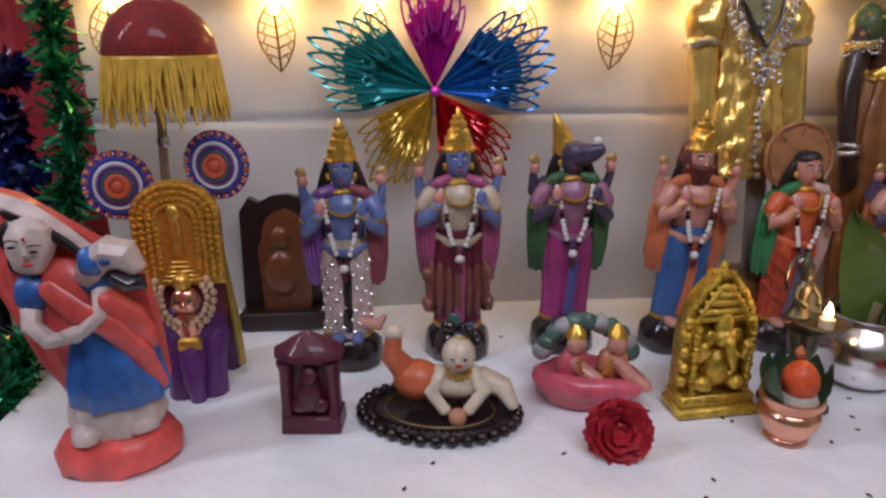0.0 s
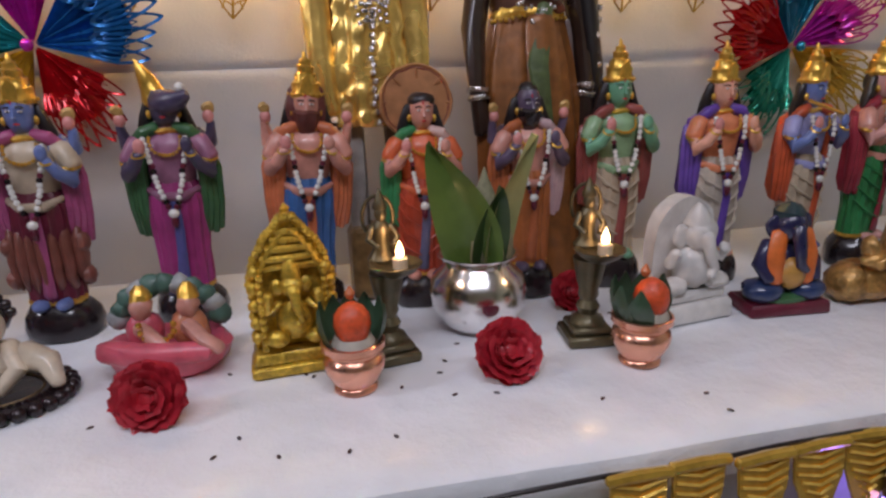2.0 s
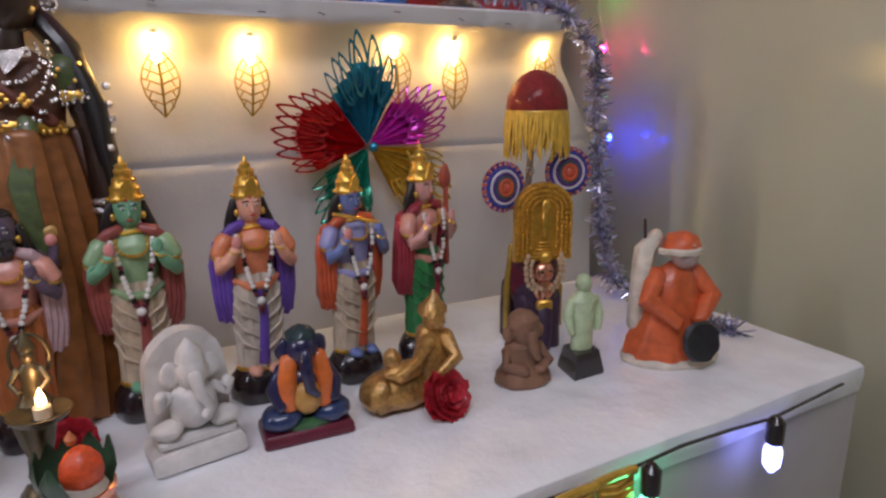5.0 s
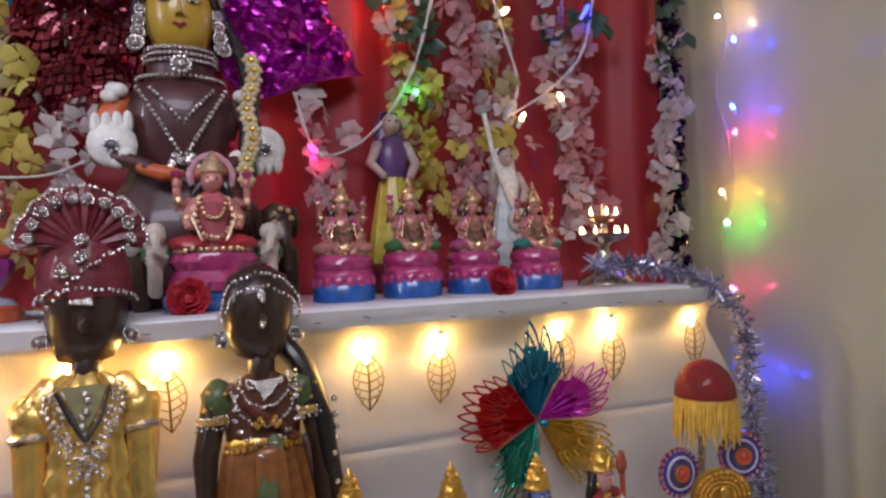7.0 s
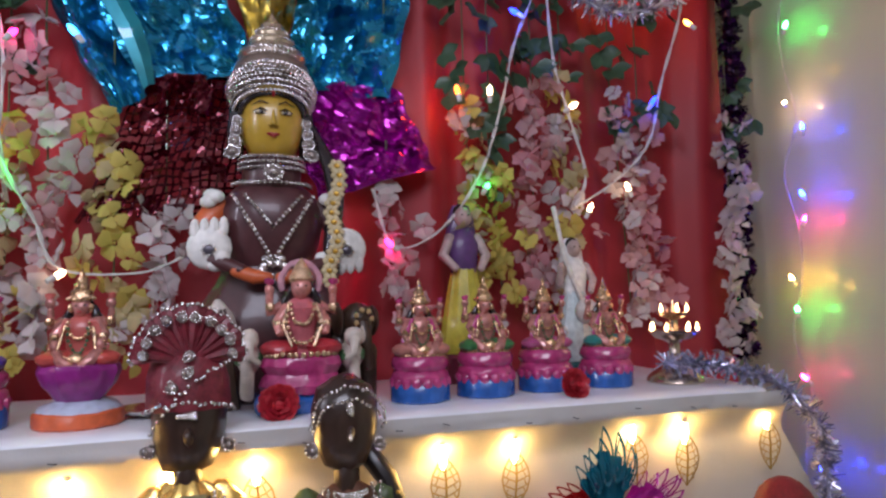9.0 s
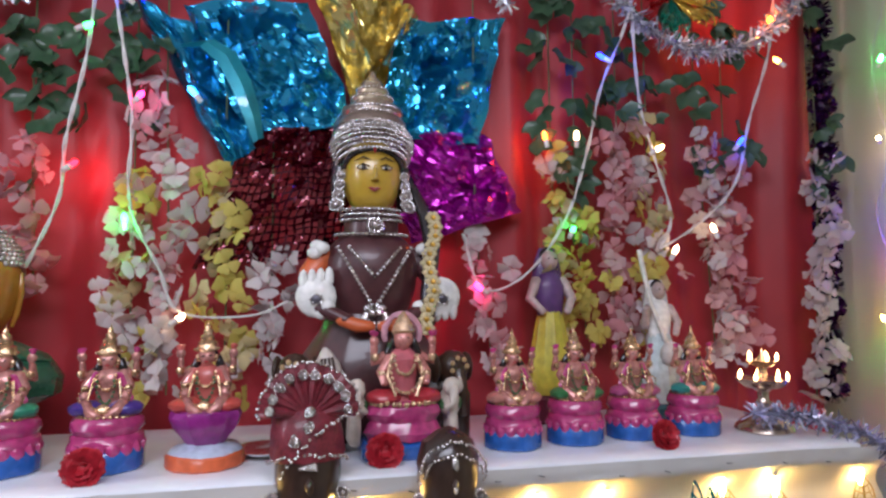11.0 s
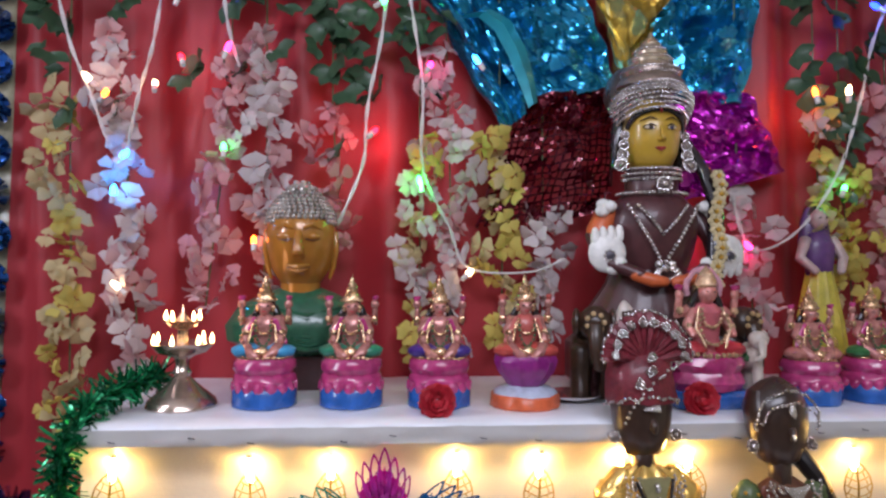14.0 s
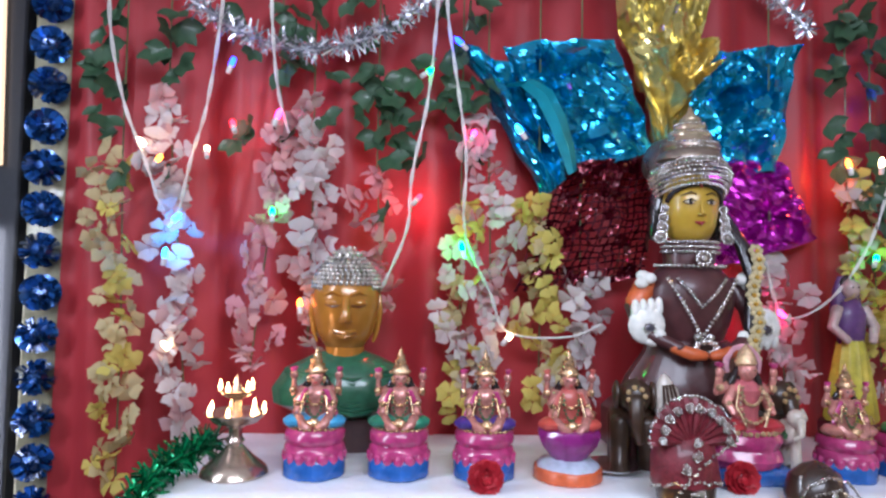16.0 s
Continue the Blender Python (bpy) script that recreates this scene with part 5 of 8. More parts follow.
def leaf_light(x, z, rz):
    e = empty("leaf_light", pose(x, 1.256, z, 0, rz, 0) @ Matrix.Scale(1.25, 4), "warm glowing gold wire leaf light on the white cloth", "string light", "leaf lights on the riser")
    s = Shape()
    wire = paint((0.34, 0.21, 0.025), 0.35, 0.6)
    edge = [(0.0, 0.036), (0.010, 0.028), (0.019, 0.014), (0.0225, -0.002), (0.019, -0.018), (0.010, -0.034), (0.0, -0.046)]
    for sg in (-1, 1):
        s.tube([(sg * a, -0.006 - 0.14 * a, b) for a, b in edge], 0.0011, wire, n=5)
        for k, (zs, xe, ze) in enumerate(((0.022, 0.013, 0.025), (0.011, 0.0195, 0.014), (-0.001, 0.0215, 0.002), (-0.013, 0.0205, -0.010), (-0.025, 0.015, -0.024))):
            s.tube([(0, -0.008, zs - 0.006), (sg * xe * 0.55, -0.010, zs - 0.001), (sg * xe, -0.0085, ze)], 0.0009, wire, n=4)
            s.tube([(sg * xe * 0.55, -0.010, zs - 0.001), (sg * xe * 0.8, -0.009, zs - 0.010)], 0.0008, wire, n=4)
    s.tube([(0, -0.006, 0.036), (0.001, -0.009, 0), (0, -0.007, -0.046)], 0.0016, wire, n=5)
    part("wire_leaf", s, e, "gold wire leaf")
    part("bulb", Shape().lathe([(0.002, -0.016), (0.0048, -0.010), (0.0062, 0.004), (0.0045, 0.016), (0.0015, 0.022)], WARM, (0, -0.002, 0.036), n=10), e, "glowing warm bulb")
    part("bulb_cap", Shape().lathe([(0.004, 0.018), (0.005, 0.022), (0.004, 0.032), (0.0015, 0.034)], paint((0.55, 0.52, 0.48), 0.4), (0, -0.002, 0.036), n=9), e, "clear plastic bulb holder")


for x, z, rz in ((-0.315, 1.252, 4), (-0.072, 1.248, -3), (0.068, 1.250, 2), (0.297, 1.252, 0), (0.447, 1.248, 5), (0.60, 1.255, 0), (0.735, 1.255, -4), (1.061, 1.250, -2), (1.200, 1.248, 3), (1.462, 1.262, -3), (1.585, 1.250, 2), (1.80, 1.262, 0)):
    leaf_light(x, z, rz)

for i in range(11):
    x = 0.80 + 0.064 * i + 0.012 * (i > 4) + 0.01 * (i > 7)
    s = Shape()
    s.slab([(-0.029, 0.0), (0.029, 0.0), (0.027, -0.034), (0.005, -0.094), (-0.004, -0.094), (-0.027, -0.034)], 0.004, foil((0.62, 0.38, 0.06)), pose(0, 0, 0))
    for k in range(7):
        w = 0.026 if k < 3 else 0.026 - 0.0056 * (k - 2)
        s.tube([(-w, -0.003, -0.004 - 0.010 * k), (0, -0.004, -0.010 - 0.010 * k), (w, -0.003, -0.004 - 0.010 * k)], 0.002, foil((0.70, 0.45, 0.09)), n=4)
    s.tube([(-0.030, -0.002, 0.002), (0, -0.003, 0.004), (0.030, -0.002, 0.002)], 0.006, foil((0.62, 0.38, 0.06)), n=8)
    s.put("gold_pennant", pose(x, 0.648 + 0.004 * math.sin(i * 2.1), ZL - 0.016, -5, 2 * math.sin(i * 1.7), 4 * math.sin(i)), label="embossed gold foil pennant hung along the step's edge", category="pennant", group="gold pennant bunting", smooth=False)
wire = Shape().tube([(0.5 + 0.09 * i, 0.650 - 0.004 * math.sin(i), ZL - 0.012 - 0.004 * math.sin(i * 1.9)) for i in range(17)], 0.0026, BLACK, n=6)
wire.put("light_cable", label="black light cable along the front edge of the step", category="cable")
for i, (x, z, c) in enumerate(((1.235, 0.720, (0.05, 0.25, 1.0)), (1.505, 0.738, (0.05, 1.0, 0.45)), (1.08, 0.70, (0.3, 0.2, 1.0)), (1.75, 0.735, (0.25, 0.3, 1.0)))):
    e = empty("string_bulb", pose(x, 0.634, z), "coloured string bulb in a black socket below the step", "string light", "coloured bulbs below the step")
    part("socket", Shape().lathe([(0.011, 0.0), (0.013, 0.004), (0.013, 0.034), (0.006, 0.042)], BLACK, n=14), e)
    part("bulb", Shape().lathe([(0.004, -0.045), (0.012, -0.034), (0.013, -0.012), (0.009, 0.0)], glow(c, 9, "bulb"), n=14), e)
for i in range(44):
    rng = random.Random(i)
    x, y = (rng.uniform(0.42, 0.95), rng.uniform(0.70, 0.98)) if i < 30 else (rng.uniform(0.1, 0.6), rng.uniform(0.74, 1.15))
    Shape().ball((0, 0, 0.0008), (0.0042, 0.0022, 0.0012), paint((0.06, 0.03, 0.03), 0.6), 6).put("petal_scrap", pose(x, y, ZL, 0, 0, rng.uniform(0, 180)), label="dark dry petal scrap on the white sheet", category="petal scrap", group="petal scraps on the sheet")


# ---- the two tall wooden dolls before the riser ----
def tall_groom():
    s = Shape()
    s.wobble = 0.006
    g, dk = paint((0.92, 0.60, 0.16), 0.27, 0.75, 0.22, 34, 1.0, 0.5, "gold_cloth"), paint((0.035, 0.018, 0.013), 0.3, coat=0.3)
    red = paint((0.16, 0.012, 0.022), 0.55, 0, 0.4, 150, 0.6)
    y = 0.0
    s.box((0, 0, 0.055), (0.10, 0.075, 0.11), paint((0.22, 0.13, 0.05), 0.4, 0.4, 0.5, 60, 0.5), 0.008)
    for sx in (-1, 1):
        s.tube([(sx * 0.03, y, 0.105), (sx * 0.03, y, 0.30)], 0.014, paint((0.30, 0.27, 0.25), 0.6))
    s.lathe([(0.074 - 0.0009 * q + (0.0026 if q % 3 == 1 else -0.0016 if q % 3 == 2 else 0), 0.255 + 0.0105 * q) for q in range(20)] + [(0.060, 0.465), (0.067, 0.49), (0.064, 0.515), (0.03, 0.535)], g, n=72, sx=0.86, sy=0.55, fold=0.08, folds=9)
    s.beads([(0, -0.043, 0.262 + 0.0105 * i) for i in range(24)], 0.0052, STONES)
    for sx in (-1, 1):
        s.tube([(sx * 0.045, y, 0.515), (sx * 0.062, y - 0.002, 0.49), (sx * 0.070, y - 0.004, 0.44), (sx * 0.070, y - 0.01, 0.35), (sx * 0.064, y - 0.012, 0.28)], [0.022, 0.028, 0.022, 0.019, 0.02], g)
        s.tube([(sx * 0.064, y - 0.012, 0.29), (sx * 0.063, y - 0.014, 0.215)], [0.014, 0.011], dk)
        s.lathe([(0.016, 0), (0.018, 0.005), (0.016, 0.01)], STONES, (sx * 0.064, y - 0.012, 0.262), n=12)
        s.gem((sx * 0.058, y - 0.006, 0.583), 0.011)
        s.ball((sx * 0.068, y - 0.004, 0.478), (0.030, 0.028, 0.034), g)
        s.lathe([(0.026, 0), (0.029, 0.005), (0.026, 0.010)], STONES, (sx * 0.071, y - 0.004, 0.446), n=16)
        for k in range(3):
            s.beads([(sx * (0.040 - 0.0029 * q) + 0.006 * k * sx, -0.036 - 0.0012 * q - 0.002 * k, 0.512 - 0.0092 * q - 0.004 * k) for q in range(13)], 0.0034, STONES, 6)
        s.tube([(sx * 0.034, -0.040, 0.512), (sx * 0.018, -0.046, 0.472), (0, -0.048, 0.44)], 0.0026, HAIR, n=5)
    s.tube([(0, y, 0.52), (0, y, 0.56)], 0.022, dk)
    s.slab([(-0.030, 0.516), (0.030, 0.516), (0.016, 0.478), (0, 0.452), (-0.016, 0.478)], 0.006, paint((0.24, 0.22, 0.10), 0.5, 0.2), pose(0, -0.037, 0))
    s.beads([(0.006 * math.sin(q * 2.1), -0.046, 0.43 - 0.006 * q) for q in range(7)], 0.005, STONES, 7)
    for k in range(3):
        s.beads([((0.026 + 0.013 * k) * math.sin(a), -0.034 - 0.002 * k, 0.512 - (0.016 + 0.03 * k) * math.cos(a)) for a in arc(-95, 95, 17 + 8 * k)], 0.0029, STONES, 6)
    s.lathe([(0.016, 0.546), (0.034, 0.556), (0.046, 0.58), (0.053, 0.61), (0.056, 0.65), (0.05, 0.68)], dk, n=24, sy=0.85)
    s.ball((0, -0.048, 0.6), (0.006, 0.01, 0.012), dk)
    s.lathe([(0.06, 0.640), (0.063, 0.65), (0.062, 0.69), (0.055, 0.72), (0.02, 0.74)], red, n=26, sy=0.85)
    s.box((0, -0.052, 0.632), (0.03, 0.006, 0.011), STONES)
    s.beads([(0.064 * math.cos(a), 0.054 * math.sin(a), 0.640 + 0.010 * abs(math.sin(a))) for a in arc(180, 360, 25)], 0.0034, STONES)
    # pleated turban fan
    for i, a in enumerate(arc(0, 180, 25)):
        r = 0.080
        s.tube([(0, -0.03, 0.715), (0.055 * math.cos(a), -0.04 - 0.006 * (i % 2), 0.72 + 0.055 * math.sin(a)), (r * math.cos(a), -0.034, 0.72 + r * math.sin(a))], [0.003, 0.006, 0.009], red, n=6)
    s.beads([(0.083 * math.cos(a), -0.042, 0.72 + 0.083 * math.sin(a)) for a in arc(-4, 184, 36)], 0.0034, STONES)
    for a in arc(2, 178, 10):
        s.gem((0.064 * math.cos(a), -0.053, 0.722 + 0.060 * math.sin(a)), 0.0082)
    for x, z in ((0, 0.722), (0.0, 0.695), (-0.026, 0.676)):
        s.gem((x, -0.057, z), 0.0088)
    s.beads([(0.058 - 0.0062 * q, -0.052 - 0.006 * math.sin(q * 0.2), 0.712 - 0.0002 * q * q - 0.0022 * q) for q in range(19)], 0.0032, STONES, 6)
    s.put("groom_doll", pose(0.633, 1.128, ZL, -8, 0, 3), label="tall dark wooden groom doll in gold with a red turban", category="wooden doll", group="tall wooden couple dolls")


def tall_bride():
    s = Shape()
    s.wobble = 0.005
    silk, dk = paint((0.24, 0.085, 0.02), 0.4, 0.2, 0.35, 60, 0.4), paint((0.035, 0.018, 0.013), 0.3, coat=0.3)
    grn = paint((0.07, 0.10, 0.03), 0.5, 0, 0.4, 90, 0.5)
    s.lathe([(0.078, 0.0), (0.082, 0.01), (0.085, 0.12), (0.085, 0.24), (0.072, 0.34), (0.06, 0.395), (0.055, 0.41)], silk, n=44, sy=0.5, fold=0.05, folds=12)
    s.tube([(0.0, -0.046, 0.39), (0.012, -0.05, 0.2), (0.004, -0.05, 0.02)], [0.02, 0.03, 0.034], silk, flat=0.3)
    s.tube([(0.01, -0.042, 0.41), (-0.005, -0.05, 0.33), (0.006, -0.052, 0.22)], [0.012, 0.016, 0.012], grn, flat=0.4)
    s.tube([(0.07, 0.004, 0.40), (0.1, 0.0, 0.26), (0.105, -0.004, 0.10), (0.10, 0, 0.01)], [0.014, 0.022, 0.026, 0.028], paint((0.09, 0.03, 0.014), 0.45, 0, 0.3), flat=0.5)
    s.lathe([(0.056, 0.40), (0.06, 0.406), (0.056, 0.414)], GOLD, n=30, sy=0.58)
    s.beads([(0.058 * math.cos(a), -0.036 * abs(math.sin(a)) - 0.002, 0.399) for a in arc(190, 350, 16)], 0.0036, GOLD)
    s.lathe([(0.054, 0.405), (0.058, 0.43), (0.062, 0.46), (0.06, 0.485), (0.024, 0.51)], paint((0.10, 0.035, 0.016), 0.45, 0, 0.4), n=26, sy=0.55)
    s.tube([(-0.050, -0.027, 0.492), (-0.01, -0.036, 0.45), (0.04, -0.030, 0.412)], [0.008, 0.010, 0.008], paint((0.13, 0.03, 0.014), 0.45, 0, 0.4), flat=0.35)
    for q in range(26):
        a = math.radians(-118 + 236 * q / 25)
        s.ball((0.046 * math.sin(a), -0.041 - 0.004 * math.cos(a), 0.455 - 0.052 * math.cos(a) + 0.006 * (q % 2)), 0.0036, STONES, 6)
    s.slab([(-0.026, 0.504), (-0.012, 0.500), (0, 0.498), (0.012, 0.500), (0.026, 0.504), (0.010, 0.482), (0, 0.470), (-0.010, 0.482)], 0.006, STONES, pose(0, -0.042, 0))
    for q in range(9):
        a = math.radians(-80 + 20 * q)
        s.ball((0.012 * math.sin(a), -0.048, 0.396 - 0.010 * math.cos(a)), 0.0036, STONES, 6)
    for sx in (-1, 1):
        s.beads([(sx * (0.064 + 0.022 * math.cos(q * 1.1)), -0.020 + 0.004 * math.sin(q), 0.462 + 0.005 * q) for q in range(6)], 0.0034, GOLD, 6)
        s.beads([(sx * 0.072 + 0.025 * math.cos(a), 0.024 * math.sin(a), 0.436 + 0.007 * r) for r in range(3) for a in arc(190, 350, 10)], 0.003, STONES, 6)
    for sx in (-1, 1):
        s.ball((sx * 0.064, 0, 0.475), (0.026, 0.024, 0.032), grn)
        s.lathe([(0.024, 0), (0.026, 0.006), (0.024, 0.012)], GOLD, (sx * 0.072, 0, 0.44), n=14)
        s.tube([(sx * 0.07, 0, 0.47), (sx * 0.086, -0.004, 0.39), (sx * 0.088, -0.012, 0.31), (sx * 0.084, -0.018, 0.24)], [0.02, 0.017, 0.014, 0.011], dk)
        for z in (0.285, 0.297):
            s.lathe([(0.015, 0), (0.017, 0.004), (0.015, 0.008)], STONES, (sx * 0.087, -0.014, z), n=12)
        s.gem((sx * 0.056, -0.014, 0.566), 0.011)
    for k in range(3):
        s.beads([((0.026 + 0.011 * k) * math.sin(a), -0.036 - 0.002 * k, 0.50 - (0.012 + 0.028 * k) * math.cos(a)) for a in arc(-100, 100, 17 + 7 * k)], 0.003, STONES, 6)
    for x in (-0.012, 0.012):
        s.beads([(x + 0.005 * math.cos(a), -0.047, 0.438 + 0.005 * math.sin(a)) for a in arc(0, 270, 4)], 0.0042, GOLD, 6)
    s.tube([(0, 0, 0.5), (0, 0, 0.54)], 0.021, dk)
    s.lathe([(0.015, 0.528), (0.034, 0.54), (0.046, 0.565), (0.054, 0.6), (0.056, 0.63), (0.046, 0.662), (0.02, 0.68), (0.002, 0.684)], dk, n=26, sy=0.85)
    s.ball((0, -0.048, 0.588), (0.006, 0.01, 0.012), dk)
    s.beads([(0.058 * math.cos(a), -0.036 - 0.014 * math.sin(a), 0.612 + 0.05 * math.sin(a)) for a in arc(-20, 200, 31)], 0.0033, STONES)
    s.beads([(0.052 * math.cos(a), -0.044 - 0.012 * math.sin(a), 0.605 + 0.036 * math.sin(a)) for a in arc(0, 180, 20)], 0.0028, STONES)
    s.ball((0, -0.056, 0.628), (0.005, 0.003, 0.011), STONES)
    s.ball((0, -0.056, 0.585), (0.004, 0.003, 0.006), STONES)
    s.tube([(0.03, 0.02, 0.57), (0.07, 0.0, 0.51), (0.093, -0.01, 0.43), (0.1, -0.012, 0.33), (0.106, -0.012, 0.24)], [0.018, 0.017, 0.016, 0.015, 0.012], paint((0.012, 0.008, 0.008), 0.4))
    s.beads([(0.108 + 0.004 * math.sin(i), -0.02, 0.46 - 0.022 * i) for i in range(11)], 0.006, STONES)
    s.put("bride_doll", pose(0.874, 1.126, ZL, -7, 0, 2), label="tall dark wooden bride doll in brown silk with stone jewels", category="wooden doll", group="tall wooden couple dolls")


tall_groom()
tall_bride()


# ---- upper step: lotus idols ----
def lotus_idol(x, y, k, label, wrap, seat=True, turn=0, dress=None):
    s = Shape()
    s.wobble = 0.0030
    goldt = paint((0.66, 0.42, 0.24), 0.18, 0.8, 0.5, 200, 0.9, 0.5)
    skin = paint((0.50, 0.21, 0.18), 0.22, 0.35, 0.45, 120, 0.6, 0.5)
    if seat:
        s.lathe([(0.060, 0), (0.064, 0.003), (0.064, 0.034), (0.060, 0.040)], BLUE, n=32)
        for i in range(16):
            a = 2 * math.pi * i / 16
            s.ball((0.0555 * math.cos(a), 0.0555 * math.sin(a), 0.041), (0.012, 0.012, 0.015), PINK, 9)
        s.beads([(0.050 * math.cos(a), 0.050 * math.sin(a), 0.097) for a in arc(0, 348, 30)], 0.0048, goldt)
        s.lathe([(0.058, 0.040), (0.063, 0.052), (0.060, 0.062), (0.055, 0.066), (0.062, 0.076), (0.061, 0.088), (0.054, 0.096), (0.03, 0.099)], PINK, n=32, fold=0.02, folds=16)
        z0 = 0.096
    else:
        s.lathe([(0.066, 0), (0.069, 0.004), (0.068, 0.022), (0.064, 0.026)], ORANGE, n=32)
        s.lathe([(0.064, 0.026), (0.058, 0.034), (0.034, 0.042)], paint((0.45, 0.5, 0.62), 0.35), n=32)
        s.lathe([(0.034, 0.040), (0.038, 0.046), (0.054, 0.068), (0.062, 0.09), (0.058, 0.1), (0.03, 0.104)], paint((0.28, 0.02, 0.2), 0.35, coat=0.4), n=32, fold=0.04, folds=12)
        z0 = 0.096
    for sx in (-1, 1):
        s.ball((sx * 0.032, -0.012, z0 + 0.014), (0.032, 0.028, 0.015), wrap)
        s.ball((sx * 0.014, -0.034, z0 + 0.01), (0.014, 0.012, 0.008), skin)
        s.tube([(sx * 0.022, 0, z0 + 0.074), (sx * 0.036, -0.006, z0 + 0.052), (sx * 0.034, -0.026, z0 + 0.034)], [0.011, 0.009, 0.007], skin)
        s.tube([(sx * 0.024, 0.008, z0 + 0.078), (sx * 0.046, 0.004, z0 + 0.07), (sx * 0.046, -0.004, z0 + 0.095)], [0.010, 0.009, 0.006], skin)
        s.ball((sx * 0.046, -0.006, z0 + 0.106), (0.0085, 0.006, 0.010), skin)
        s.lathe([(0.001, 0), (0.006, 0.004), (0.008, 0.010), (0.002, 0.012)], dress or PINK, (sx * 0.047, -0.006, z0 + 0.112), n=8)
        s.beads([(sx * (0.020 + 0.022 * math.sin(q * 0.4)), -0.030 - 0.004 * math.sin(q * 0.5), z0 + 0.060 - 0.006 * q) for q in range(8)], 0.0026, goldt, 5)
        s.beads([(sx * (0.010 + 0.007 * q), -0.040 + 0.0012 * q * q * 0.5, z0 + 0.016 + 0.002 * math.sin(q * 2)) for q in range(7)], 0.0034, goldt, 5)
        s.tube([(sx * 0.030, -0.026, z0 + 0.024), (sx * 0.020, -0.042, z0 + 0.010), (sx * 0.006, -0.044, z0 + 0.002)], [0.010, 0.009, 0.006], skin)
        s.beads([(sx * 0.046, -0.006, z0 + 0.075), (sx * 0.036, -0.016, z0 + 0.05)], 0.008, goldt)
        s.tube([(sx * 0.02, -0.016, z0 + 0.07), (sx * 0.028, -0.028, z0 + 0.03), (sx * 0.012, -0.038, z0 + 0.006)], [0.0022, 0.0026, 0.0022], goldt, flat=0.6)
        s.ball((sx * 0.016, -0.008, z0 + 0.098), (0.005, 0.005, 0.008), goldt, 8)
    s.lathe([(0.026, 0.01), (0.022, 0.03), (0.024, 0.05), (0.027, 0.068), (0.018, 0.08), (0.008, 0.086)], dress or skin, (0, 0, z0), n=20, sy=0.75)
    s.ball((0, -0.036, z0 + 0.012), (0.014, 0.01, 0.012), goldt)
    s.beads([(0.016 * math.sin(a), -0.02, z0 + 0.07 - 0.022 * math.cos(a)) for a in arc(-100, 100, 11)], 0.0034, goldt)
    s.beads([(0.014 * math.sin(a), -0.024, z0 + 0.058 - 0.034 * math.cos(a)) for a in arc(-100, 100, 13)], 0.003, DKGREEN)
    s.ball((0, -0.004, z0 + 0.1), (0.0155, 0.016, 0.018), skin, 16)
    s.ball((0, 0.004, z0 + 0.103), (0.0175, 0.015, 0.018), BLACK)
    for sx in (-1, 1):
        s.ball((sx * 0.006, -0.0185, z0 + 0.103), (0.003, 0.0016, 0.0015), BLACK, 6)
    s.ball((0, -0.019, z0 + 0.092), (0.004, 0.002, 0.0015), RED, 6)
    s.lathe([(0.018, 0.11), (0.021, 0.115), (0.0165, 0.12), (0.0165, 0.127), (0.012, 0.130), (0.0125, 0.137), (0.008, 0.140), (0.0085, 0.148), (0.004, 0.151), (0.004, 0.158), (0.0015, 0.160), (0.0005, 0.167)], goldt, (0, 0, z0), n=16)
    s.beads([(0.020 * math.cos(a), -0.020 * abs(math.sin(a)), z0 + 0.114) for a in arc(180, 360, 9)], 0.003, goldt)
    for sx in (-1, 1):
        s.tube([(sx * 0.016, 0.004, z0 + 0.098), (sx * 0.023, 0.004, z0 + 0.08), (sx * 0.026, 0.004, z0 + 0.066)], [0.006, 0.008, 0.005], BLACK)
        s.tube([(sx * 0.020, -0.014, z0 + 0.076), (sx * 0.028, -0.012, z0 + 0.05), (sx * 0.04, -0.018, z0 + 0.03)], [0.006, 0.008, 0.007], dress or PINK, flat=0.5)
    return s.put("lotus_idol", pose(x, y, ZU, 0, 0, turn) @ Matrix.Scale(k, 4), label=label, category="deity idol", group="row of lotus idols")


INDIGO = paint((0.06, 0.03, 0.22), 0.35, coat=0.3)
lotus_idol(-0.078, 1.392, 1.0, "painted goddess idol with a light blue wrap on a lotus", paint((0.04, 0.3, 0.55), 0.35))
lotus_idol(0.095, 1.390, 1.0, "painted goddess idol with a green wrap on a lotus", paint((0.02, 0.2, 0.12), 0.35))
lotus_idol(0.272, 1.380, 1.0, "painted goddess idol with a dark violet wrap on a lotus seat", INDIGO)
lotus_idol(0.445, 1.365, 1.02, "painted goddess idol on a purple lotus, orange base", paint((0.55, 0.08, 0.06), 0.35), seat=False, dress=paint((0.55, 0.12, 0.10), 0.35))
lotus_idol(1.052, 1.372, 0.93, "painted goddess idol with a pink wrap on a lotus", paint((0.5, 0.2, 0.16), 0.35))
lotus_idol(1.198, 1.385, 0.95, "painted goddess idol with a dark green wrap on a lotus seat", paint((0.03, 0.16, 0.05), 0.35))
lotus_idol(1.345, 1.400, 0.93, "painted goddess idol with a rose wrap on a lotus seat", paint((0.42, 0.08, 0.2), 0.35))
lotus_idol(1.500, 1.405, 0.93, "painted goddess idol with a sea-green wrap on a lotus seat", paint((0.02, 0.22, 0.2), 0.35))


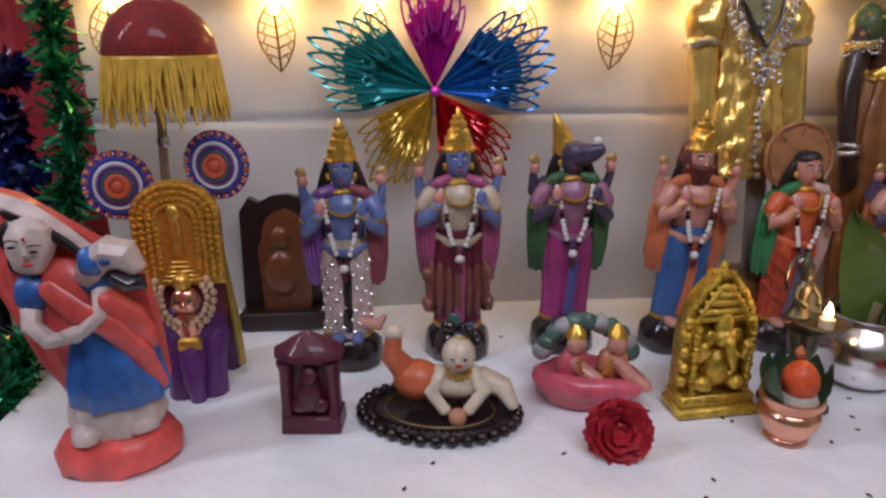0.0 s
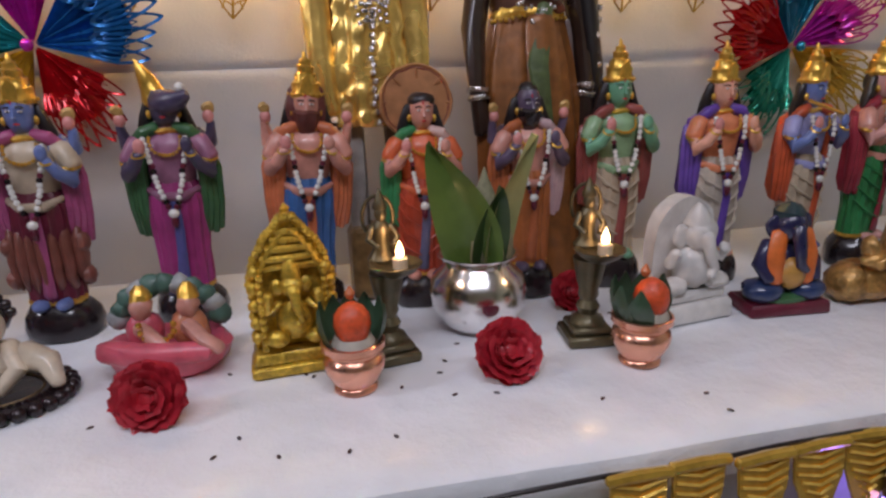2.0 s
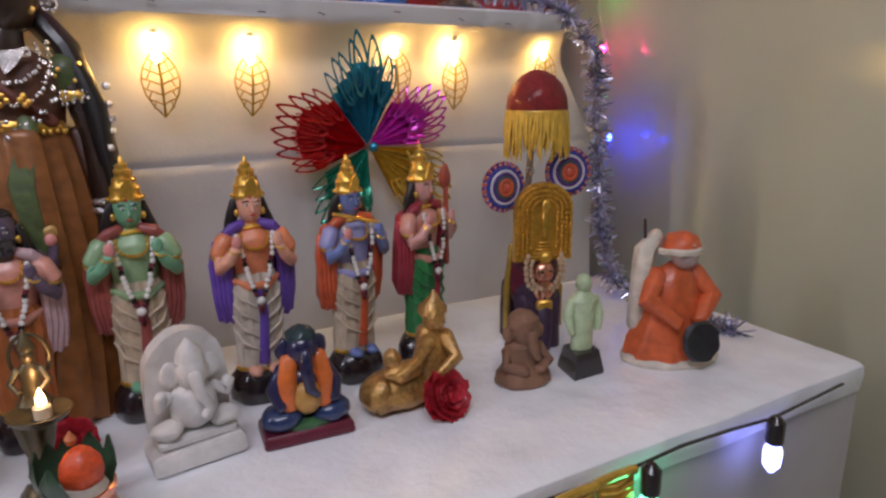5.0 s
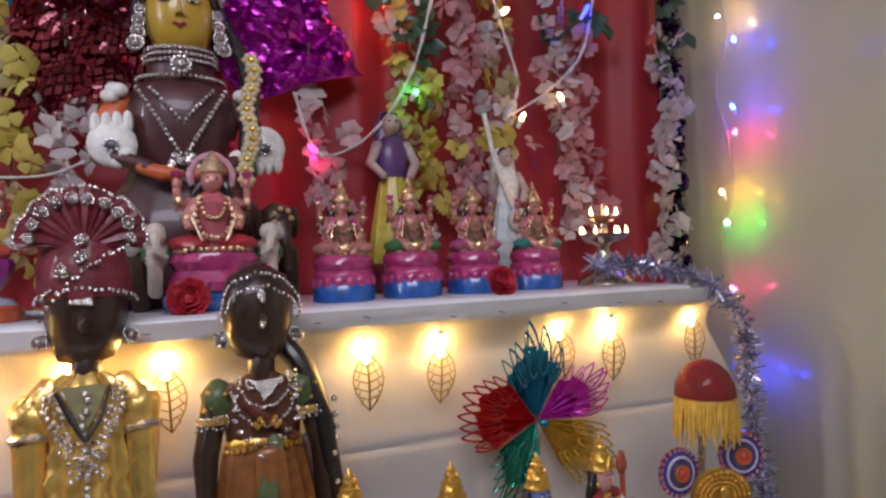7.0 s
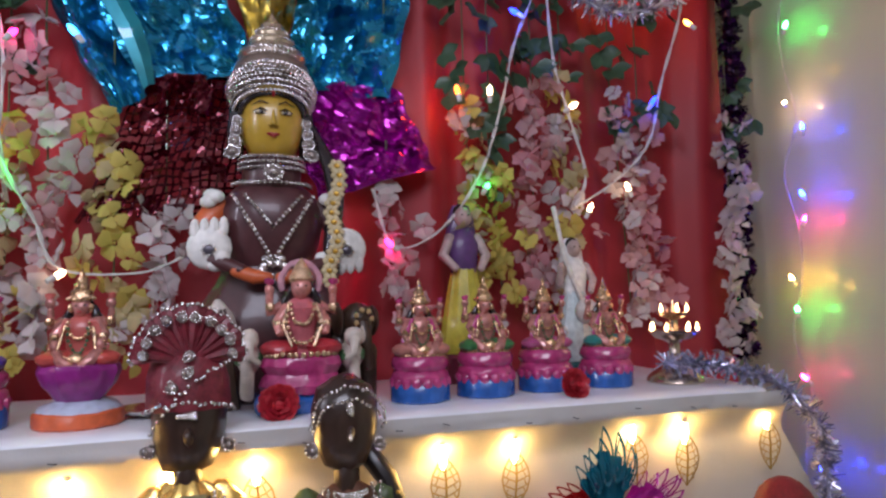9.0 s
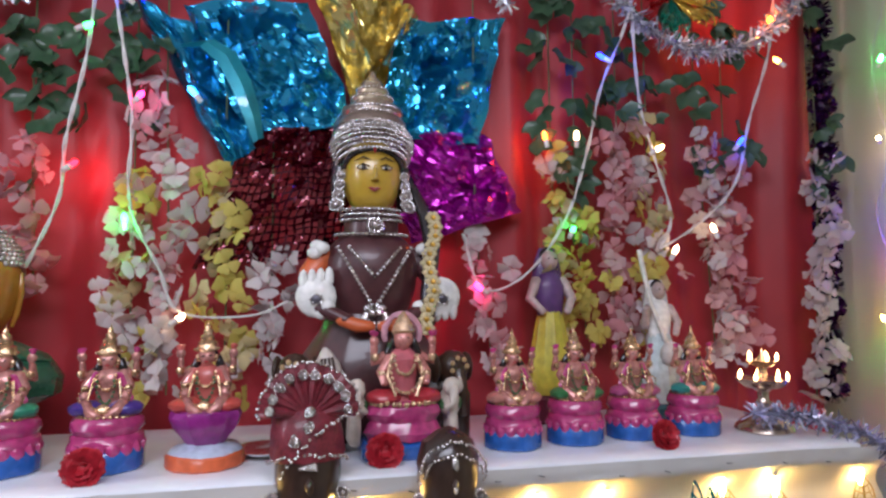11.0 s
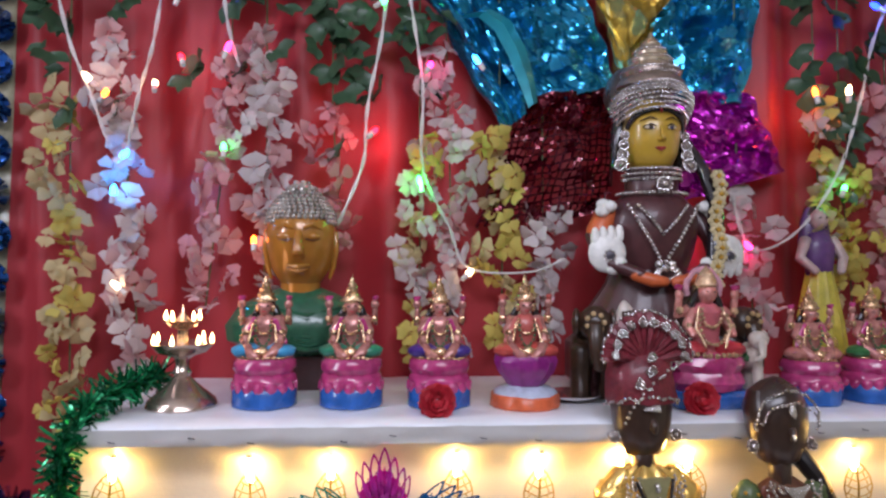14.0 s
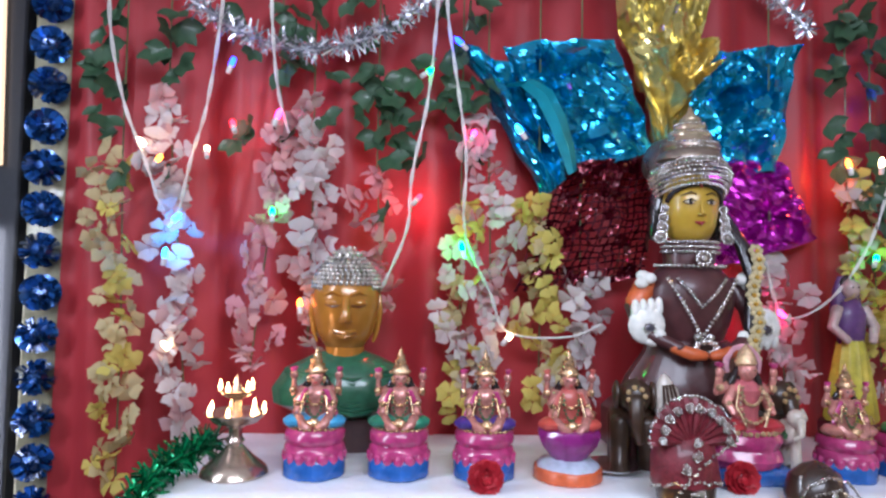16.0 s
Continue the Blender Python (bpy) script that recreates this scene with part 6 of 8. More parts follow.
def great_idol():
    s = Shape()
    s.wobble = 0.003
    goldt, skin = paint((0.62, 0.40, 0.24), 0.22, 0.6, 0.5, 200, 0.9, 0.3), paint((0.52, 0.20, 0.17), 0.26, 0.2, 0.35, 120, 0.5, 0.3)
    for sx in (-1, 1):
        s.tube([(sx * 0.024, -0.018, 0.2), (sx * 0.036, -0.03, 0.16), (sx * 0.02, -0.042, 0.122)], [0.0026, 0.003, 0.0026], goldt, flat=0.6)
        s.tube([(sx * 0.02, 0.004, 0.226), (sx * 0.028, 0.004, 0.205), (sx * 0.032, 0.004, 0.19)], [0.007, 0.010, 0.006], BLACK)
        s.beads([(sx * 0.058, -0.004, 0.192), (sx * 0.044, -0.016, 0.16)], 0.009, goldt)
        s.ball((sx * 0.007, -0.0235, 0.231), (0.003, 0.0016, 0.0015), BLACK, 6)
    s.beads([(0.03 * math.sin(a), -0.034, 0.17 - 0.045 * math.cos(a)) for a in arc(-110, 110, 17)], 0.0042, goldt)
    s.beads([(0.066 * math.cos(a), -0.046 * abs(math.sin(a)), 0.106) for a in arc(180, 360, 17)], 0.006, goldt)
    s.box((0, 0, 0.018), (0.17, 0.10, 0.036), BLUE, 0.01)
    s.lathe([(0.07, 0.036), (0.078, 0.05), (0.07, 0.064), (0.066, 0.07), (0.076, 0.086), (0.07, 0.1), (0.03, 0.108)], PINK, n=34, sy=0.7, fold=0.03, folds=16)
    for sx in (-1, 1):
        s.ball((sx * 0.04, -0.01, 0.116), (0.036, 0.03, 0.017), paint((0.4, 0.03, 0.04), 0.35))
        s.tube([(sx * 0.026, 0, 0.19), (sx * 0.044, -0.008, 0.162), (sx * 0.04, -0.03, 0.145)], [0.013, 0.011, 0.008], skin)
        s.tube([(sx * 0.03, 0.01, 0.195), (sx * 0.058, 0.006, 0.185), (sx * 0.058, -0.002, 0.215)], [0.012, 0.010, 0.007], skin)
        s.ball((sx * 0.058, -0.004, 0.224), (0.009, 0.007, 0.011), skin)
        s.lathe([(0.001, 0), (0.008, 0.005), (0.010, 0.012), (0.002, 0.014)], PINK, (sx * 0.059, -0.004, 0.232), n=8)
        # the two elephants beside the lotus
        e = paint((0.55, 0.47, 0.40), 0.4)
        s.ball((sx * 0.094, 0, 0.1), (0.022, 0.03, 0.03), e)
        s.ball((sx * 0.094, -0.026, 0.135), (0.018, 0.018, 0.02), e)
        s.tube([(sx * 0.094, -0.04, 0.13), (sx * 0.09, -0.05, 0.105), (sx * 0.078, -0.046, 0.095)], [0.009, 0.007, 0.005], e)
        s.ball((sx * 0.112, -0.02, 0.138), (0.006, 0.012, 0.016), e)
        for dy in (-0.02, 0.018):
            s.tube([(sx * 0.096, dy, 0.09), (sx * 0.098, dy, 0.034)], 0.011, e)
        s.lathe([(0.024, 0.09), (0.026, 0.1), (0.024, 0.11)], DKGREEN, (sx * 0.094, 0.0, 0), n=14)
    s.lathe([(0.03, 0.108), (0.026, 0.14), (0.03, 0.175), (0.034, 0.19), (0.02, 0.206), (0.009, 0.212)], paint((0.5, 0.12, 0.14), 0.35), n=20, sy=0.75)
    s.beads([(0.02 * math.sin(a), -0.026, 0.19 - 0.03 * math.cos(a)) for a in arc(-100, 100, 13)], 0.004, goldt)
    s.ball((0, -0.005, 0.228), (0.019, 0.02, 0.022), skin, 16)
    s.ball((0, 0.004, 0.232), (0.022, 0.018, 0.022), BLACK)
    s.lathe([(0.021, 0.238), (0.024, 0.244), (0.02, 0.256), (0.014, 0.266), (0.006, 0.278), (0.001, 0.284)], goldt, n=18)
    s.tube([(0.036 * math.cos(a), 0.012, 0.236 + 0.04 * math.sin(a)) for a in arc(-20, 200, 17)], 0.006, paint((0.6, 0.3, 0.36), 0.35), n=6)
    s.put("lotus_idol", pose(0.815, 1.345, ZU, 0, 0, 0), label="large painted goddess idol between two elephants on a lotus", category="deity idol", group="row of lotus idols")


great_idol()


def buddha():
    s = Shape()
    amber, curl = paint((0.42, 0.17, 0.025), 0.22, 0.1, 0.18, 30, 0.1, 0.5), paint((0.46, 0.42, 0.38), 0.25, 0.6, 0.5, 200, 0.6)
    robe = paint((0.02, 0.10, 0.055), 0.3, 0, 0.3, coat=0.5)
    s.box((0, 0.0, 0.05), (0.14, 0.10, 0.1), paint((0.05, 0.02, 0.02), 0.4), 0.01)
    s.lathe([(0.06, 0.08), (0.11, 0.10), (0.160, 0.125), (0.165, 0.160), (0.135, 0.205), (0.08, 0.232), (0.045, 0.245)], robe, n=40, sy=0.55, fold=0.018, folds=14)
    for k in range(9):
        u = k / 8
        s.tube([(-0.135 + 0.02 * u, -0.030 - 0.012 * u, 0.205 - 0.055 * u), (-0.06, -0.072 - 0.010 * u, 0.205 - 0.075 * u), (0.02, -0.078 - 0.012 * u, 0.185 - 0.075 * u), (0.10, -0.056 - 0.008 * u, 0.205 - 0.085 * u), (0.145, -0.022 - 0.01 * u, 0.195 - 0.065 * u)], [0.003, 0.0048, 0.0052, 0.0048, 0.003], robe, n=6)
    for k in range(4):
        s.tube([(-0.10 + 0.02 * k, -0.055 + 0.006 * k, 0.19 - 0.004 * k), (0.0, -0.078 + 0.004 * k, 0.15 - 0.006 * k), (0.11 - 0.01 * k, -0.05, 0.17 - 0.012 * k)], 0.006, robe, n=6)
    s.lathe([(0.05, 0.205), (0.045, 0.225), (0.047, 0.26)], amber, n=24, sy=0.9)
    s.lathe([(0.022, 0.245), (0.05, 0.258), (0.068, 0.29), (0.078, 0.335), (0.08, 0.375), (0.07, 0.415), (0.04, 0.44), (0.004, 0.446)], amber, n=32, sy=0.95)
    nose = [(0, -0.078, 0.37), (0, -0.088, 0.345), (0, -0.093, 0.325)]
    s.tube(nose, [0.008, 0.010, 0.014], amber)
    for sx in (-1, 1):
        s.ball((sx * 0.008, -0.086, 0.321), (0.008, 0.008, 0.006), amber)
        s.ball((sx * 0.03, -0.064, 0.36), (0.018, 0.010, 0.009), amber)
        s.tube([(sx * 0.014, -0.078, 0.355), (sx * 0.03, -0.074, 0.351), (sx * 0.046, -0.062, 0.355)], 0.0016, paint((0.08, 0.02, 0.01), 0.4), n=5)
        s.tube([(sx * 0.010, -0.079, 0.378), (sx * 0.03, -0.076, 0.386), (sx * 0.05, -0.06, 0.376)], [0.004, 0.004, 0.002], amber, n=6)
        s.tube([(sx * 0.079, 0, 0.375), (sx * 0.081, -0.002, 0.335), (sx * 0.074, -0.002, 0.29), (sx * 0.066, -0.002, 0.265)], [0.005, 0.0065, 0.006, 0.004], amber)
    s.tube([(-0.024, -0.07, 0.296), (0, -0.079, 0.292), (0.024, -0.07, 0.296)], [0.003, 0.007, 0.003], amber)
    s.tube([(-0.02, -0.072, 0.287), (0, -0.078, 0.283), (0.02, -0.072, 0.287)], [0.003, 0.006, 0.003], amber)
    s.tube([(-0.026, -0.0715, 0.2915), (0, -0.081, 0.2875), (0.026, -0.0715, 0.2915)], 0.0014, paint((0.10, 0.03, 0.01), 0.4), n=5)
    # rows of curls
    for ring in range(8):
        zz, rr = 0.395 + 0.0095 * ring, 0.078 * math.cos(ring / 8 * 1.15)
        n = max(6, int(2 * math.pi * rr / 0.0125))
        for i in range(n):
            a = 2 * math.pi * (i + 0.5 * (ring % 2)) / n
            px, py = rr * math.cos(a), rr * 0.95 * math.sin(a)
            if ring < 1 and py < -0.05:
                continue
            s.ball((px, py + 0.004, zz), 0.0068, curl, 7)
    s.ball((0, 0.004, 0.468), (0.036, 0.034, 0.022), curl)
    for i in range(10):
        a = 2 * math.pi * i / 10
        s.ball((0.030 * math.cos(a), 0.030 * math.sin(a), 0.474), 0.0075, curl, 7)
    for i in range(5):
        a = 2 * math.pi * i / 5
        s.ball((0.015 * math.cos(a), 0.015 * math.sin(a), 0.486), 0.0075, curl, 7)
    s.put("buddha_bust", pose(-0.038, 1.585, ZU - 0.015, 0, 0, 4), label="glossy amber-faced bust with curled hair and a green robe", category="bust")


buddha()


def tier_diya(x, y, k, label):
    e = empty("tiered_oil_lamp", pose(x, y, ZU) @ Matrix.Scale(k, 4), label, "oil lamp", "pair of tiered oil lamps")
    b = paint((0.56, 0.44, 0.36), 0.22, 0.9, 0.2, 60, 0.2)
    part("lamp_base", Shape().lathe([(0.064, 0), (0.068, 0.004), (0.064, 0.014), (0.05, 0.026), (0.04, 0.034), (0.024, 0.05), (0.015, 0.06), (0.019, 0.068), (0.013, 0.078), (0.014, 0.094), (0.03, 0.104)], b, n=36), e, "turned brass foot")
    part("lower_dish", Shape().lathe([(0.02, 0.1), (0.045, 0.106), (0.06, 0.122), (0.063, 0.126), (0.058, 0.126), (0.04, 0.113), (0.01, 0.11)], b, n=36), e)
    part("upper_dish", Shape().lathe([(0.012, 0.112), (0.01, 0.15), (0.026, 0.158), (0.038, 0.17), (0.035, 0.171), (0.02, 0.163), (0.004, 0.185), (0.002, 0.2)], b, n=28), e)
    for r, z, n, o in ((0.055, 0.124, 7, 0.2), (0.033, 0.17, 5, 0.5)):
        for i in range(n):
            a = 2 * math.pi * (i + o) / n
            f = Shape()
            flame(f, (r * math.cos(a), r * math.sin(a), z), 0.9)
            part("wick_flame", f, e, "small burning wick")
    lamp("lamp_flames", "POINT", pose(x, y - 0.02, ZU + 0.22 * k), 0.22, (1.0, 0.55, 0.25), 0.03)
    return e


tier_diya(-0.238, 1.385, 1.0, "two-tiered brass oil lamp with many burning wicks")
tier_diya(1.672, 1.385, 0.95, "two-tiered silver-grey oil lamp burning beside tinsel")


# ---- the seated goddess with her foil fan ----
def goddess():
    s = Shape()
    plum = paint((0.075, 0.022, 0.024), 0.4, 0, 0.3, 40, 0.3)
    face = paint((0.46, 0.28, 0.03), 0.30, 0, 0.14, 40, 0.05, 0.45)
    fl = paint((0.72, 0.70, 0.66), 0.6)
    hair = BLACK
    s.box((0, 0.02, 0.06), (0.30, 0.16, 0.12), plum, 0.02)
    s.lathe([(0.13, 0.1), (0.14, 0.13), (0.12, 0.18), (0.09, 0.23), (0.08, 0.26)], plum, n=36, sy=0.62, fold=0.04, folds=12)
    s.lathe([(0.058, 0.235), (0.068, 0.262), (0.081, 0.30), (0.089, 0.345), (0.088, 0.375), (0.079, 0.398), (0.066, 0.414), (0.055, 0.424)], plum, n=30, sy=0.72)
    s.beads([(0.067 * math.cos(a), 0.054 * math.sin(a), 0.424) for a in arc(175, 365, 26)], 0.0042, STONES, 7)
    s.lathe([(0.05, 0.42), (0.052, 0.46), (0.046, 0.48)], plum, n=24, sy=0.85)
    for z in (0.455, 0.466, 0.477):
        s.beads([(0.056 * math.cos(a), 0.05 * math.sin(a), z) for a in arc(180, 360, 23)], 0.0040, STONES, 7)
    s.gem((0, -0.064, 0.44), 0.016)
    # v necklaces
    for w, d, r in ((0.066, 0.125, 0.0044), (0.046, 0.06, 0.0042)):
        for sx in (-1, 1):
            n = 15 if d > 0.12 else 9
            s.beads([(sx * w * (1 - q / n), -0.061 - 0.008 * math.sin(math.pi * q / n), 0.395 - d * q / n) for q in range(n + 1)], r, STONES, 7)
    s.beads([(0, -0.07, 0.262), (-0.012, -0.07, 0.272), (0.012, -0.07, 0.272)], 0.009, STONES, 8)
    # head
    s.lathe([(0.008, 0.474), (0.026, 0.477), (0.042, 0.489), (0.053, 0.512), (0.058, 0.540), (0.060, 0.57), (0.052, 0.605), (0.02, 0.63)], face, n=36, sy=0.94)
    s.tube([(0, -0.0555, 0.566), (0, -0.0605, 0.547), (0, -0.064, 0.537)], [0.0026, 0.0036, 0.0054], face)
    for sx in (-1, 1):
        s.ball((sx * 0.0055, -0.0595, 0.5355), (0.004, 0.004, 0.003), face)
        s.ball((sx * 0.0225, -0.0515, 0.562), (0.0105, 0.0042, 0.0042), paint((0.50, 0.42, 0.28), 0.3))
        s.ball((sx * 0.022, -0.0540, 0.562), (0.0044, 0.0026, 0.0044), BLACK)
        s.tube([(sx * 0.010, -0.0560, 0.578), (sx * 0.022, -0.0560, 0.5835), (sx * 0.040, -0.0445, 0.577)], [0.0012, 0.0018, 0.0009], paint((0.05, 0.022, 0.012), 0.4), n=5)
        s.tube([(sx * 0.0105, -0.0555, 0.564), (sx * 0.022, -0.0568, 0.5685), (sx * 0.036, -0.0475, 0.563)], [0.001, 0.0018, 0.0012], BLACK, n=5)
        s.tube([(sx * 0.0125, -0.0550, 0.5592), (sx * 0.022, -0.0560, 0.5570), (sx * 0.033, -0.0490, 0.5595)], 0.0008, BLACK, n=5)
        for k in range(4):
            s.gem((sx * (0.064 + 0.002 * k), -0.020, 0.55 - 0.021 * k), 0.0095 + 0.0016 * k)
        s.tube([(sx * 0.06, 0.012, 0.6), (sx * 0.068, 0.012, 0.54), (sx * 0.066, 0.012, 0.49)], 0.016, hair)
    lip = paint((0.30, 0.015, 0.02), 0.3, coat=0.4)
    s.tube([(-0.0125, -0.0500, 0.5200), (-0.005, -0.0560, 0.5188), (0, -0.0562, 0.5180), (0.005, -0.0560, 0.5188), (0.0125, -0.0500, 0.5200)], [0.0008, 0.0026, 0.0022, 0.0026, 0.0008], lip, n=7)
    s.tube([(-0.0095, -0.0510, 0.5182), (0, -0.0560, 0.5142), (0.0095, -0.0510, 0.5182)], [0.001, 0.0032, 0.001], lip, n=7)
    s.tube([(0.058 * math.cos(a), -0.022 - 0.026 * math.sin(a), 0.566 + 0.036 * math.sin(a)) for a in arc(0, 180, 13)], 0.006, hair)
    s.ball((0, -0.056, 0.6), (0.003, 0.003, 0.008), RED, 8)
    # crown
    s.lathe([(0.066, 0.584), (0.078, 0.592), (0.084, 0.61), (0.083, 0.63), (0.076, 0.65), (0.062, 0.668)], SETTING, n=34, sx=0.86, sy=0.83, m=pose(0, 0.012, 0.05, -5, 0, 0))
    s.lathe([(0.066, 0.66), (0.066, 0.668), (0.058, 0.68), (0.062, 0.69), (0.058, 0.70), (0.05, 0.702)], paint((0.26, 0.20, 0.16), 0.3, 0.6), n=30, sy=0.9)
    s.lathe([(0.052, 0.70), (0.044, 0.712), (0.045, 0.718), (0.034, 0.73), (0.035, 0.736), (0.024, 0.75), (0.024, 0.755), (0.010, 0.77), (0.002, 0.785)], paint((0.55, 0.45, 0.32), 0.25, 0.7), n=26)
    for k, (z, r) in enumerate(((0.592, 0.080), (0.6015, 0.085), (0.611, 0.0875), (0.6205, 0.089), (0.630, 0.088), (0.6395, 0.0845), (0.649, 0.079), (0.686, 0.063), (0.696, 0.062), (0.722, 0.046), (0.742, 0.034))):
        n = int(r * 400)
        s.beads([(0.9 * r * math.cos(a), 0.92 * r * math.sin(a) + 0.004, z + (0.026 * abs(math.sin(a)) - 0.016 if z < 0.68 else 0)) for a in arc(170 + 3 * (k % 2), 367 + 3 * (k % 2), n)], 0.0036 if k % 2 else 0.0042, STONES, 6)
    # arms in orange sleeves, white blossoms and raised palms
    org = paint((0.55, 0.11, 0.03), 0.45)
    for sx in (-1, 1):
        s.tube([(sx * 0.085, 0, 0.385), (sx * 0.115, -0.012, 0.33), (sx * 0.11, -0.04, 0.28), (sx * 0.05, -0.085, 0.25)], [0.022, 0.019, 0.016, 0.012], plum)
        if sx < 0:
            s.tube([(-0.088, -0.004, 0.38), (-0.112, -0.016, 0.34)], [0.024, 0.022], org)
        s.tube([(sx * 0.06, -0.08, 0.250), (sx * 0.03, -0.09, 0.238), (sx * 0.008, -0.092, 0.236)], [0.012, 0.014, 0.010], org)
        for q in ((0.1, -0.02, 0.40), (0.105, -0.03, 0.385), (0.092, -0.035, 0.395), (0.082, -0.062, 0.275), (0.092, -0.055, 0.262)):
            s.ball((sx * q[0], q[1], q[2]), (0.014, 0.012, 0.013), fl, 8)
        px = 0.102 if sx < 0 else 0.124
        s.ball((sx * px, -0.05, 0.295), (0.036, 0.014, 0.042), fl, 16)
        for f in range(4):
            s.ball((sx * px + (f - 1.5) * 0.015, -0.05, (0.328 if sx < 0 else 0.262) + 0.002 * f), (0.009, 0.010, 0.022), fl, 8)
        s.ball((sx * px, -0.066, 0.29), (0.010, 0.004, 0.010), paint((0.08, 0.07, 0.09), 0.3, 0.4))
        s.beads([(sx * px + 0.010 * math.cos(a), -0.068, 0.29 + 0.010 * math.sin(a)) for a in arc(0, 315, 8)], 0.0028, STONES)
    s.beads([(0.02 * math.cos(a), -0.082, 0.252 + 0.012 * math.sin(a)) for a in arc(0, 330, 10)], 0.007, STONES)
    # plait dressed with flowers
    s.tube([(0.07, 0.02, 0.56), (0.1, -0.02, 0.47), (0.108, -0.045, 0.4), (0.098, -0.06, 0.3), (0.096, -0.064, 0.24)], 0.015, hair)
    for i in range(13):
        t = i / 12
        c = Vector((0.108 - 0.012 * t + 0.006 * math.sin(i), -0.05 - 0.026 * t, 0.46 - 0.23 * t))
        for q in range(6):
            a = q * math.pi / 3
            s.ball(c + Vector((0.009 * math.cos(a), -0.004, 0.009 * math.sin(a))), 0.0062, paint((0.55, 0.45, 0.25), 0.5), 6)
        s.ball(c + Vector((0, -0.009, 0)), 0.005, GOLD, 6)
    # a narrow face under a tapering crown
    s.v = [(p[0] * (1 - 0.08 * min(1, max(0, (p[2] - 0.47) / 0.03)) * min(1, max(0, (0.63 - p[2]) / 0.04)) - 0.9 * max(0, p[2] - 0.64)), p[1], p[2]) for p in s.v]
    s.put("goddess_doll", pose(0.770, 1.515, ZU, 0, 0, 0) @ Matrix.Diagonal((1.2, 1.1, 1.055, 1)), label="seated yellow-faced goddess doll with a stone crown and plum sari", category="goddess doll")


goddess()


def shell_and_elephants():
    for x, y, rz in ((0.615, 1.455, -14), (0.925, 1.460, 14)):
        s = Shape()
        s.ball((0, 0.02, 0.11), (0.05, 0.065, 0.052), WOOD)
        s.ball((0, -0.04, 0.16), (0.036, 0.034, 0.038), WOOD)
        s.tube([(0, -0.066, 0.155), (0, -0.08, 0.11), (0.006, -0.078, 0.07)], [0.018, 0.014, 0.01], WOOD)
        for sx in (-1, 1):
            for dy in (-0.02, 0.055):
                s.tube([(sx * 0.028, dy, 0.1), (sx * 0.03, dy, 0.0)], [0.024, 0.02], WOOD)
            s.ball((sx * 0.038, -0.03, 0.16), (0.010, 0.026, 0.032), WOOD)
        for q in range(7):
            a = q * 0.9
            s.ball((0.018 * math.cos(a), -0.072, 0.165 + 0.018 * math.sin(a)), 0.006, paint((0.45, 0.30, 0.14), 0.5), 6)
        s.put("elephant_figurine", pose(x, y, ZU, 0, 0, rz), label="dark carved elephant figurine beside the goddess", category="figurine", group="pair of elephants")
    s = Shape()
    s.lathe([(0.006, 0), (0.022, 0.012), (0.03, 0.04), (0.026, 0.075), (0.012, 0.1), (0.004, 0.11)], paint((0.55, 0.48, 0.42), 0.35), n=22, sy=0.7, fold=0.04, folds=7)
    for k in range(4):
        s.tube([(-0.02 + 0.012 * k, -0.02, 0.02), (-0.016 + 0.01 * k, -0.024, 0.05), (-0.01 + 0.007 * k, -0.016, 0.09)], 0.003, paint((0.06, 0.03, 0.02), 0.4), n=5)
    s.box((0, 0, -0.05), (0.03, 0.03, 0.1), WOOD)
    s.put("conch_shell", pose(0.680, 1.405, ZU + 0.10, 0, -8, 0), label="banded conch shell on a small wooden stand", category="shell")


shell_and_elephants()


def crinkled(name, corners, color, n=44, tilt=0.5, facets=34, seed=0, rough=0.16, label="", e=None, band=0.16, lattice=0, y=1.650):
    """A crumpled foil sheet between four corners (x, z): flat facets at two sizes inside a smoother border."""
    rng = random.Random(seed)
    cells = [[(rng.random(), rng.random(), rng.gauss(0, tilt * g), rng.gauss(0, tilt * g)) for q in range(k)] for k, g in ((facets, 1.0), (facets * 3, 0.6))]
    vs, fs = [], []
    for i in range(n + 1):
        for j in range(n + 1):
            u, v = i / n, j / n
            p = [(1 - u) * (1 - v) * a + u * (1 - v) * b + u * v * c + (1 - u) * v * d for a, b, c, d in zip(*corners)]
            inside = min(1.0, (min(u, v, 1 - u, 1 - v) / band) ** 2 + 0.10)
            h = 0
            for cell in cells:
                c = min(cell, key=lambda q: (q[0] - u) ** 2 + (q[1] - v) ** 2)
                h += 0.28 * (c[2] * (u - c[0]) + c[3] * (v - c[1]))
            wave = 0.045 * noise.noise(Vector((2.2 * u, 1.8 * v, seed))) + 0.012 * noise.noise(Vector((6 * u + 3 * v, 5 * v, seed + 4)))
            rim = 0.012 * (noise.noise(Vector((5 * u, 5 * v, seed + 8))))
            vs.append((p[0] + rim, y - 0.02 * math.sin(3 * u) + wave + h * inside, p[1] + rim))
    for i in range(n):
        for j in range(n):
            a = i * (n + 1) + j
            if lattice and j > n * 0.12 and i % lattice and j % lattice and noise.noise(Vector((i * 0.12, j * 0.12, 3.0))) > -0.18:
                continue
            fs += [(a, a + n + 1, a + n + 2), (a, a + n + 2, a + 1)]
    s = Shape().add(vs, fs, paint(tuple(min(1.0, 1.15 * c) for c in color), rough, 0.74, 0.22, 10, 0.04, 0.45, "crumpled_foil"))
    return part(name, s, e, label, smooth=False)


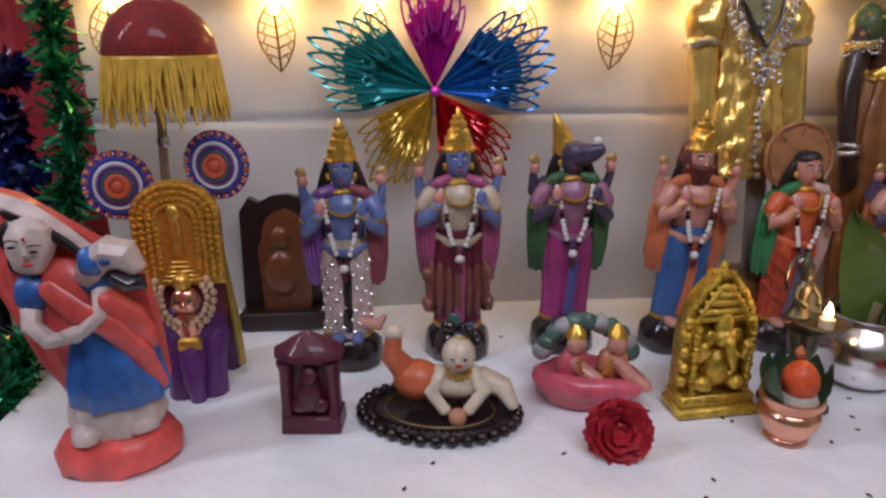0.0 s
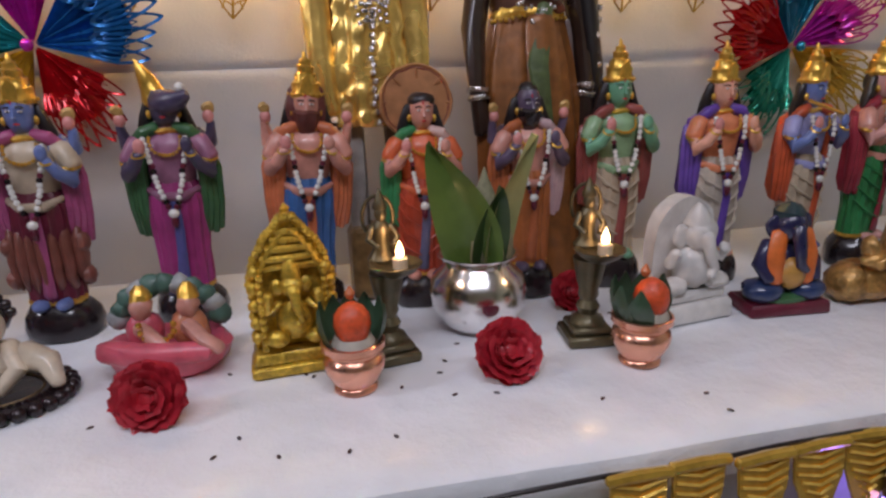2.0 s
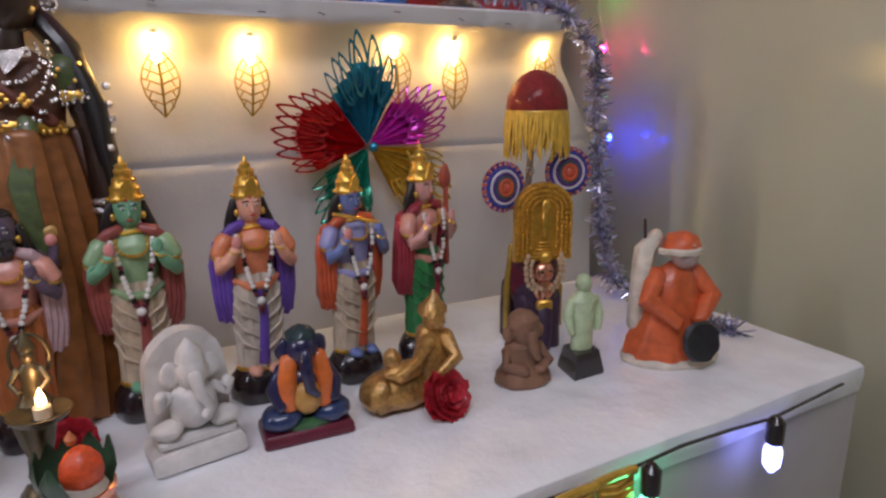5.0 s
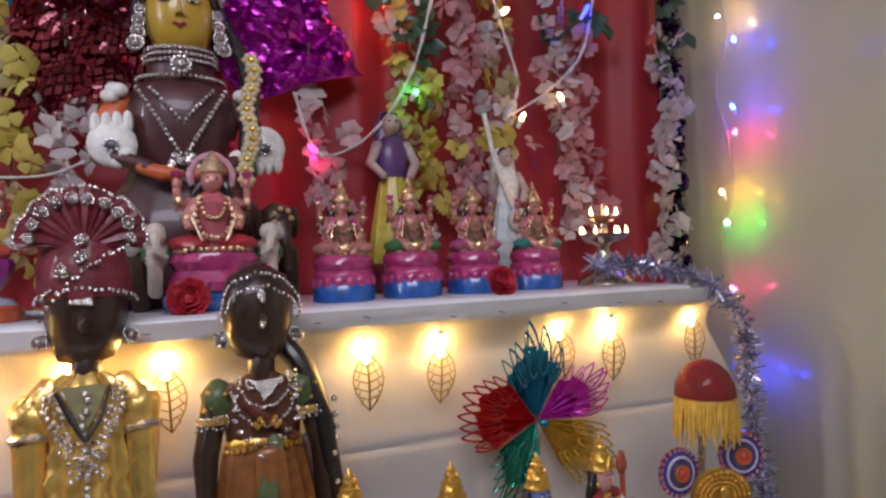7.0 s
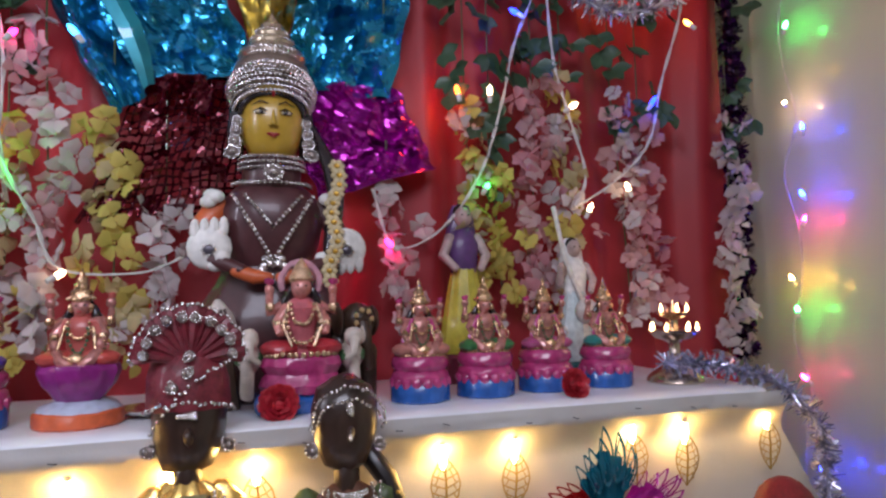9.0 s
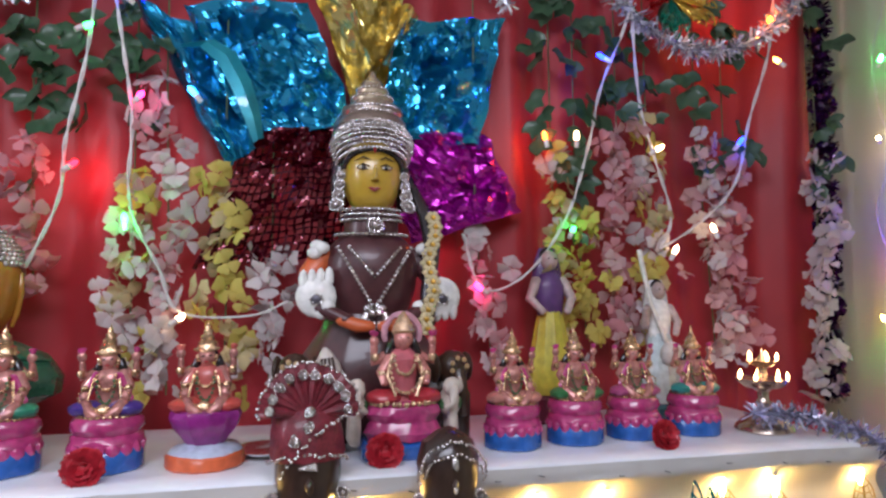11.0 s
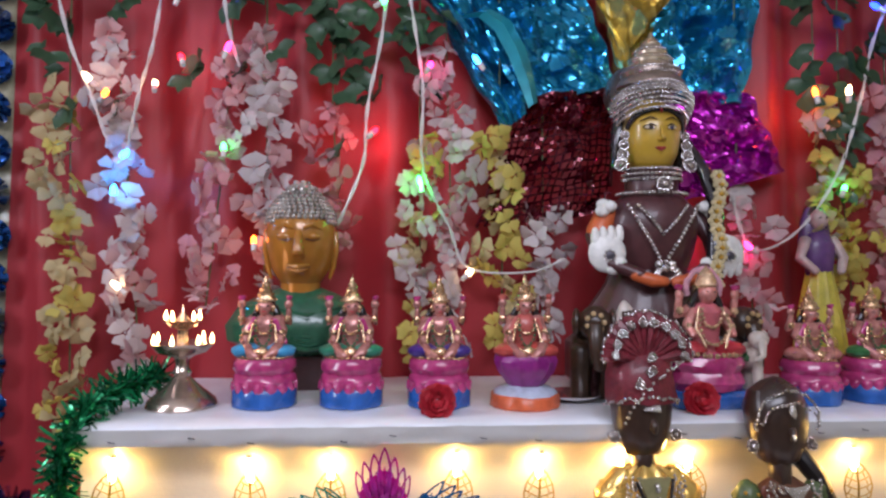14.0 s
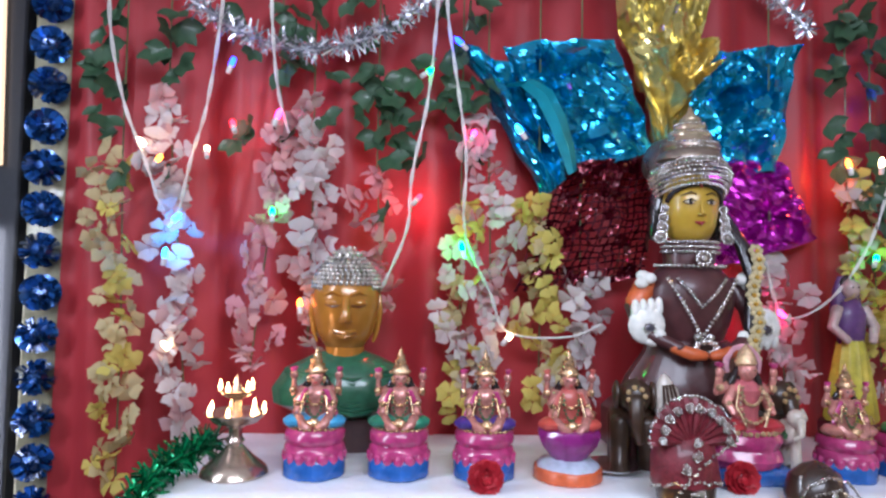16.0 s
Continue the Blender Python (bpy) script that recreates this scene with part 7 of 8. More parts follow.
fan = empty("foil_fan", pose(0, 0, 0), "large crumpled blue, gold, red and magenta foil fan behind the goddess", "foil decoration")
CY = (0.004, 0.22, 0.40)
crinkled("blue_foil", ((0.335, 2.385), (0.625, 2.415), (0.745, 2.13), (0.50, 2.055)), CY, seed=1, label="glittering turquoise foil", e=fan)
crinkled("blue_foil", ((0.225, 2.395), (0.40, 2.31), (0.52, 2.06), (0.445, 1.995)), CY, 30, 0.35, 18, 7, label="turquoise foil tail", e=fan, y=1.662)
crinkled("blue_foil", ((0.845, 2.385), (1.135, 2.425), (1.065, 2.08), (0.80, 2.085)), CY, seed=2, label="glittering turquoise foil", e=fan)
crinkled("gold_foil", ((0.60, 2.58), (0.89, 2.58), (0.795, 2.13), (0.745, 2.13)), (0.60, 0.50, 0.17), 30, 0.75, 26, 3, label="crumpled gold foil", e=fan, band=0.05, y=1.630)
crinkled("gold_foil", ((0.80, 2.42), (0.90, 2.40), (0.79, 2.24), (0.755, 2.20)), (0.66, 0.52, 0.16), 16, 0.6, 12, 13, label="torn flap of gold foil", e=fan, band=0.05, y=1.615)
crinkled("red_foil", ((0.49, 2.085), (0.765, 2.12), (0.715, 1.80), (0.375, 1.755)), (0.085, 0.002, 0.010), 54, 0.42, 34, 4, label="dark red foil cut into a net", e=fan, band=0.06, lattice=3)
crinkled("magenta_foil", ((0.78, 2.11), (1.075, 2.11), (1.185, 1.915), (0.885, 1.825)), (0.34, 0.012, 0.29), seed=5, label="glittering magenta foil", e=fan, band=0.08)
flap = [(0.345, 2.275), (0.395, 2.285), (0.440, 2.255), (0.475, 2.19), (0.50, 2.12), (0.515, 2.06)]
vs = []
for k, (x, z) in enumerate(flap):
    w = (0.012, 0.020, 0.026, 0.026, 0.022, 0.014)[k]
    vs += [(x - w * 0.8, 1.618, z - w * 0.5), (x, 1.606, z), (x + w * 0.8, 1.618, z + w * 0.5)]
part("folded_strip", Shape().add(vs, [(3 * k + q, 3 * k + q + 1, 3 * k + q + 4, 3 * k + q + 3) for k in range(5) for q in range(2)], paint((0.006, 0.24, 0.30), 0.35, 0.35, 0.2, 30, 0.2, 0.3)), fan, "matt turquoise folded strip")
for k in range(9):
    q = k / 8
    part("fringe_strip", Shape().tube([(0.375 + 0.19 * q, 1.630, 1.758 + 0.022 * q), (0.398 + 0.19 * q, 1.628, 1.802 + 0.022 * q)], 0.0032, foil((0.10, 0.003, 0.014)), n=4), fan)


def standing_lady(x, y, k, label, skirt, top, skin, raise_arm=False):
    s = Shape()
    s.lathe([(0.055, 0), (0.058, 0.006), (0.05, 0.07), (0.036, 0.15), (0.028, 0.19)], skirt, n=28, sy=0.8, fold=0.07, folds=11)
    s.lathe([(0.03, 0.18), (0.034, 0.21), (0.036, 0.25), (0.024, 0.275), (0.011, 0.285)], top, n=20, sy=0.7)
    s.ball((0, 0, 0.31), (0.021, 0.02, 0.025), skin)
    s.ball((0, 0.013, 0.318), (0.0235, 0.017, 0.0265), BLACK)
    s.lathe([(0.03, 0.2), (0.04, 0.26), (0.032, 0.31), (0.02, 0.34)], top, (0, 0.016, 0), n=18, sy=0.5)
    for sx in (-1, 1):
        s.ball((sx * 0.008, -0.019, 0.314), (0.003, 0.002, 0.002), BLACK, 6)
        up = raise_arm and sx < 0
        s.tube([(sx * 0.032, 0, 0.262), (sx * 0.052, -0.01, 0.22), (sx * (0.06 if up else 0.03), -0.034, 0.26 if up else 0.19)], [0.014, 0.012, 0.009], skin)
    if raise_arm:
        s.tube([(-0.075, -0.03, 0.42), (-0.045, -0.03, 0.28), (0.01, -0.036, 0.14)], 0.007, paint((0.7, 0.66, 0.6), 0.5))
        s.ball((0.012, -0.04, 0.135), (0.035, 0.02, 0.035), paint((0.62, 0.55, 0.5), 0.45))
    s.put("lady_doll", pose(x, y, ZU) @ Matrix.Scale(k, 4), label=label, category="clay doll", group="standing lady dolls")


Shape().box((0, 0, 0.035), (0.12, 0.1, 0.07), MAROON, 0.008).put("doll_stand", pose(1.232, 1.60, ZU), label="dark maroon block stand under a lady doll", category="stand")
Shape().box((0, 0, 0.02), (0.12, 0.1, 0.04), paint((0.02, 0.1, 0.12), 0.4), 0.008).put("doll_stand", pose(1.530, 1.585, ZU), label="teal block stand under a lady doll", category="stand")
ZU += 0.07
standing_lady(1.232, 1.60, 1.07, "lady doll in a purple blouse and striped yellow skirt", paint((0.55, 0.48, 0.05), 0.45), paint((0.10, 0.035, 0.14), 0.45), paint((0.42, 0.3, 0.28), 0.4))
ZU -= 0.03
standing_lady(1.530, 1.585, 0.92, "white-robed lady doll playing a long stringed instrument", paint((0.55, 0.62, 0.62), 0.45), WHITE, paint((0.45, 0.33, 0.30), 0.4), True)
ZU -= 0.04
Shape().lathe([(0.02, 0), (0.045, 0.006), (0.062, 0.014), (0.064, 0.016), (0.058, 0.016), (0.02, 0.01)], SILVER, n=30).put("silver_dish", pose(0.555, 1.41, ZU), label="shallow silver dish behind the groom doll", category="dish")


# ---- tinsel, flower strings, pompoms and fairy lights ----
def tinsel(pts, r, color, label, dens=900, seed=0):
    """A tinsel garland: a core with many short foil strips."""
    rng = random.Random(seed)
    s = Shape()
    pts = [Vector(p) for p in pts]
    s.tube(pts, r * 0.14, foil(color), n=5)
    ln = [0]
    for a, b in zip(pts, pts[1:]):
        ln.append(ln[-1] + (b - a).length)
    mats = [foil(color), foil(tuple(min(1, c * 1.7) for c in color)), foil(tuple(c * 0.5 for c in color))]
    for i in range(int(dens * ln[-1])):
        d = rng.random() * ln[-1]
        k = max(q for q in range(len(ln) - 1) if ln[q] <= d)
        p = pts[k].lerp(pts[k + 1], (d - ln[k]) / max(1e-6, ln[k + 1] - ln[k]))
        v = Vector((rng.gauss(0, 1), rng.gauss(0, 1), rng.gauss(0, 1))).normalized() * r * rng.uniform(0.55, 1.1)
        w = v.cross(Vector((rng.gauss(0, 1), rng.gauss(0, 1), rng.gauss(0, 1)))).normalized() * r * 0.07
        s.add([p - w, p + w, p + v + w * 0.7, p + v - w * 0.7], [(0, 1, 2, 3)], mats[i % 3])
    return s.put("tinsel_garland", label=label, category="tinsel", smooth=False)


SLV = (0.55, 0.55, 0.62)
tinsel(sag((1.43, 1.60, 2.50), (2.02, 1.60, 2.56), 0.16, 16), 0.042, SLV, "silver tinsel swag hung on the curtain", 1500, 1)
tinsel(sag((-0.45, 1.62, 2.47), (0.16, 1.62, 2.50), 0.14, 16), 0.042, SLV, "silver tinsel swag hung above the bust", 1300, 2)
tinsel(sag((0.35, 1.63, 2.56), (0.62, 1.66, 2.64), 0.02, 6), 0.04, SLV, "silver tinsel tail above the foil fan", 1300, 3)
tinsel(sag((1.0, 1.66, 2.62), (1.14, 1.63, 2.46), 0.0, 6), 0.04, SLV, "silver tinsel tail beside the foil fan", 1300, 4)
tinsel([(1.60, 1.33, ZU + 0.05), (1.68, 1.31, ZU + 0.05), (1.76, 1.28, ZU + 0.035), (1.83, 1.22, ZU + 0.0), (1.885, 1.19, 1.30), (1.90, 1.20, 1.20), (1.925, 1.21, 1.08), (1.93, 1.20, 0.95), (1.925, 1.15, 0.82), (1.94, 1.0, 0.80), (1.95, 0.85, 0.79)], 0.034, (0.34, 0.34, 0.46), "bluish silver tinsel trailing over the ends of both steps", 1900, 5)
tinsel([(-0.285, 1.42, ZU + 0.06), (-0.32, 1.36, ZU + 0.05), (-0.365, 1.28, ZU + 0.03), (-0.375, 1.20, 1.35), (-0.38, 1.21, 1.25), (-0.385, 1.22, 1.1), (-0.40, 1.20, 0.98), (-0.41, 1.14, 0.86), (-0.43, 1.04, 0.80), (-0.435, 0.92, 0.76)], 0.046, (0.005, 0.16, 0.06), "dark green tinsel trailing over the ends of both steps", 2100, 6)

pendant = empty("foil_flower", pose(1.607, 1.61, 2.515), "small multicoloured foil flower hung inside the silver tinsel swag", "foil decoration", "foil flowers on the curtain")
for ang, col in ((-20, BLU), (60, MAG), (125, GLD), (190, GRN), (-95, RDF)):
    foil_petal(pendant, pose(0, 0, 0, 0, ang, 0), col, 6, 48, 0.02, 0.135, random.Random(ang + 200))


def petal_mat(color):
    """Thin cloth that lets some light through."""
    m = bpy.data.materials.new("petal_cloth")
    m.use_nodes = True
    nt = m.node_tree
    b, out = nt.nodes["Principled BSDF"], nt.nodes["Material Output"]
    info = nt.nodes.new("ShaderNodeObjectInfo")
    r = nt.nodes.new("ShaderNodeMapRange")
    r.inputs[3].default_value, r.inputs[4].default_value = 0.78, 1.12
    nt.links.new(info.outputs["Random"], r.inputs[0])
    mul = nt.nodes.new("ShaderNodeVectorMath")
    mul.operation = "SCALE"
    mul.inputs[0].default_value = color
    nt.links.new(r.outputs[0], mul.inputs["Scale"])
    nt.links.new(mul.outputs[0], b.inputs["Base Color"])
    b.inputs["Roughness"].default_value = 0.7
    t = nt.nodes.new("ShaderNodeBsdfTranslucent")
    nt.links.new(mul.outputs[0], t.inputs["Color"])
    mix = nt.nodes.new("ShaderNodeMixShader")
    mix.inputs[0].default_value = 0.4
    nt.links.new(b.outputs[0], mix.inputs[1])
    nt.links.new(t.outputs[0], mix.inputs[2])
    nt.links.new(mix.outputs[0], out.inputs["Surface"])
    return m


def blossom_mesh(color, k):
    s = Shape()
    rng = random.Random(k)
    mat = petal_mat(color)
    for i in range(5 - k % 2):
        a = (72 + 18 * (k % 2)) * i + rng.uniform(-14, 14)
        vs = []
        for u in range(3):
            r = (0.003, 0.013, 0.021)[u]
            for w in (-1, 0, 1):
                vs.append((w * (0.0025, 0.0105, 0.0095)[u], -0.001 - 0.003 * (u == 1) - 0.001 * (u == 2) + 0.002 * abs(w), r + rng.uniform(-0.001, 0.001)))
        s.add(vs, [(u * 3 + w, u * 3 + w + 1, u * 3 + w + 4, u * 3 + w + 3) for u in range(2) for w in range(2)], mat, pose(0, 0, 0, 0, a, 0) @ pose(0, 0, 0, rng.uniform(-38, 30), 0, rng.uniform(-25, 25)))
    s.ball((0, -0.002, 0), 0.002, mat, 6)
    return s.mesh("blossom")


PALE = ((0.72, 0.65, 0.64), (0.70, 0.44, 0.44), (0.68, 0.56, 0.13), (0.64, 0.53, 0.28), (0.66, 0.30, 0.33))
BLOSSOM = [[blossom_mesh(c, 10 * i + k) for k in range(4)] for i, c in enumerate(PALE)]
STEM = paint((0.10, 0.13, 0.05), 0.7)
LEAFM = Shape()
for k in range(3):
    vs = []
    for u in range(5):
        w = (0.001, 0.011, 0.015, 0.010, 0.001)[u]
        for q in (-1, 0, 1):
            vs.append((q * w, -0.004 * abs(q) - 0.003 * u, -0.011 * u))
    LEAFM.add(vs, [(u * 3 + q, u * 3 + q + 1, u * 3 + q + 4, u * 3 + q + 3) for u in range(4) for q in range(2)], paint((0.032, 0.075, 0.036), 0.5), pose(0, 0, 0, -12, (-48, 4, 52)[k], 0))
LEAFM = LEAFM.mesh("leaf_spray")


def flower_string(x, z1, z0, tones, seed, y=1.655, dx=0.0, dens=1.0, size=1.0):
    rng = random.Random(seed)
    kinds = {0: "white", 1: "pale pink", 2: "yellow", 3: "cream", 4: "pink"}
    e = empty("flower_string", pose(x, y, z1), "hanging string of %s blossoms" % " and ".join(kinds[t] for t in dict.fromkeys(tones)), "artificial flowers", "hanging blossom strings")
    top = 2.75
    st = Shape().tube([(0, 0.008, top - z1), (0.004, 0.004, 0), (dx * 0.5 + 0.006, 0.004, (z0 - z1) * 0.5), (dx, 0.004, z0 - z1)], 0.0022, STEM, n=5)
    part("stem", st, e)
    n = int((z1 - z0) / 0.0165 * dens)
    for i in range(n):
        t = (i + rng.random()) / n
        ob = new("blossom", BLOSSOM[rng.choice(tones)][rng.randrange(4)])
        ob.parent = e
        wob = 0.016 + 0.018 * abs(math.sin(t * 17 + seed))
        ob.matrix_basis = pose(dx * t + rng.gauss(0, wob), -0.012 - abs(rng.gauss(0, 0.018)), (z0 - z1) * t, rng.gauss(0, 42), rng.uniform(0, 360), rng.gauss(0, 50)) @ Matrix.Scale(size * rng.uniform(1.1, 1.75), 4)
    for i in range(0 if 0.4 < x < 1.15 else 2 if 0.2 < x < 1.2 else 3 + int((top - z1) / 0.1)):
        ob = new("leaf_spray", LEAFM)
        ob.parent = e
        ob.matrix_basis = pose(rng.gauss(0, 0.035), -0.012 - 0.02 * rng.random(), rng.uniform(-0.10, min(0.5, top - z1)), rng.uniform(-25, 25), rng.uniform(-60, 60), rng.uniform(-50, 50)) @ Matrix.Scale(rng.uniform(0.9, 1.4), 4)


for k, (x, z1, z0, tones, dx) in enumerate((
        (-0.605, 2.08, 1.29, (2, 3, 3), 0.02), (-0.50, 2.23, 1.40, (0, 0, 1), 0.075), (-0.225, 2.16, 1.56, (1, 4, 1), -0.05), (-0.142, 2.24, 1.61, (0, 0, 1), 0.005),
        (0.02, 2.05, 1.70, (4, 1), 0.02), (0.30, 2.20, 1.47, (0, 0, 1), 0.02), (0.235, 1.98, 1.45, (3, 2, 0), 0.0), (0.435, 2.0, 1.46, (2, 2, 3), 0.01),
        (0.545, 1.80, 1.5, (0, 0), 0.0), (1.05, 1.86, 1.5, (0, 1, 0), 0.05), (1.26, 2.10, 1.50, (3, 2, 0), 0.02), (1.33, 1.92, 1.58, (2, 2), 0.03),
        (1.455, 2.16, 1.56, (1, 4), -0.01), (1.545, 2.18, 1.50, (2, 3, 0), 0.0), (1.70, 2.15, 1.50, (1, 0), 0.05), (1.79, 2.06, 1.55, (1, 4), 0.02), (2.105, 2.10, 1.40, (0, 0), -0.03))):
    flower_string(x, z1, z0, tones, k + 3, dx=dx)


def leaf_bed():
    """Leafy sprigs along the top of the curtain."""
    rng = random.Random(44)
    e = empty("leaf_garland", pose(0, 1.66, 2.33), "dark green artificial leaf sprigs along the curtain's top", "artificial leaves")
    for i in range(84):
        ob = new("leaf_spray", LEAFM)
        ob.parent = e
        x = rng.uniform(-0.7, 2.0)
        if 0.28 < x < 1.2:
            x = 0.28 - 0.5 * (x - 0.28) if x < 0.74 else 1.2 + 0.6 * (x - 0.74)
        ob.matrix_basis = pose(x, -0.02 * rng.random(), rng.uniform(-0.22, 0.2) - (0.1 if rng.random() < 0.25 else 0), rng.uniform(-25, 25), rng.uniform(-70, 70), rng.uniform(-50, 50)) @ Matrix.Scale(rng.uniform(0.9, 1.5), 4)


leaf_bed()


def pompom_column(x, y, z0, z1, color, label, r=0.042, step=0.078, n=110):
    e = empty("pompom_garland", pose(x, y, 0), label, "garland")
    rng = random.Random(9)
    base = Shape()
    for i in range(n):
        v = Vector((rng.gauss(0, 1), rng.gauss(0, 1), rng.gauss(0, 1))).normalized()
        w = v.cross(Vector((0.3, 0.5, 0.8))).normalized() * r * 0.14
        base.add([v * r * 0.2 - w, v * r * 0.2 + w, v * r + w, v * r - w], [(0, 1, 2, 3)], (foil(color), foil(tuple(c * 2.2 for c in color)), foil(tuple(c * 0.4 for c in color)))[i % 3])
    base.ball((0, 0, 0), r * 0.62, foil(tuple(c * 0.5 for c in color)), 10)
    me = base.mesh("pompom", False)
    z = z0
    while z < z1:
        ob = new("pompom", me)
        ob.parent = e
        ob.matrix_basis = pose(rng.uniform(-0.004, 0.004), 0, z, rng.uniform(0, 360), rng.uniform(0, 360), 0)
        z += step
    return e


Shape().box((-0.815, 1.76, 1.45), (0.095, 0.06, 2.9), paint((0.42, 0.38, 0.24), 0.5), 0.006).put("post", label="cream painted post beside the curtain", category="post", kind="structure")
pompom_column(-0.795, 1.680, 0.70, 2.75, (0.02, 0.085, 0.27), "column of glittering blue foil pompoms on the post", 0.046, 0.103, 130)
pompom_column(2.135, 1.66, 1.42, 2.75, (0.045, 0.008, 0.06), "column of dark purple foil pompoms at the curtain's edge", 0.04, 0.06)
pompom_column(-0.55, 1.36, 0.85, 1.20, (0.008, 0.02, 0.12), "short strand of dark blue foil pompoms beside the steps", 0.05, 0.085)
Shape().box((0, 0, 0), (0.010, 0.02, 0.84), glow((0.95, 0.97, 1.0), 7, "tube"), 0.004).put("tube_light", pose(-0.932, 1.735, 1.47, 0, -1.3, 0), label="thin vertical white tube light at the dark opening", category="tube light")
Shape().box((0, 0, 0), (0.012, 0.02, 0.5), glow((1.0, 0.72, 0.45), 0.8, "strip"), 0.003).put("light_strip", pose(-0.944, 1.735, 2.30, 0, -1.3, 0), label="dim warm vertical light strip at the dark opening", category="light strip")

# the jamb's shade is in its near-black colour too
Shape().box((-0.955, 1.80, 1.45), (0.12, 0.10, 2.9), UNLIT_BLACK, 0.006).put("door_jamb", label="door jamb beside the post, painted near-black for the unlit opening", category="door jamb", kind="structure")
CORD = paint((0.62, 0.58, 0.56), 0.5)
LED = {"g": (0.01, 1.0, 0.10), "b": (0.01, 0.03, 1.0), "c": (0.02, 0.35, 1.0), "r": (1.0, 0.008, 0.015), "p": (1.0, 0.02, 0.18), "w": (1.0, 0.62, 0.30), "o": (1.0, 0.14, 0.01), "y": (1.0, 0.5, 0.06)}


def cord(pts, parent, r=0.0024):
    s = Shape()
    pts = [Vector(p) for p in pts]
    fine = []
    for i in range(len(pts) - 1):
        p0, p1, p2, p3 = pts[max(i - 1, 0)], pts[i], pts[i + 1], pts[min(i + 2, len(pts) - 1)]
        for q in range(8):
            t = q / 8
            fine.append(0.5 * ((2 * p1) + (p2 - p0) * t + (2 * p0 - 5 * p1 + 4 * p2 - p3) * t * t + (3 * p1 - p0 - 3 * p2 + p3) * t ** 3))
    fine.append(pts[-1])
    for ph in (0, math.pi):
        s.tube([p + Vector((0.0026 * math.cos(i * 0.9 + ph), 0.0026 * math.sin(i * 0.9 + ph), 0)) for i, p in enumerate(fine)], r, CORD, n=5)
    return part("cord", s, parent)


YC = 1.60
curtain_lights = empty("fairy_light_string", pose(0, 0, 0), "white-corded multicoloured fairy lights hung on the red curtain", "fairy lights")
wall_lights = empty("fairy_light_string", pose(0, 0, 0), "thin-corded multicoloured fairy lights hanging beside the cream wall", "fairy lights")
for pts in (
        [(-0.620, 2.60), (-0.620, 2.395), (-0.581, 2.199), (-0.525, 2.056), (-0.479, 1.933)],
        [(-0.350, 2.60), (-0.359, 2.410), (-0.384, 2.195), (-0.417, 2.061), (-0.441, 1.928)],
        [(-0.245, 2.60), (-0.238, 2.417), (-0.219, 2.243), (-0.189, 2.130)],
        [(0.170, 2.60), (0.164, 2.441), (0.147, 2.233), (0.112, 2.041), (0.102, 1.905), (0.043, 1.756)],
        [(0.185, 2.60), (0.191, 2.442), (0.219, 2.264), (0.244, 2.087), (0.244, 1.900), (0.309, 1.756), (0.355, 1.660), (0.503, 1.650), (0.588, 1.683)],
        [(1.50, 2.65), (1.475, 2.465), (1.385, 2.243), (1.348, 2.091), (1.283, 1.898), (1.175, 1.753), (1.057, 1.711), (1.007, 1.848)],
        [(1.478, 2.65), (1.480, 2.465), (1.496, 2.221), (1.535, 2.072), (1.582, 1.908), (1.547, 1.817)],
        [(1.93, 2.55), (1.906, 2.382), (1.835, 2.183), (1.785, 2.007), (1.676, 1.895), (1.547, 1.817)]):
    cord([(x, YC, z) for x, z in pts], curtain_lights)
cord([(2.285, 1.60 + 0.03 * math.sin(i * 2.3), 2.9 - 0.16 * i) for i in range(13)], wall_lights, 0.0009)


def led(x, y, z, c, parent, k=1.0, power=16):
    m = pose(x, y, z, random.uniform(-40, 40), random.uniform(-60, 60), 0) @ Matrix.Scale(k, 4)
    b = part("led_bulb", Shape().lathe([(0.0025, 0), (0.0035, 0.002), (0.0035, 0.009), (0.001, 0.013)], glow(LED[c], power, "led"), n=8), parent, COLOURS[c] + " glowing bulb", m)
    part("led_holder", Shape().lathe([(0.003, -0.010), (0.0036, 0), (0.002, 0.001)], CORD, n=8), b)


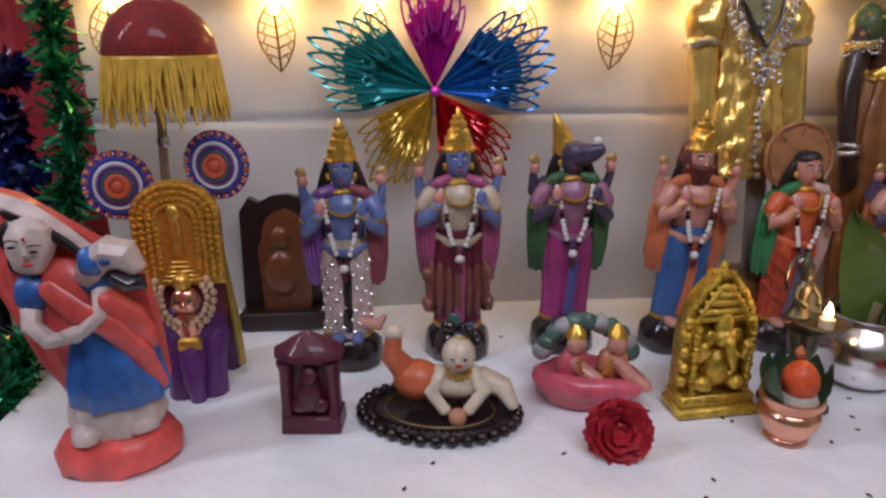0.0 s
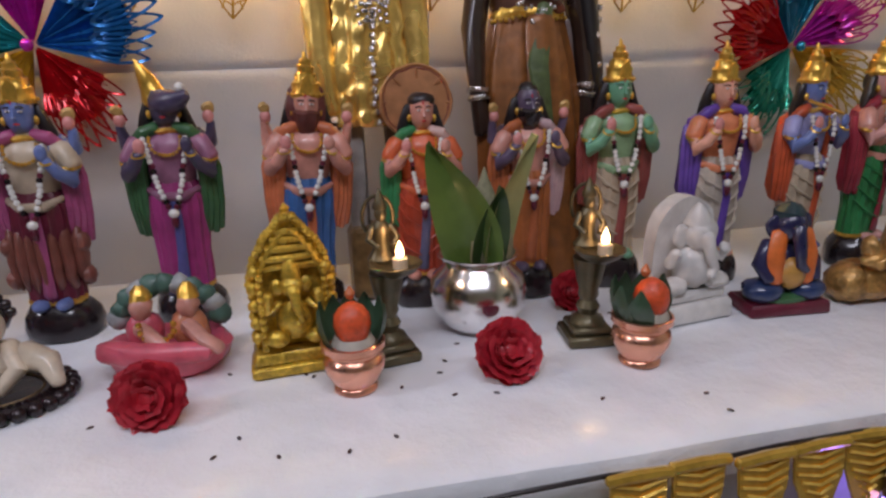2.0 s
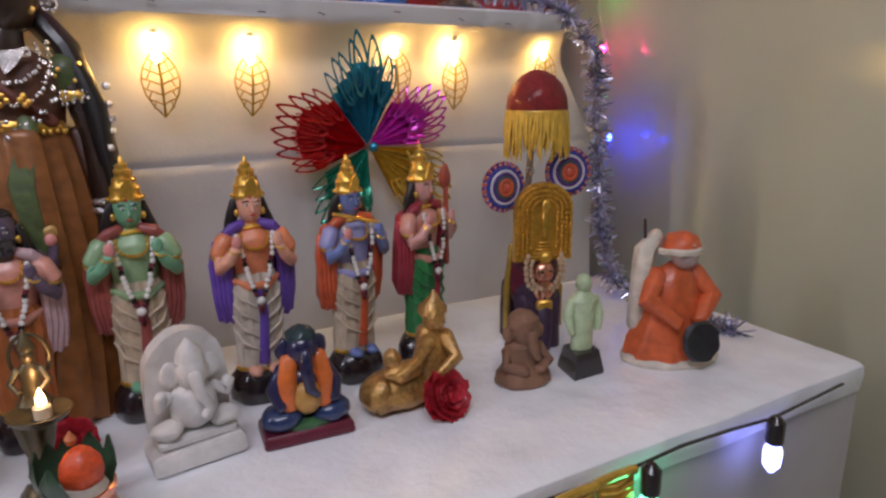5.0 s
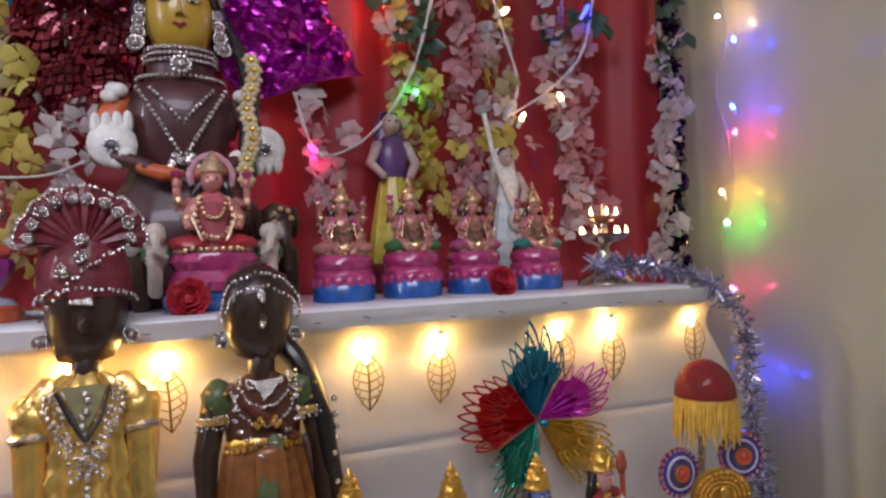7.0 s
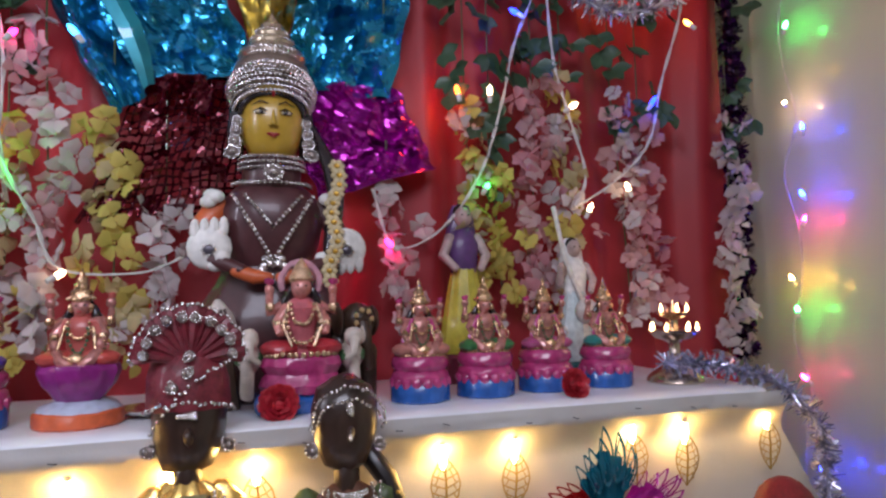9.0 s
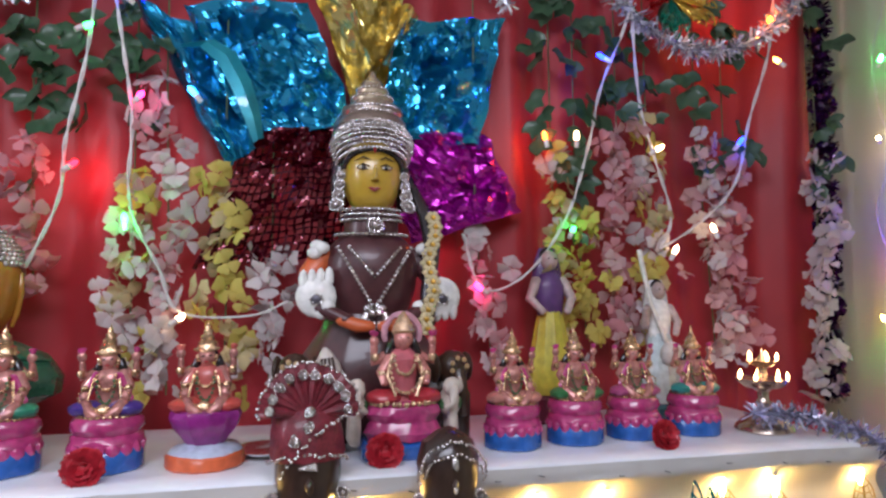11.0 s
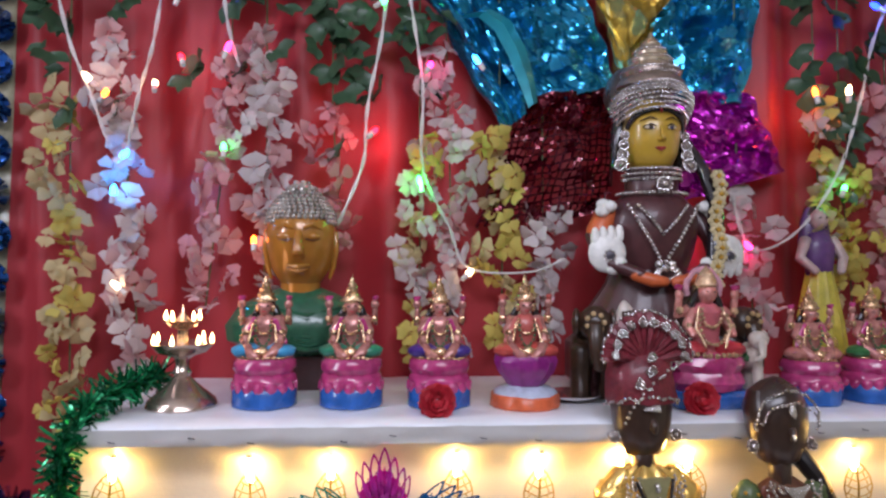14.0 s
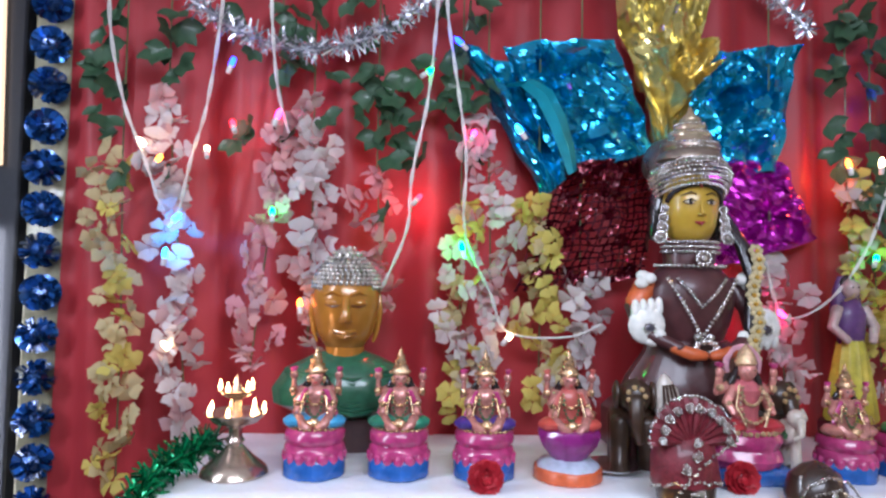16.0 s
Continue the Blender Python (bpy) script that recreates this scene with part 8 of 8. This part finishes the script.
COLOURS = {"g": "green", "b": "blue", "c": "cyan", "r": "red", "p": "pink", "w": "warm white", "o": "orange", "y": "yellow"}
random.seed(12)
for x, z, c in ((-0.329, 2.284, "b"), (-0.520, 2.085, "w"), (-0.377, 2.075, "w"), (-0.450, 1.908, "c"), (-0.466, 1.822, "c"), (-0.216, 2.162, "p"), (-0.219, 1.928, "g"),
                (0.141, 2.288, "g"), (0.124, 1.976, "r"), (0.257, 2.136, "p"), (0.239, 1.855, "g"), (0.226, 2.364, "b"), (0.350, 1.642, "w"), (-0.446, 1.608, "w"),
                (-0.491, 2.051, "o"), (-0.147, 1.711, "o"), (-0.317, 2.138, "r"), (0.378, 2.150, "c"), (1.050, 1.711, "p"), (1.290, 1.855, "g"), (1.223, 2.091, "o"),
                (1.308, 2.096, "w"), (1.391, 2.319, "b"), (1.535, 2.080, "w"), (1.788, 2.109, "b"), (1.707, 1.865, "w"), (1.580, 1.805, "w"), (1.933, 2.352, "y"), (1.908, 2.463, "o")):
    led(x, YC - 0.012, z, c, curtain_lights, 1.9, 16)
for y, z, c in ((1.586, 2.381, "g"), (1.60, 2.15, "w"), (1.545, 2.058, "b"), (1.555, 1.863, "b"), (1.56, 1.789, "p"), (1.61, 1.618, "y"), (1.60, 1.525, "g"), (1.58, 1.33, "p"), (1.55, 1.08, "b")):
    led(2.275, y, z, c, wall_lights, 1.7, 95)
# coloured spill of the brightest lights on the curtain and the flowers
for x, y, z, c, w in ((0.124, 1.64, 1.976, "r", 0.42), (-0.455, 1.57, 1.86, "c", 0.42), (0.239, 1.57, 1.855, "g", 0.28), (1.050, 1.60, 1.711, "p", 0.36), (1.223, 1.63, 2.091, "o", 0.34), (1.391, 1.57, 2.319, "b", 0.26), (0.257, 1.59, 2.136, "p", 0.18), (-0.216, 1.59, 2.162, "p", 0.16), (1.290, 1.59, 1.855, "g", 0.14), (-0.317, 1.64, 2.138, "r", 0.16), (1.85, 1.60, 2.52, "o", 0.7), (1.788, 1.57, 2.109, "b", 0.16), (2.24, 1.58, 2.27, "y", 0.08), (2.26, 1.55, 1.87, "b", 0.22), (2.26, 1.56, 1.60, "y", 0.10), (2.26, 1.50, 1.08, "b", 0.20)):
    lamp("led_spill", "POINT", pose(x, y, z), w, LED[c], 0.01)
